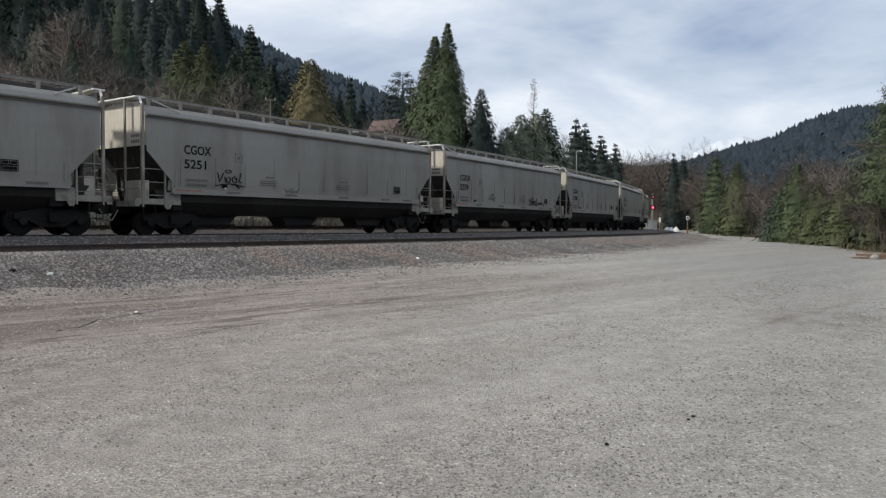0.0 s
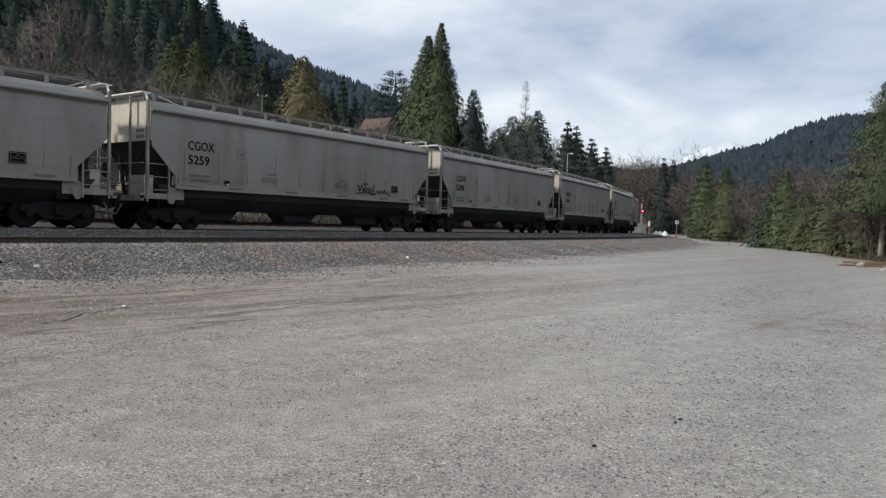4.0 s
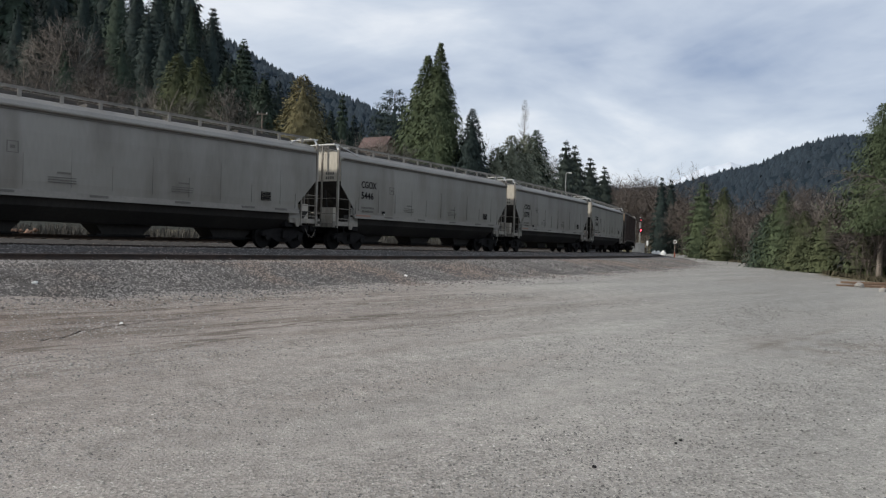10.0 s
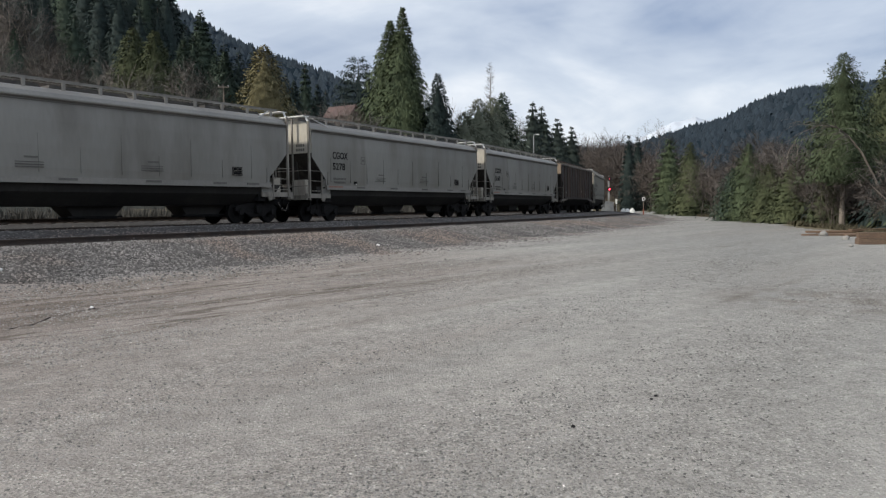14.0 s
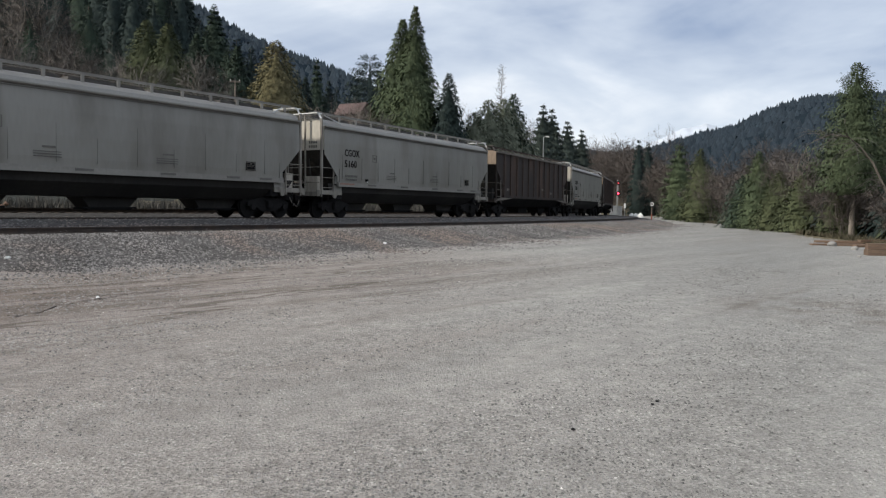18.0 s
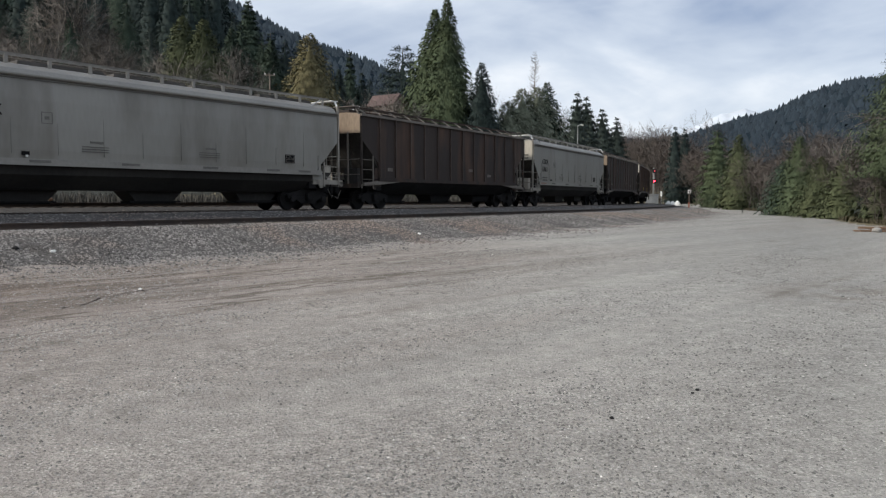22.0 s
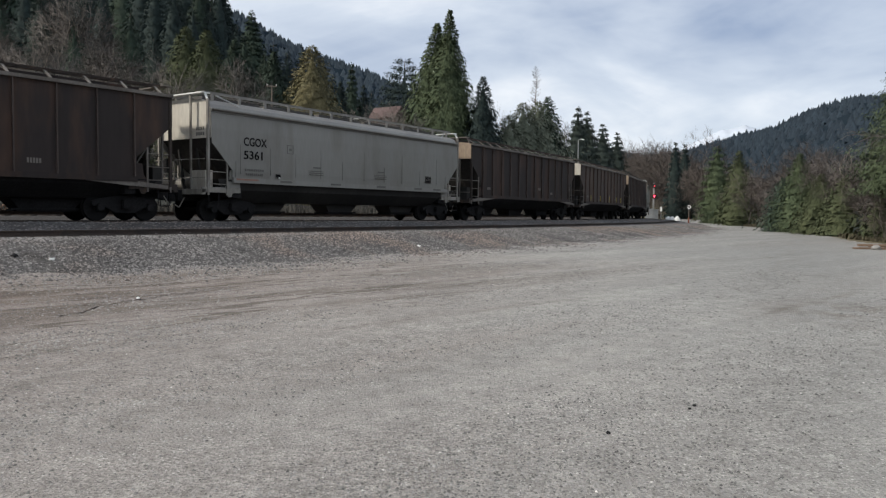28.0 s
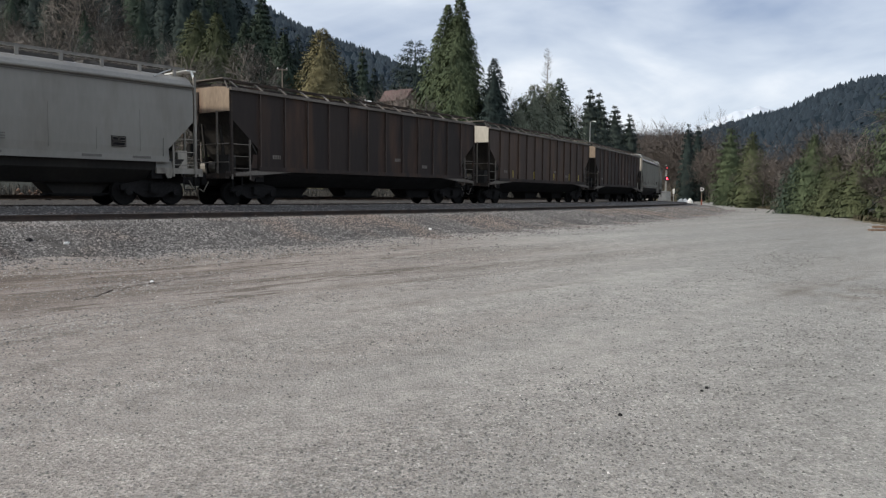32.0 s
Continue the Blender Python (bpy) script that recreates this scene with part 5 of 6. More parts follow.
F_ = 1317.0
CON = [
    # sideways and upward per metre ahead of the crown's tip, distance ahead, radius, foliage, label, seed, detail, base, power
    (0.0053, 0.2698, 82, 4.12, M_CEDAR, "tall dense green evergreen tree with a pointed crown behind the tracks", 11, 6, 0.02, 0.8),
    (-0.0113, 0.252, 85, 5.5, M_CEDAR, "tall dense green evergreen tree growing against its twin", 12, 6, 0.02, 0.78),
    (0.0505, 0.1825, 80, 2.75, M_FIRDARK, "dark slender evergreen tree behind the tracks", 13, 3.5, 0.02, 0.75),
    (-0.0542, 0.2057, 170, 7.4, M_FIRDARK, "dark open pine standing alone against the sky", 14, 1.6, 0.3, 0.55),
    (-0.177, 0.2199, 95, 4.9, M_LARCH, "yellow-brown autumn larch tree behind the tracks", 15, 4, 0.03, 0.65),
    (-0.2571, 0.2669, 130, 5.04, M_FIR, "tall green fir tree on the slope", 16, 2.5, 0.1, 0.95),
    (-0.2981, 0.307, 150, 4.5, M_FIRDARK, "tall dark fir tree on the slope", 51, 2.5, 0.1, 0.95),
    (-0.3243, 0.3092, 145, 4.5, M_FIRDARK, "tall dark fir tree on the slope", 52, 2.5, 0.1, 0.95),
    (-0.3446, 0.243, 95, 4.32, M_OLIVE, "olive-green conifer at the foot of the slope", 17, 3, 0.05, 0.7),
    (-0.3168, 0.2393, 93, 3.96, M_OLIVE, "olive-green conifer at the foot of the slope", 18, 3, 0.05, 0.7),
    (-0.2801, 0.2273, 105, 4.32, M_FIR, "green fir tree at the foot of the slope", 19, 2.5, 0.05, 0.9),
    (-0.2282, 0.2124, 105, 4.32, M_FIR, "green fir tree at the foot of the slope", 20, 2.5, 0.05, 0.9),
    (-0.1388, 0.1742, 105, 2.6, M_FIRDARK, "dark narrow fir tree behind the tracks", 21, 2.5, 0.05, 0.8),
    (-0.1243, 0.1997, 125, 2.8, M_FIR, "green narrow fir tree behind the tracks", 22, 2.2, 0.05, 0.9),
    (-0.1086, 0.1712, 130, 2.8, M_FIRDARK, "dark narrow fir tree behind the tracks", 53, 2.0, 0.05, 0.9),
    (0.1373, 0.1562, 90, 2.99, M_FIR, "green fir tree beside the line", 23, 3, 0.02, 0.7),
    (0.1238, 0.1487, 88, 5.0, M_GREYGREEN, "grey-green spreading conifer beside the line", 24, 3, 0.02, 0.6),
    (0.1042, 0.1472, 86, 4.8, M_GREYGREEN, "grey-green spreading conifer beside the line", 25, 3, 0.02, 0.55),
    (0.0853, 0.1299, 84, 4.2, M_GREYGREEN, "grey-green spreading conifer beside the line", 54, 2.5, 0.02, 0.5),
    (0.1774, 0.1457, 115, 2.88, M_SLOPEFIR, "green fir tree beside the line", 26, 2.2, 0.05, 0.8),
    (0.1895, 0.1397, 125, 3.12, M_SLOPEFIR, "grey-green fir tree beside the line", 27, 2.2, 0.05, 0.8),
    (0.1957, 0.1187, 120, 2.0, M_SLOPEFIR, "grey-green fir tree beside the line", 55, 2.0, 0.05, 0.8),
    (0.2108, 0.1232, 150, 3.78, M_SLOPEFIR, "grey-green open fir tree beside the line", 28, 1.4, 0.05, 0.8),
    (0.2305, 0.1119, 160, 3.36, M_SLOPEFIR, "grey-green open fir tree beside the line", 29, 1.4, 0.05, 0.8),
    (0.3085, 0.0998, 150, 2.0, M_FIRDARK, "dark slender conifer beyond the signal", 30, 2, 0.03, 0.7),
    (0.3214, 0.0968, 156, 2.2, M_FIRDARK, "dark slender conifer beyond the signal", 31, 2, 0.03, 0.7),
    (0.3645, 0.0946, 118, 2.6, M_CEDAR, "green conifer at the edge of the road", 32, 4, 0.02, 0.6),
    (0.3941, 0.0863, 102, 2.3, M_OLIVE, "green conifer at the edge of the road", 33, 4, 0.02, 0.65),
    (0.4751, 0.084, 68, 2.0, M_CEDAR, "dark green conifer at the edge of the yard", 34, 3.5, 0.02, 0.75),
    (0.4551, 0.0508, 70, 1.9, M_FIR, "dark green young conifer at the edge of the yard", 56, 3, 0.02, 0.6),
    (0.5043, 0.0569, 62, 1.8, M_OLIVE, "small yellow-green conifer among bare shrubs", 35, 3, 0.02, 0.7),
    (0.5347, 0.0508, 57, 1.6, M_OLIVE, "small yellow-green conifer among bare shrubs", 57, 3, 0.02, 0.6),
]


def build_conifers():
    for u, e, d, r, fol, lab, seed, det, base, power in CON:
        x, y = u * d, d
        h = EYE + e * d - gz(x, y)
        if "pine" in lab:
            conifer(x, y, h, r * 1.15, fol, lab, seed, 1.5, base, 0.6, 0.05, ragged=0.3, fill=0.10, jit=0.14, levels=13)
        elif fol is M_GREYGREEN:
            conifer(x, y, h, r * 1.3, fol, lab, seed, 1.8, base, 0.8, 0.3, ragged=0.35, lumps=0.25)
        elif det > 5:
            conifer(x, y, h, r * 1.36, fol, lab, seed, 2.3, base, 1.0, 0.45, ragged=0.15, jit=0.08, fill=0.8, lumps=0.14, most=26000)
        else:
            wild = u > 0.33      # the trees along the yard are uneven and ragged
            conifer(x, y, h, r * (1.32 if u > 0.17 and d > 110 else 1.4), fol, lab, seed, 2.2, base, power + 0.08, 0.4, levels=int(h) if d > 110 else 0, ragged=0.45 if wild else 0.25, jit=0.17 if wild else 0.10, lumps=0.30 if wild else 0.16, most=20000 if fol in (M_LARCH, M_OLIVE) else 13000)
    # the big conifer at the edge of the yard: high crown over a bare trunk
    x, y = BIG
    conifer(x, y, EYE + 0.2063 * y - gz(x, y), 2.7, M_CEDAR, "big conifer with a bare lower trunk beside the lumber", 41, 2.0, 0.27, 0.72, 0.2, 0.11, 0.4, trunk_r=0.17, fill=0.45, jit=0.2, lumps=0.4, most=30000)
    conifer(0.672 * 50, 50.0, EYE + 0.198 * 50 - gz(33.6, 50), 2.9, M_OLIVE, "big green conifer behind the bare leaning tree", 42, 2.0, 0.12, 0.7, 0.4, 0.12, lumps=0.3, most=20000)


BIG = (0.608 * 46.0, 46.0)
build_conifers()


def rowz(P):
    return np.concatenate([P, ground_z(P[:, 0], P[:, 1])[:, None]], 1)


SLOPE = (
    # sideways and upward per metre ahead of the tip, distance ahead, width over height
    (-0.328, 0.3098, 140, 0.19), (-0.3006, 0.3093, 140, 0.18), (-0.3476, 0.335, 150, 0.20), (-0.3732, 0.345, 135, 0.22), (-0.4022, 0.338, 140, 0.21), (-0.4249, 0.352, 150, 0.22),
    (-0.385, 0.31, 128, 0.22), (-0.36, 0.30, 126, 0.22), (-0.312, 0.272, 128, 0.22), (-0.2758, 0.2473, 120, 0.22), (-0.268, 0.235, 112, 0.24), (-0.2282, 0.2249, 118, 0.24),
    (-0.21, 0.2127, 120, 0.24), (-0.1909, 0.2216, 132, 0.2), (-0.240, 0.212, 108, 0.24), (-0.162, 0.192, 140, 0.2), (-0.150, 0.183, 128, 0.22), (-0.098, 0.161, 140, 0.22), (-0.085, 0.152, 132, 0.24),
    (-0.539, 0.2864, 108, 0.26), (-0.4927, 0.2432, 100, 0.26), (-0.5571, 0.3017, 120, 0.24), (-0.59, 0.275, 104, 0.26), (-0.455, 0.30, 132, 0.22), (-0.418, 0.262, 112, 0.26), (-0.388, 0.23, 104, 0.26),
    (-0.64, 0.30, 115, 0.25), (-0.47, 0.34, 155, 0.22), (-0.51, 0.345, 150, 0.22), (-0.55, 0.36, 155, 0.22), (-0.60, 0.35, 150, 0.22), (-0.44, 0.37, 165, 0.22), (-0.66, 0.36, 150, 0.22), (-0.335, 0.275, 118, 0.24))


def build_woods():
    rg = np.random.default_rng(21)
    # steep wooded slope behind the tracks: the firs that stand out singly share a few crowns
    shapes = []
    for i in range(5):
        V, F, N = conifer_arrays(60 + i, 24.0, 24.0 * 0.22, 6400, 0.42, 0.03, 0.85, 0.42, fill=0.72, levels=24 if i % 2 else 0, lumps=0.2)
        shapes.append((V, F, N))
    crowns = {}
    for k, (u, e, d, w) in enumerate(SLOPE):
        x, y = u * d, d
        z = gz(x, y) - 0.5
        h = max(EYE + e * d - z, 7.0)
        i = k % 5
        # farther firs take darker foliage: shade high on the slope put into colour
        m = (M_FIRDARK if k % 5 else M_FIR) if d > 116 else (M_SLOPEFIR if k % 2 else M_FIR)
        sx, sz = w * h / (24 * 0.22), h / 24
        t = thing("conifer_tree", "tall fir on the steep slope, coloured dark for the shade there" if m is M_FIRDARK else "tall green fir on the steep slope behind the tracks", "tree", "firs on the slope", pose(x, y, z, 0, 0, 67.0 * k))
        V, F, N = shapes[i]
        cloudmesh("crown", V * np.array([sx, sx, sz]), F, m, t, normals=N)
        part("trunk", trunk_shape(h * 0.97, h * 0.014, k), M_BARK, t)
    bases = [conifer_arrays(70 + i, 1.0, 0.22 + 0.02 * (i % 3), 1000, 0.048, 0.04, 0.85, fill=0.75, core=(9, 20), lumps=0.2) for i in range(4)]
    n = 170
    d = 165 + 185 * rg.random(n)
    a = np.radians(rg.uniform(-52, -4, n))
    P = np.stack([d * np.sin(a), d * np.cos(a)], -1)[rg.random(n) < np.where(np.degrees(a) > -14, 0.5, 1.0)]
    h = rg.uniform(15, 30, len(P))
    P3 = rowz(P)
    P3[:, 2] -= 1.0
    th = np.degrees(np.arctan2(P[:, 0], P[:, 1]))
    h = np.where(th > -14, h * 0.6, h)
    # fitted to the camera's view: trees rising above this skyline are dropped
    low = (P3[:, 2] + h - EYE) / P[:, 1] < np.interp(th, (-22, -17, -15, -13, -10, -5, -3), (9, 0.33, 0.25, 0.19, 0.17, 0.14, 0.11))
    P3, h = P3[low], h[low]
    T = rg.random(len(P3)) * 6.28
    dark = rg.random(len(P3)) < 0.5
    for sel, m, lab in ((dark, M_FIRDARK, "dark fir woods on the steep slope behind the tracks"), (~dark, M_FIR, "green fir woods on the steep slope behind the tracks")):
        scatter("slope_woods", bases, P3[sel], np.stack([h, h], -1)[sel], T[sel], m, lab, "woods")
    # far hills
    bases = []
    for i in range(4):
        lv = np.array([0.0, 0.3, 0.62, 1.0])[:, None]
        a = np.linspace(0, 6.2832, 6, endpoint=False)[None] + 0.5 * lv
        rr = 0.2 * (1.02 - lv) ** 0.9 * rg.uniform(0.8, 1.2, (4, 6))
        V = np.stack([rr * np.cos(a), rr * np.sin(a), lv + 0 * a], -1).reshape(-1, 3)
        q = np.array([(6 * k + j, 6 * k + (j + 1) % 6) for k in range(3) for j in range(6)])
        F = np.concatenate([np.stack([q[:, 0], q[:, 1], q[:, 1] + 6], -1), np.stack([q[:, 0], q[:, 1] + 6, q[:, 0] + 6], -1)])
        bases.append((V, F, unit(np.array([0, -0.2, 1.0]) + 0.3 * unit(V * np.array([1, 1, 0])))))
    n = 7000
    d = 560 + 1250 * rg.random(n) ** 0.75
    a = np.radians(np.concatenate([rg.uniform(-23, 15, n * 5 // 10), rg.uniform(15, 34, n - n * 5 // 10)]))
    P3 = rowz(np.stack([d * np.sin(a), d * np.cos(a)], -1))
    h = rg.uniform(8, 15, n) * np.where(np.degrees(a) > 15, rg.uniform(0.45, 0.95, n), 1.0)
    P3[:, 2] -= 4.0
    h = h + 4.0
    scatter("far_woods", bases, P3, np.stack([np.where(d < 1450, h * 2.2, h * 1.3) + 2.0, h], -1), rg.random(n) * 6.28, M_FAR, "fir woods covering the far hills, blue haze put into their colour", "woods")


build_woods()


def leaning_tree():
    """A bare tree that leans over the lumber, its upper branches arching back to the ground."""
    d = 43.0
    rg = np.random.default_rng(70)
    pts = [np.array((u * d, d, EYE + e * d)) for u, e in ((0.700, -0.036), (0.6713, -0.0133), (0.656, 0.030), (0.6352, 0.069), (0.615, 0.093), (0.5986, 0.1043), (0.573, 0.107), (0.552, 0.098))]
    x0, y0 = float(pts[0][0]), d
    z0 = gz(x0, y0)
    pts[0][2] = z0 - 0.1
    base = np.array((x0, y0, z0))
    rad = (0.12, 0.10, 0.085, 0.07, 0.05, 0.035, 0.02, 0.01)
    trunk = [(a - base, b - base, r, q, 0) for a, b, r, q in zip(pts, pts[1:], rad, rad[1:])]
    twigs = []
    for k in range(46):
        f = rg.uniform(2.2, 6.6)
        i = int(f)
        p = pts[i] + (pts[i + 1] - pts[i]) * (f - i) - base
        dr_ = np.array((-0.8 + rg.normal(0, 0.6), rg.normal(0, 0.6), 0.25 + rg.normal(0, 0.35)))
        ln = rg.uniform(0.35, 0.7)
        r = 0.022
        for q in range(6):
            dr_ = dr_ / np.linalg.norm(dr_) + np.array((0, 0, -0.16)) + rg.normal(0, 0.12, 3)
            nx = p + dr_ / np.linalg.norm(dr_) * ln * 0.6
            twigs.append((p, nx, r, r * 0.75, 2))
            if q > 1:
                side = dr_ + rg.normal(0, 0.7, 3)
                twigs.append((nx, nx + side / np.linalg.norm(side) * ln * 0.7, r * 0.6, r * 0.3, 3))
            p, r = nx, r * 0.75
    t = thing("bare_tree", "leaning bare tree with pale arching branches over the lumber", "tree", "", pose(x0, y0, z0))
    cloudmesh("trunk", *seg_arrays(trunk), M_GREYBARK, t)
    cloudmesh("crown", *seg_arrays(twigs), M_TWIGPALE, t)


def snag():
    """A dead conifer: a bare stem with short rising twigs, taller than the trees round it."""
    u, e, d = 0.1204, 0.1917, 93.0
    x, y = u * d, d
    z = gz(x, y)
    h = EYE + e * d - z
    rg = np.random.default_rng(12)
    stem = [(np.array((0, 0, h * a)), np.array((0.1 * rg.normal(), 0.1 * rg.normal(), h * b)) * (1, 1, 1), r, q, 0) for a, b, r, q in ((-0.02, 0.4, 0.16, 0.12), (0.4, 0.75, 0.12, 0.06), (0.75, 1.0, 0.06, 0.02))]
    tw = []
    for k in range(150):
        f = 0.45 + 0.55 * rg.random()
        a = rg.uniform(0, 6.283)
        ln = 2.0 * (1.06 - f) ** 0.7 * rg.uniform(0.4, 1.1) + 0.15
        p0 = np.array((0, 0, h * f))
        p1 = p0 + ln * 0.6 * np.array((math.cos(a), math.sin(a), 0.35))
        p2 = p1 + ln * 0.5 * np.array((math.cos(a + 0.4), math.sin(a + 0.4), 0.7))
        tw += [(p0, p1, 0.025, 0.018, 2), (p1, p2, 0.018, 0.010, 3), (p1, p1 + (p2 - p1)[[1, 0, 2]] * 0.8, 0.014, 0.008, 3)]
    t = thing("bare_tree", "tall dead conifer with short pale twigs against the sky", "tree", "", pose(x, y, z))
    cloudmesh("trunk", *seg_arrays(stem), M_GREYBARK, t)
    cloudmesh("crown", *seg_arrays(tw), M_TWIGPALE, t)


def build_bare():
    rg = np.random.default_rng(31)
    spots = [
        # u, distance, height, pale, seed
        ((60 - 784) / F_, 75, 15.0, True, 1), ((190 - 784) / F_, 80, 14.0, False, 2), ((140 - 784) / F_, 105, 18.0, True, 3),
        ((420 - 784) / F_, 84, 13.5, True, 2), ((305 - 784) / F_, 82, 14.0, True, 4), ((690 - 784) / F_, 76, 11.0, True, 1), ((672 - 784) / F_, 98, 11.5, True, 4), ((705 - 784) / F_, 88, 11.0, True, 2),
        ((665 - 784) / F_, 90, 12.5, True, 4), ((700 - 784) / F_, 80, 11.5, True, 3), ((715 - 784) / F_, 82, 10.0, True, 1), ((684 - 784) / F_, 83, 11.5, True, 2), ((885 - 784) / F_, 100, 14.0, True, 2), 
        ((1000 - 784) / F_, 130, 15.0, False, 3), ((1110 - 784) / F_, 170, 18.0, False, 4), ((1150 - 784) / F_, 180, 18.5, False, 1),
        ((1130 - 784) / F_, 190, 17.0, False, 2), ((1170 - 784) / F_, 175, 14.0, False, 3), ((1247 - 784) / F_, 170, EYE + 0.112 * 170 - gz(0.352 * 170, 170), False, 6),
    ]
    spots += [
        (0.4869, 78, EYE + 0.1021 * 78 - gz(0.4869 * 78, 78), False, 3),
        (0.5127, 72, EYE + 0.0961 * 72 - gz(0.5127 * 72, 72), False, 2),
        (0.534, 66, EYE + 0.0848 * 66 - gz(0.534 * 66, 66), True, 4),
        (0.4285, 95, EYE + 0.0599 * 95 - gz(0.4285 * 95, 95), False, 1),
        (0.3436, 140, EYE + 0.0735 * 140 - gz(0.3436 * 140, 140), False, 3),
        (0.3315, 150, EYE + 0.0644 * 150 - gz(0.3315 * 150, 150), False, 1),
        (0.5607, 60, EYE + 0.0735 * 60 - gz(0.5607 * 60, 60), False, 2),
        (0.4964, 70, EYE + 0.0735 * 70 - gz(0.4964 * 70, 70), True, 6),
    ]
    for u, d, h, pale, seed in spots:
        bare_tree(u * d, d, h, "leafless deciduous tree with pale fine branches" if pale else "leafless brown deciduous tree", seed, pale, rad=0.34 + 0.04 * (seed % 3), thick=0.004 + 0.00005 * d, limbs=8, boughs=6, twigs=8, sprigs=3, stems=1 + seed % 2, r0=0.008)
    # full rounded crowns that stand out before the firs of the slope
    for u, e, d, rad, pale, seed in ((-0.356, 0.197, 90, 0.36, True, 31), (-0.277, 0.194, 92, 0.36, True, 32), (-0.4747, 0.2794, 112, 0.30, False, 33), (-0.4439, 0.2226, 100, 0.32, True, 34), (-0.534, 0.222, 86, 0.36, True, 35), (-0.60, 0.235, 92, 0.34, False, 36)):
        h = EYE + e * d - gz(u * d, d)
        bare_tree(u * d, d, h, "leafless tree with a full rounded crown of fine pale twigs" if pale else "leafless brown tree with a full rounded crown", seed, pale, rad=rad, base=0.16, thick=0.007, limbs=11, boughs=7, twigs=9, sprigs=4, r0=0.008)
    # young bare trees standing in the hedge before the evergreens
    for k, (u, d, h) in enumerate(((0.447, 76, 5.6), (0.505, 66, 7.0), (0.525, 58, 6.2), (0.542, 60, 7.2), (0.565, 52, 5.4), (0.63, 49, 5.2), (0.655, 48, 5.6))):
        bare_tree(u * d, d, h, "young leafless brown tree in the hedge", 20 + k % 4, k % 3 == 0, "bare young trees of the hedge", thick=0.006, stems=2, rad=0.3, limbs=6, boughs=4, twigs=6, sprigs=2)
    leaning_tree()
    snag()
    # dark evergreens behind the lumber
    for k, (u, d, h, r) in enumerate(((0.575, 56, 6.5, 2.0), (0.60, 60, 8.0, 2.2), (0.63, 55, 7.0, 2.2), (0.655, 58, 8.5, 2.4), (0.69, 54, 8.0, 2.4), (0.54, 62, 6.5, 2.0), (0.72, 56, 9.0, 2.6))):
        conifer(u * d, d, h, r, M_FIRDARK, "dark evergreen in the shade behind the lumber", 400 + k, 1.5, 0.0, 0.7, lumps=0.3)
    # rounded leafless trees of unit height: full ones for the middle distance, lighter ones far off, many-stemmed shrubs
    full, light, shrub = [], [], []
    for i in range(4):
        for store, r0, kw in ((full, 0.008, dict(fine=0.0008, rad=0.40, limbs=9, boughs=6, twigs=8, sprigs=4, base=0.18)),
                              (light, 0.011, dict(fine=0.0014, rad=0.44, limbs=8, boughs=4, twigs=5, sprigs=3, base=0.12)),
                              (shrub, 0.008, dict(fine=0.0016, rad=0.50, limbs=4, boughs=4, twigs=5, sprigs=2, base=0.08, stems=3))):
            segs, mid = bare_segments(200 + i, 1.0, r0=r0, **kw)
            store.append(ribbon_arrays(segs, i, mid))
    spec = [(-32, -22, 100, 118, 6, 11.0, 15.0, "brown leafless trees on the steep slope", M_TWIG, full),
            (-33, -13, 74, 96, 8, 5.0, 8.0, "pale grey-brown leafless trees at the foot of the slope", M_TWIGPALE, full),
            (-7.6, -3.2, 82, 92, 9, 9.0, 12.5, "pinkish-grey leafless trees round the house", M_TWIGPALE, full),
            (-30, 17, 62, 110, 90, 1.8, 4.2, "brown leafless shrubs and saplings behind the tracks", M_TWIG, shrub),
            (11.5, 17.8, 145, 235, 110, 13.0, 18.5, "brown leafless thicket beyond the signal", M_TWIG, light),
            (17.8, 23.0, 140, 230, 55, 8.0, 13.5, "brown leafless thicket at the bend of the road", M_TWIG, light),
            (21, 31, 96, 175, 90, 5.0, 9.5, "brown leafless thicket along the road", M_TWIG, light),
            (7.5, 14, 92, 135, 30, 4.0, 7.5, "pale leafless shrubs below the firs beside the line", M_TWIGPALE, light),
            (-8, 16, 150, 300, 70, 6.0, 12.0, "grey-brown leafless woods in the valley", M_TWIGPALE, light)]
    for a0, a1, d0, d1, n, h0, h1, lab, m, kind in spec:
        a = np.radians(rg.uniform(a0, a1, n))
        d = rg.uniform(d0, d1, n)
        P = np.stack([d * np.sin(a), d * np.cos(a)], -1)
        dr = side_of(P[:, 0], P[:, 1])[0]
        P = P[(dr < -10) | (dr > 13.5)]
        h = rg.uniform(h0, h1, len(P))
        scatter("bare_thicket", kind, rowz(P), np.stack([h, h], -1), rg.random(len(P)) * 6.28, m, lab, "shrubs")
    # the near hedge of shrubs between yard and river
    P = []
    while len(P) < 130:
        d = rg.uniform(38, 95)
        e = np.interp(d, (24, 44, 52, 77, 110), (25.5, 23.0, 21.0, 17.0, 12.8))
        a = rg.uniform(20, 45)
        x, y = polar(d, a)
        dr = float(side_of(x, y)[0])
        if e + 0.8 < dr < e + 12:
            P.append((x, y))
    P = np.array(P)
    h = rg.uniform(1.4, 5.0, len(P))
    scatter("bare_thicket", shrub, rowz(P), np.stack([h, h], -1), rg.random(len(P)) * 6.28, M_TWIG, "tangle of bare brown shrubs at the edge of the yard", "shrubs")
    # taller leafless trees rising out of the hedge
    Q = []
    while len(Q) < 30:
        d, a = rg.uniform(54, 92), rg.uniform(22, 33)
        x, y = polar(d, a)
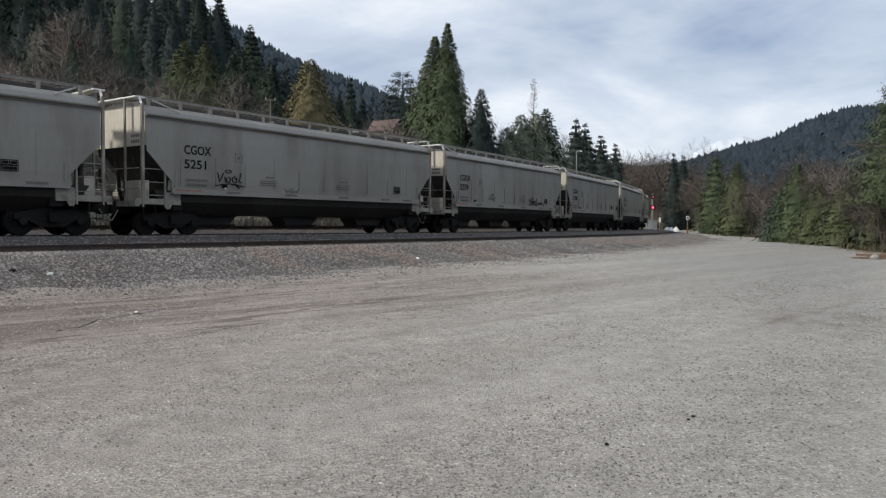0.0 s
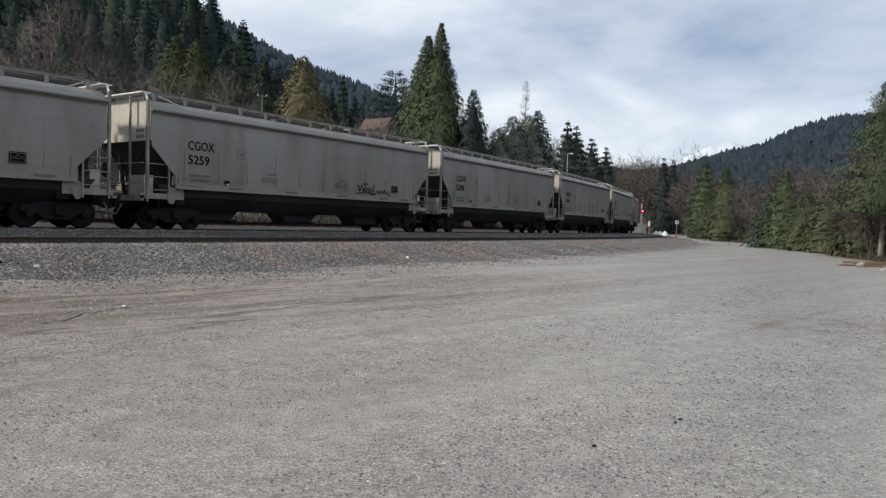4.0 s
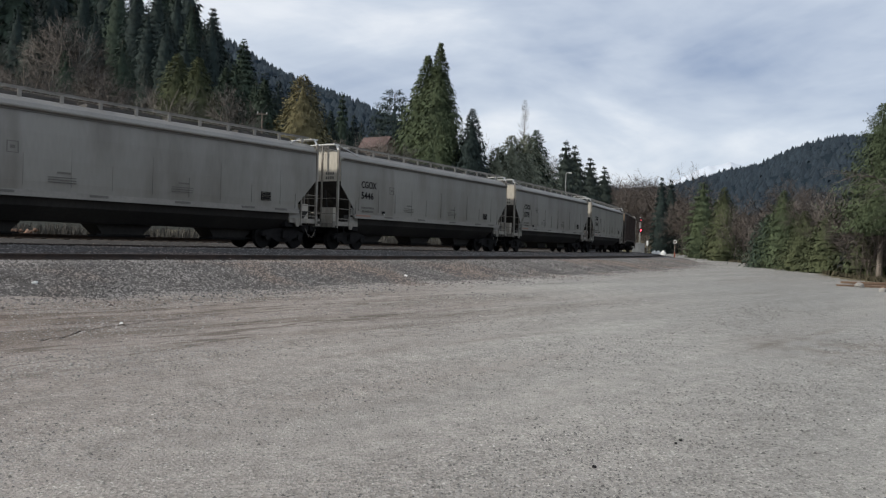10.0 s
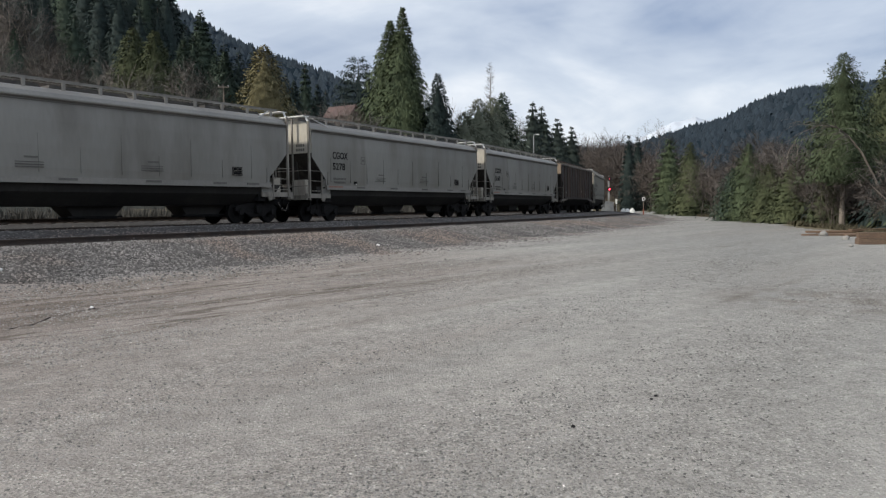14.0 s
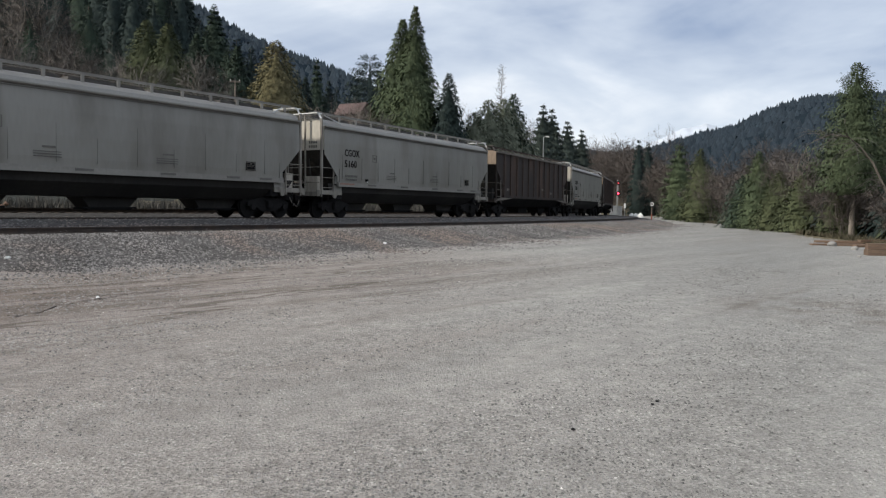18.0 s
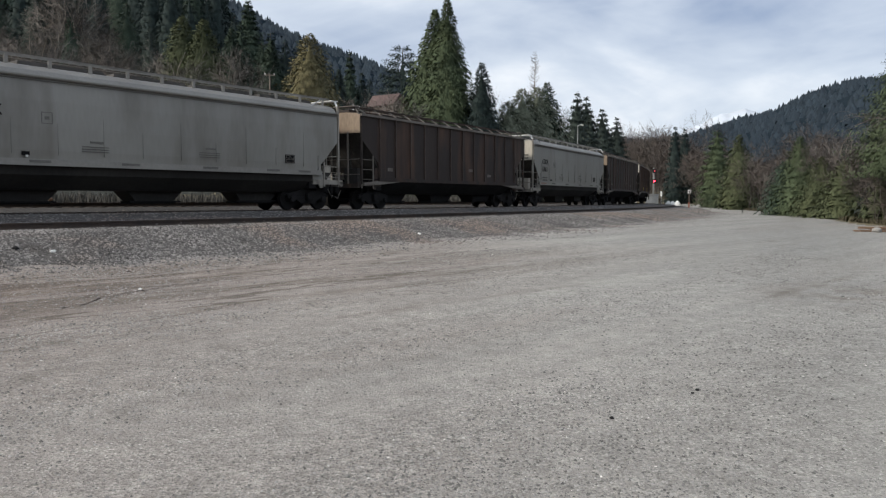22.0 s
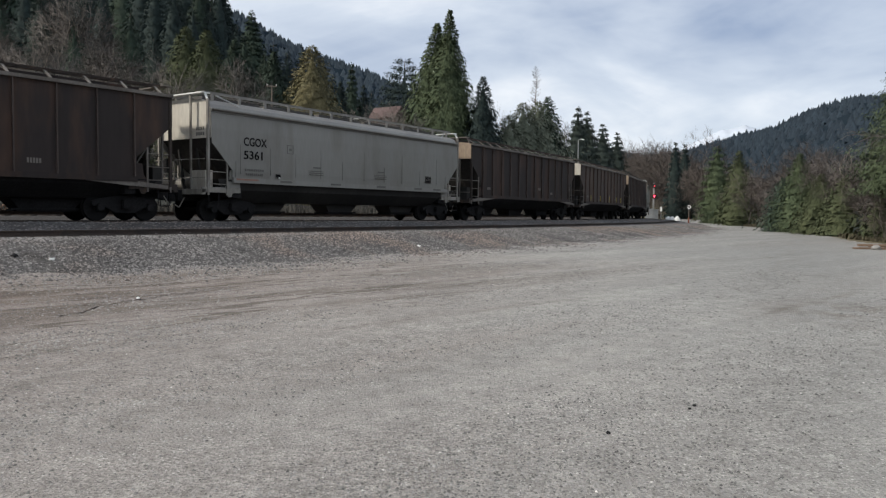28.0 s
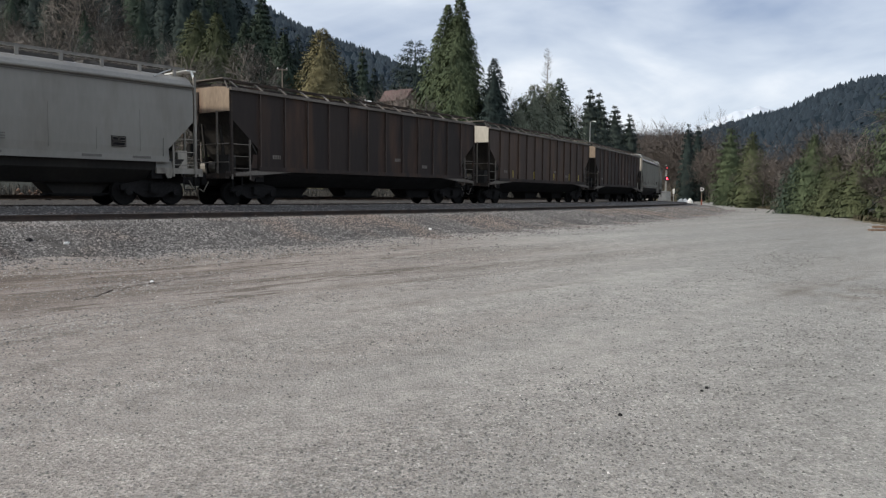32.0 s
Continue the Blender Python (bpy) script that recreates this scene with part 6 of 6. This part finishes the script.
        if float(side_of(x, y)[0]) > np.interp(d, (24, 44, 52, 77, 110), (25.5, 23.0, 21.0, 17.0, 12.8)) + 1.0:
            Q.append((x, y))
    Q = np.array(Q)
    hq = rg.uniform(0.055, 0.10, len(Q)) * Q[:, 1] + EYE - ground_z(Q[:, 0], Q[:, 1])
    scatter("bare_thicket", full, rowz(Q), np.stack([hq, hq], -1), rg.random(len(Q)) * 6.28, M_TWIG, "leafless brown trees rising out of the hedge", "shrubs")
    # dark evergreen understorey behind the hedge
    Q = P + np.array([3.0, 4.5])
    Q = Q[rg.random(len(Q)) < 0.5]
    hq = rg.uniform(2.5, 5.5, len(Q))
    dk = [conifer_arrays(320 + i, 1.0, 0.42, 560, 0.09, 0.0, 0.6, 0.3, 0.4, lumps=0.3) for i in range(3)]
    scatter("understorey", dk, rowz(Q), np.stack([hq, hq], -1), rg.random(len(Q)) * 6.28, M_FIRDARK, "dark evergreen understorey behind the bare shrubs", "shrubs")
    # green undergrowth
    bush = [conifer_arrays(300 + i, 1.0, 0.75, 560, 0.12, 0.0, 0.45, 0.2, 0.5, lumps=0.3) for i in range(3)]
    sel = P[rg.random(len(P)) < 0.22]
    h = rg.uniform(1.0, 3.2, len(sel))
    scatter("undergrowth", bush, rowz(sel + 0.6), np.stack([h * 0.8, h], -1), rg.random(len(sel)) * 6.28, M_OLIVE, "olive-green undergrowth among the bare shrubs", "shrubs")


build_bare()

# ---- things beside the line ----
def face_eye(x, y, z):
    """A pose whose -y side looks at the yard where the eye stands."""
    return pose(x, y, z, 0, 0, -math.degrees(math.atan2(x, y)))


def signal_mast():
    x, y = 0.2807 * 150, 150.0
    z = gz(x, y)
    t = thing("railway_signal", "silver two-headed signal mast showing red beside the tracks", "signal", at=face_eye(x, y, z))
    top = EYE + 0.0417 * 150 - z
    part("mast", Shape().tube((0, 0, -0.3), (0, 0, top), 0.11, 10), M_ALU, t)
    part("base_plinth", Shape().box(-0.45, 0.45, -0.45, 0.45, -0.3, 0.35), M_CONCRETE, t)
    for e, lit in ((0.0375, True), (0.0236, True)):
        zz = EYE + e * 150 - z
        hd = part("signal_head", Shape().disc((0.16, -0.22, zz), (0, 1, 0), 0.48, 0.06, 24), M_BLACK, t, "black round target")
        part("housing", Shape().box(-0.14, 0.46, -0.18, 0.25, zz - 0.28, zz + 0.28), M_BLACK, hd)
        part("hood", Shape().loft([[(0.16 + 0.17 * math.cos(a), yy, zz + 0.17 * math.sin(a)) for a in [math.pi * k / 8 for k in range(9)]] for yy in (-0.25, -0.6)], cap=False, closed=False), M_BLACK, hd)
        part("lens", Shape().disc((0.16, -0.27, zz), (0, 1, 0), 0.15 if e < 0.03 else 0.11, 0.03, 18), M_RED if e < 0.03 else M_REDDIM, hd, "glowing red lens")
    lad = Shape()
    for sx in (-0.18, 0.18):
        lad.tube((sx, 0.45, 0.2), (sx, 0.45, top - 0.6), 0.025, 5)
    for k in range(int((top - 1) / 0.35)):
        lad.tube((-0.18, 0.45, 0.4 + 0.35 * k), (0.18, 0.45, 0.4 + 0.35 * k), 0.015, 4)
    part("ladder", lad, M_ALU, t)
    part("number_plate", Shape().box(-0.05, 0.4, -0.16, -0.12, top * 0.62, top * 0.62 + 0.35), M_WHITE, t, "small white plate")


M_REDDIM = glow("dim_red_lens", (0.8, 0.05, 0.07), 2.0)
signal_mast()


def relay_hut():
    d = 158.0
    x, y = 0.279 * d, d
    t = thing("relay_hut", "grey metal equipment hut beside the signal", "hut", at=face_eye(x, y, gz(x, y)))
    part("body", Shape().box(-1.3, 1.3, -0.9, 0.9, -0.2, 2.3), M_ALU, t)
    part("roof", Shape().slab([(-1.45, 2.3), (1.45, 2.3), (1.45, 2.38), (0, 2.55), (-1.45, 2.38)], -1.05, 1.05), M_ALU, t)
    dr = part("door", Shape().box(0.1, 0.95, -0.94, -0.9, 0.0, 2.0), M_ALU, t)
    part("handle", Shape().box(0.2, 0.25, -0.99, -0.94, 0.95, 1.15), M_BLACK, dr)


relay_hut()


def white_post():
    d = 140.0
    x, y = 0.2912 * d, d
    z = gz(x, y)
    t = thing("marker_post", "short white marker post beside the road", "post", at=face_eye(x, y, z))
    part("post", Shape().tube((0, 0, -0.2), (0, 0, 2.3), 0.05, 8), M_ALU, t)
    part("plate", Shape().box(-0.18, 0.18, -0.07, -0.04, 1.6, 2.5), M_WHITE, t)


white_post()


def tarp_mound(u, d, w, h, seed):
    x, y = u * d, d
    t = thing("covered_pile", "pile under a white tarpaulin at the end of the road", "pile", "white covered piles", face_eye(x, y, gz(x, y)))
    rnd = random.Random(seed)
    rings = []
    for k in range(6):
        f = k / 5
        r = w * (1 - f ** 1.7)
        rings.append([(r * math.cos(a) * (1 + rnd.uniform(-.08, .08)) + 0.1 * f, 0.8 * r * math.sin(a), h * f + (rnd.uniform(-.05, .05) if 0 < k < 5 else 0) - (0.2 if k == 0 else 0))
                      for a in [2 * math.pi * i / 12 for i in range(12)]])
    part("tarpaulin", Shape().loft(rings), M_WHITE, t)
    part("rope", Shape().tube((-w * 0.8, -0.5 * w, 0.25), (w * 0.8, -0.5 * w, 0.3), 0.02, 5), M_POLE, t)


tarp_mound(0.3005, 130.0, 0.6, 0.75, 1)
tarp_mound(0.3060, 131.0, 0.7, 0.85, 3)
tarp_mound(0.3125, 128.0, 0.65, 1.0, 2)


def derail_sign():
    d = 92.0
    x, y = 0.3285 * d, d
    z = float(min(gz(x, y), ballast_z(*side_of(x, y)[::-1])))
    t = thing("track_sign", "dark board with a white letter D on a rusty red post", "sign", at=face_eye(x, y, z))
    zc = EYE + 0.0098 * d - z
    part("post", Shape().box(-0.04, 0.04, -0.03, 0.03, -0.3, zc), M_POLE, t)
    part("post_foot", Shape().box(-0.09, 0.09, -0.06, 0.06, -0.2, 0.75), M_SIGNRED, t, "rust-red lower post")
    bd = part("board", Shape().slab([(-0.2, zc - 0.3), (0.2, zc - 0.3), (0.24, zc - 0.25), (0.24, zc + 0.25), (0.2, zc + 0.3), (-0.2, zc + 0.3), (-0.24, zc + 0.25), (-0.24, zc - 0.25)], -0.07, -0.03), M_BLACK, t, "dark board")
    cu = bpy.data.curves.new("letter", "FONT")
    cu.body, cu.size, cu.extrude, cu.offset = "D", 0.58, 0.004, 0.012
    tmp = new("letter_source", cu)
    bpy.context.view_layer.update()
    me = bpy.data.meshes.new_from_object(tmp.evaluated_get(bpy.context.evaluated_depsgraph_get()))
    bpy.data.objects.remove(tmp)
    me.materials.clear()
    me.materials.append(M_WHITE)
    ob = new("letter", me)
    ob.parent = bd
    ob.matrix_basis = pose(-0.18, -0.078, zc - 0.21, 90, 0, 0)


M_SIGNRED = surf("rust_red_paint", (0.26, 0.09, 0.06), (0.19, 0.075, 0.055), 3, 0.8, fine=20)
derail_sign()


def street_lamp():
    d = 100.0
    x, y = 0.1785 * d, d
    z = gz(x, y)
    t = thing("street_lamp", "tall grey street lamp behind the train", "lamp", at=face_eye(x, y, z))
    top = EYE + 0.0976 * d - z
    part("pole", Shape().tube((0, 0, -0.3), (0, 0, top - 0.15), 0.08, 8, 0.05), M_ALU, t)
    arm = Shape()
    pts = [(0, 0, top - 0.15), (0.06, 0, top + 0.03), (0.2, 0, top + 0.1), (0.42, 0, top + 0.08)]
    for a, b in zip(pts, pts[1:]):
        arm.tube(a, b, 0.04, 6)
    part("arm", arm, M_ALU, t)
    part("lamp_head", Shape().loft([[(0.3, -0.1, top + 0.06), (0.3, 0.1, top + 0.06), (0.3, 0.1, top + 0.16), (0.3, -0.1, top + 0.16)],
                                    [(0.75, -0.14, top - 0.02), (0.75, 0.14, top - 0.02), (0.75, 0.14, top + 0.12), (0.75, -0.14, top + 0.12)]]), M_WHITE, t)


street_lamp()


def utility_pole():
    d = 72.0
    x, y = -0.2308 * d, d
    z = gz(x, y)
    t = thing("utility_pole", "grey wooden utility pole with one crossarm behind the train", "pole", at=face_eye(x, y, z))
    top = EYE + 0.1652 * d - z
    part("pole", Shape().tube((0, 0, -0.3), (0, 0, top + 0.05), 0.09, 8, 0.06), M_POLE, t)
    part("crossarm", Shape().box(-0.5, 0.5, -0.14, -0.08, top - 0.12, top), M_POLE, t)
    for xx in (-0.42, 0.42):
        part("insulator", Shape().tube((xx, -0.11, top), (xx, -0.11, top + 0.14), 0.04, 8, 0.03), M_WHITE, t)


utility_pole()


def yard_lamp(u, e, d, label):
    x, y = u * d, d
    z = gz(x, y)
    t = thing("floodlight_pole", label, "lamp", at=face_eye(x, y, z))
    top = EYE + e * d - z
    part("pole", Shape().tube((0, 0, -0.3), (0, 0, top + 0.12), 0.05, 8), M_ALU, t)
    part("hood", Shape().loft([[(r * math.cos(a) + 0.3, 0.6 * r * math.sin(a), zz) for a in [2 * math.pi * i / 12 for i in range(12)]] for r, zz in ((0.26, top - 0.08), (0.22, top - 0.01), (0.08, top + 0.04))]), M_WHITE, t, "white lamp hood")
    part("bracket", Shape().box(0, 0.3, -0.03, 0.03, top - 0.02, top + 0.03), M_ALU, t)


yard_lamp(-0.1205, 0.1239, 62.0, "white floodlight on a thin pole behind the train")


def house():
    d = 112.0
    x, y = -0.056 * d, d
    z = gz(x, y)
    t = thing("house", "brown timber house with a red-brown gabled roof among bare trees", "house", at=pose(x, y, z, 0, 0, 58))
    top = EYE + 0.138 * d - z
    ev = top - 1.5
    part("wall", Shape().box(-2.2, 2.2, 0, 4.2, -2.5, ev), M_HOUSEWALL, t)
    rf = Shape().loft([[(-2.5, yy, ev - 0.2), (-1.0, yy, top), (2.6, yy, ev - 0.5), (2.6, yy, ev - 0.36), (-1.0, yy, top + 0.14), (-2.5, yy, ev - 0.06)] for yy in (-0.4, 4.6)])
    part("roof", rf, M_HOUSERED, t)
    part("gable", Shape().slab([(-2.2, ev), (2.2, ev), (-1.0, top - 0.1)], 0.0, 0.12), M_HOUSERED, t)
    part("chimney", Shape().box(0.9, 1.4, 2.6, 3.1, ev, top + 0.1), M_HOUSEWALL, t)


house()


# ---- lumber and timbers at the edge of the yard ----
def beam(name, x, y, z, ln, w, h, turn, mat, label, cat, group=""):
    rnd = random.Random(int(x * 100))
    c = 0.012
    sec = [(-w / 2 + c, 0), (w / 2 - c, 0), (w / 2, c), (w / 2, h - c), (w / 2 - c, h), (-w / 2 + c, h), (-w / 2, h - c), (-w / 2, c)]
    rings = []
    for k in range(5):
        xx = -ln / 2 + ln * k / 4
        dy = rnd.uniform(-0.012, 0.012)
        rings.append([(xx, a + dy, b) for a, b in sec])
    ob = part(name, Shape().loft(rings), mat)
    ob.matrix_basis = pose(x, y, z, 0, 0, turn)
    return tagged(ob, label, cat, group)


def lumber():
    for x, y, dz, ln, turn in ((22.6, 35.2, 0.0, 6.0, -8), (23.0, 35.7, 0.0, 6.4, 3), (24.2, 36.6, 0.10, 7.0, -12), (22.9, 34.6, 0.0, 3.6, 6), (24.6, 37.5, 0.0, 6.0, -5), (25.0, 36.0, 0.2, 5.5, 2)):
        beam("plank", x, y, gz(x, y) + dz, ln, 0.28, 0.11, turn, M_LUMBER, "weathered brown plank lying at the edge of the yard", "plank", "planks on the ground")
    for x, y, dz, ln, turn in ((18.75, 27.5, 0.0, 2.5, -14), (18.85, 27.78, 0.0, 2.5, -14), (18.8, 27.62, 0.235, 2.5, -13.0), (21.4, 31.4, 0.0, 2.5, 4)):
        beam("timber", x, y, gz(x, y) + dz, ln, 0.24, 0.23, turn, M_OLDTIE, "heavy brown railway timber with a pale sawn end", "timber", "stacked timbers")
    for x, y, s in ((20.35, 35.0, 0.22), (19.4, 31.6, 0.16), (19.0, 29.8, 0.13), (16.4, 26.4, 0.08)):
        rock(x, y, gz(x, y), s, M_CONCRETE, "broken pale concrete lump beside the lumber", "rubble", "concrete lumps")


def rock(x, y, z, s, mat, label, cat, group=""):
    rg = np.random.default_rng(int(abs(x) * 1000))
    bm = bmesh.new()
    bmesh.ops.create_icosphere(bm, subdivisions=2, radius=s)
    for v in bm.verts:
        n = noise.noise(v.co * (1.2 / s) + Vector((x, y, 0)))
        v.co = v.co * (1 + 0.45 * n)
        v.co.z *= 0.7
    me = bpy.data.meshes.new("rock")
    bm.to_mesh(me)
    bm.free()
    me.materials.append(mat)
    ob = new("rock", me)
    ob.matrix_basis = pose(x, y, z + s * 0.35, 0, 0, float(rg.uniform(0, 360)))
    return tagged(ob, label, cat, group)


M_OLDTIE = surf("old_brown_timber", (0.17, 0.115, 0.08), (0.12, 0.085, 0.062), 1.5, 0.9, fine=22, finev=0.35, stretch=(0.6, 6, 6), rnd=0.2)
lumber()


def on_bed(u, d):
    x, y = u * d, d
    dr, s = side_of(x, y)
    return x, y, float(ballast_z(s, dr)) if dr < foot_of(s) else gz(x, y)


rock(*on_bed(-0.5274, 17.21), 0.065, M_WHITE, "white stone lying on the ballast shoulder", "stone")
rock(*on_bed(-0.5775, 17.05), 0.075, M_UNDER, "dark stone lying on the ballast shoulder", "stone")
rock(*on_bed(-0.0332, 27.62), 0.07, M_WHITE, "pale stone at the foot of the ballast", "stone")
rock(*on_bed(0.3424, 6.13), 0.016, M_UNDER, "small dark stone on the gravel", "stone", "dark stones on the yard")
rock(*on_bed(0.2265, 5.35), 0.017, M_UNDER, "small dark stone on the gravel", "stone", "dark stones on the yard")
rock(*on_bed(0.3363, 6.04), 0.014, M_UNDER, "small dark stone on the gravel", "stone", "dark stones on the yard")
rock(*on_bed(-0.4116, 12.30), 0.03, M_WHITE, "small white stone on the dirt", "stone")


# ---- a thin damp rut winding through the dirt, and rusty rubble behind the siding ----
def rut():
    rg = np.random.default_rng(17)
    path = ((-0.5950, 10.4), (-0.5620, 10.7), (-0.5055, 11.9), (-0.4760, 12.4), (-0.4525, 12.75), (-0.4326, 13.25), (-0.4015, 13.5), (-0.3810, 14.2), (-0.3423, 14.6))
    us, ds = [p[0] for p in path], [p[1] for p in path]
    n = 70
    f = np.linspace(0, len(path) - 1, n)
    d = np.interp(f, range(len(path)), ds) * 0.985 + 0.07 * np.sin(f * 9.0) + 0.03 * rg.standard_normal(n)
    x = (np.interp(f, range(len(path)), us) + 0.066) * d
    w = (0.04 + 0.15 * rg.random(n)) * np.clip(np.minimum(f + 0.2, len(path) - 0.8 - f), 0.2, 1)
    V, F = [], []
    for i in range(n):
        for k in (-1, 0, 1):
            yy = d[i] + k * w[i]
            V.append((x[i], yy, gz(x[i], yy) + (0.004 if k else 0.009)))
    for i in range(n - 1):
        for k in (0, 1):
            a = 3 * i + k
            F += [(a, a + 3, a + 4), (a, a + 4, a + 1)]
    tagged(cloudmesh("ground_rut", np.array(V), np.array(F), M_DAMP), "thin dark damp rut winding through the gravel", "rut", kind="structure")
    m = 60
    k = np.linspace(20, 60, 400)
    dd = k[np.argmin([abs(float(side_of(-0.557 * q, q)[0]) + 8.3) for q in k])]
    px_, py_ = -0.557 * dd + 0.55 * rg.standard_normal(m), dd + 0.4 * rg.standard_normal(m)
    z = np.array([float(gz(a, b)) for a, b in zip(px_, py_)]) + 0.35 * rg.random(m)
    stones("rusty_rubble", np.stack([px_, py_, z], -1), 0.07 + 0.10 * rg.random(m), M_RUSTY, "rusty orange-brown rubble heaped behind the siding", rg)


M_DAMP = surf("damp_dirt", (0.115, 0.095, 0.083), (0.16, 0.136, 0.12), 3, 0.9, fine=30, finev=0.3)
M_RUSTY = surf("rusty_rubble", (0.21, 0.13, 0.09), (0.15, 0.095, 0.07), 2, 0.9, fine=20, island=0.5)
rut()
# ---- dry grass behind the tracks, dead leaves and litter ----
def build_grass():
    rg = np.random.default_rng(77)
    n = 26000
    s = rg.uniform(-32, 75, n)
    dr = -8.2 - 9.0 * rg.random(n) ** 1.5
    r, h = RADIUS + dr, H0 - s / RADIUS
    x, y = ARC[0] + r * np.cos(h), ARC[1] - r * np.sin(h)
    z = ground_z(x, y)
    hgt = rg.uniform(0.25, 0.8, n)
    a = rg.uniform(0, 6.283, n)
    w = rg.uniform(0.02, 0.05, n)
    lean = rg.normal(0, 0.22, (n, 2))
    P = np.stack([x, y, z], -1)
    V = np.stack([P - np.stack([np.cos(a) * w, np.sin(a) * w, 0 * w], -1), P + np.stack([np.cos(a) * w, np.sin(a) * w, 0 * w], -1),
                  P + np.stack([lean[:, 0] * hgt, lean[:, 1] * hgt, hgt], -1)], 1)
    F = np.arange(3 * n).reshape(-1, 3)
    tagged(cloudmesh("dry_grass", V.reshape(-1, 3), F, M_GRASS), "tall dry yellow grass behind the siding", "grass", kind="stuff")
    # weeds along the edge of the yard
    n = 9000
    d = rg.uniform(26, 100, n)
    e = np.interp(d, (0, 24, 44, 52, 77, 110), (26, 25.5, 23.0, 21.0, 17.0, 12.8)) + rg.exponential(0.8, n) - 0.4
    s0 = np.sqrt(np.maximum(d ** 2 - (26 - e) ** 2, 1))
    r, h = RADIUS + e, H0 - (s0 - 21.0) / RADIUS
    x, y = ARC[0] + r * np.cos(h), ARC[1] - r * np.sin(h)
    P = np.stack([x, y, ground_z(x, y)], -1)
    a, w, hgt = rg.uniform(0, 6.283, n), rg.uniform(0.02, 0.06, n), rg.uniform(0.08, 0.4, n)
    lean = rg.normal(0, 0.4, (n, 2))
    V = np.stack([P - np.stack([np.cos(a) * w, np.sin(a) * w, 0 * w], -1), P + np.stack([np.cos(a) * w, np.sin(a) * w, 0 * w], -1),
                  P + np.stack([lean[:, 0] * hgt, lean[:, 1] * hgt, hgt], -1)], 1)
    tagged(cloudmesh("edge_weeds", V.reshape(-1, 3), np.arange(3 * n).reshape(-1, 3), M_WEED), "low dry weeds along the edge of the yard", "weeds", kind="stuff")


M_WEED = surf("dry_weeds", (0.10, 0.088, 0.056), (0.066, 0.06, 0.038), 0.3, 0.95, fine=6, island=0.4, bump=0)
build_grass()


# ---- a snowy mountain far off ----
def snow_mountain():
    rg = np.random.default_rng(9)
    D = 3600.0
    us = np.linspace(0.30, 0.60, 80)
    top = EYE + np.interp(us, (0.30, 0.3195, 0.3461, 0.3727, 0.3992, 0.422, 0.4675, 0.55, 0.60), (0.075, 0.089, 0.1025, 0.1135, 0.119, 0.114, 0.105, 0.09, 0.08)) * D
    top = top + 3 * np.sin(us * 160) + 2 * np.sin(us * 410 + 1)
    V, F = [], []
    rows = 9
    for j in range(rows):
        f = j / (rows - 1)
        for i, u in enumerate(us):
            d = D - 900 * f
            V.append((u * D - 60 * f, d, top[i] * (1 - f ** 0.8) + 4 * rg.standard_normal() * (0 < j < rows - 1)))
    n = len(us)
    for j in range(rows - 1):
        for i in range(n - 1):
            a = j * n + i
            F += [(a, a + n, a + n + 1), (a, a + n + 1, a + 1)]
    ob = cloudmesh("backdrop", np.array(V), np.array(F), M_SNOW)
    tagged(ob, "distant snow-covered mountain under the clouds", "mountain", kind="structure")


snow_mountain()


def motions():
    """The train rolls towards the eye and past it; its wheels turn."""
    times = [i * 0.5 for i in range(65)]
    for c, num, scr, pos in TRAIN:
        walk(c, [(t, car_pose(pos - moved(t))) for t in times])
    spin = [i * 4 / 30 for i in range(241)]
    turns = [math.degrees(moved(t) / 0.46) for t in spin]
    for c, num, scr, pos in TRAIN:
        for o in c.children_recursive:
            if o.name.startswith("wheelset"):
                x, y, z = o.location
                walk(o, [(t, pose(x, y, z, 0, -a, 0)) for t, a in zip(spin, turns)])


motions()
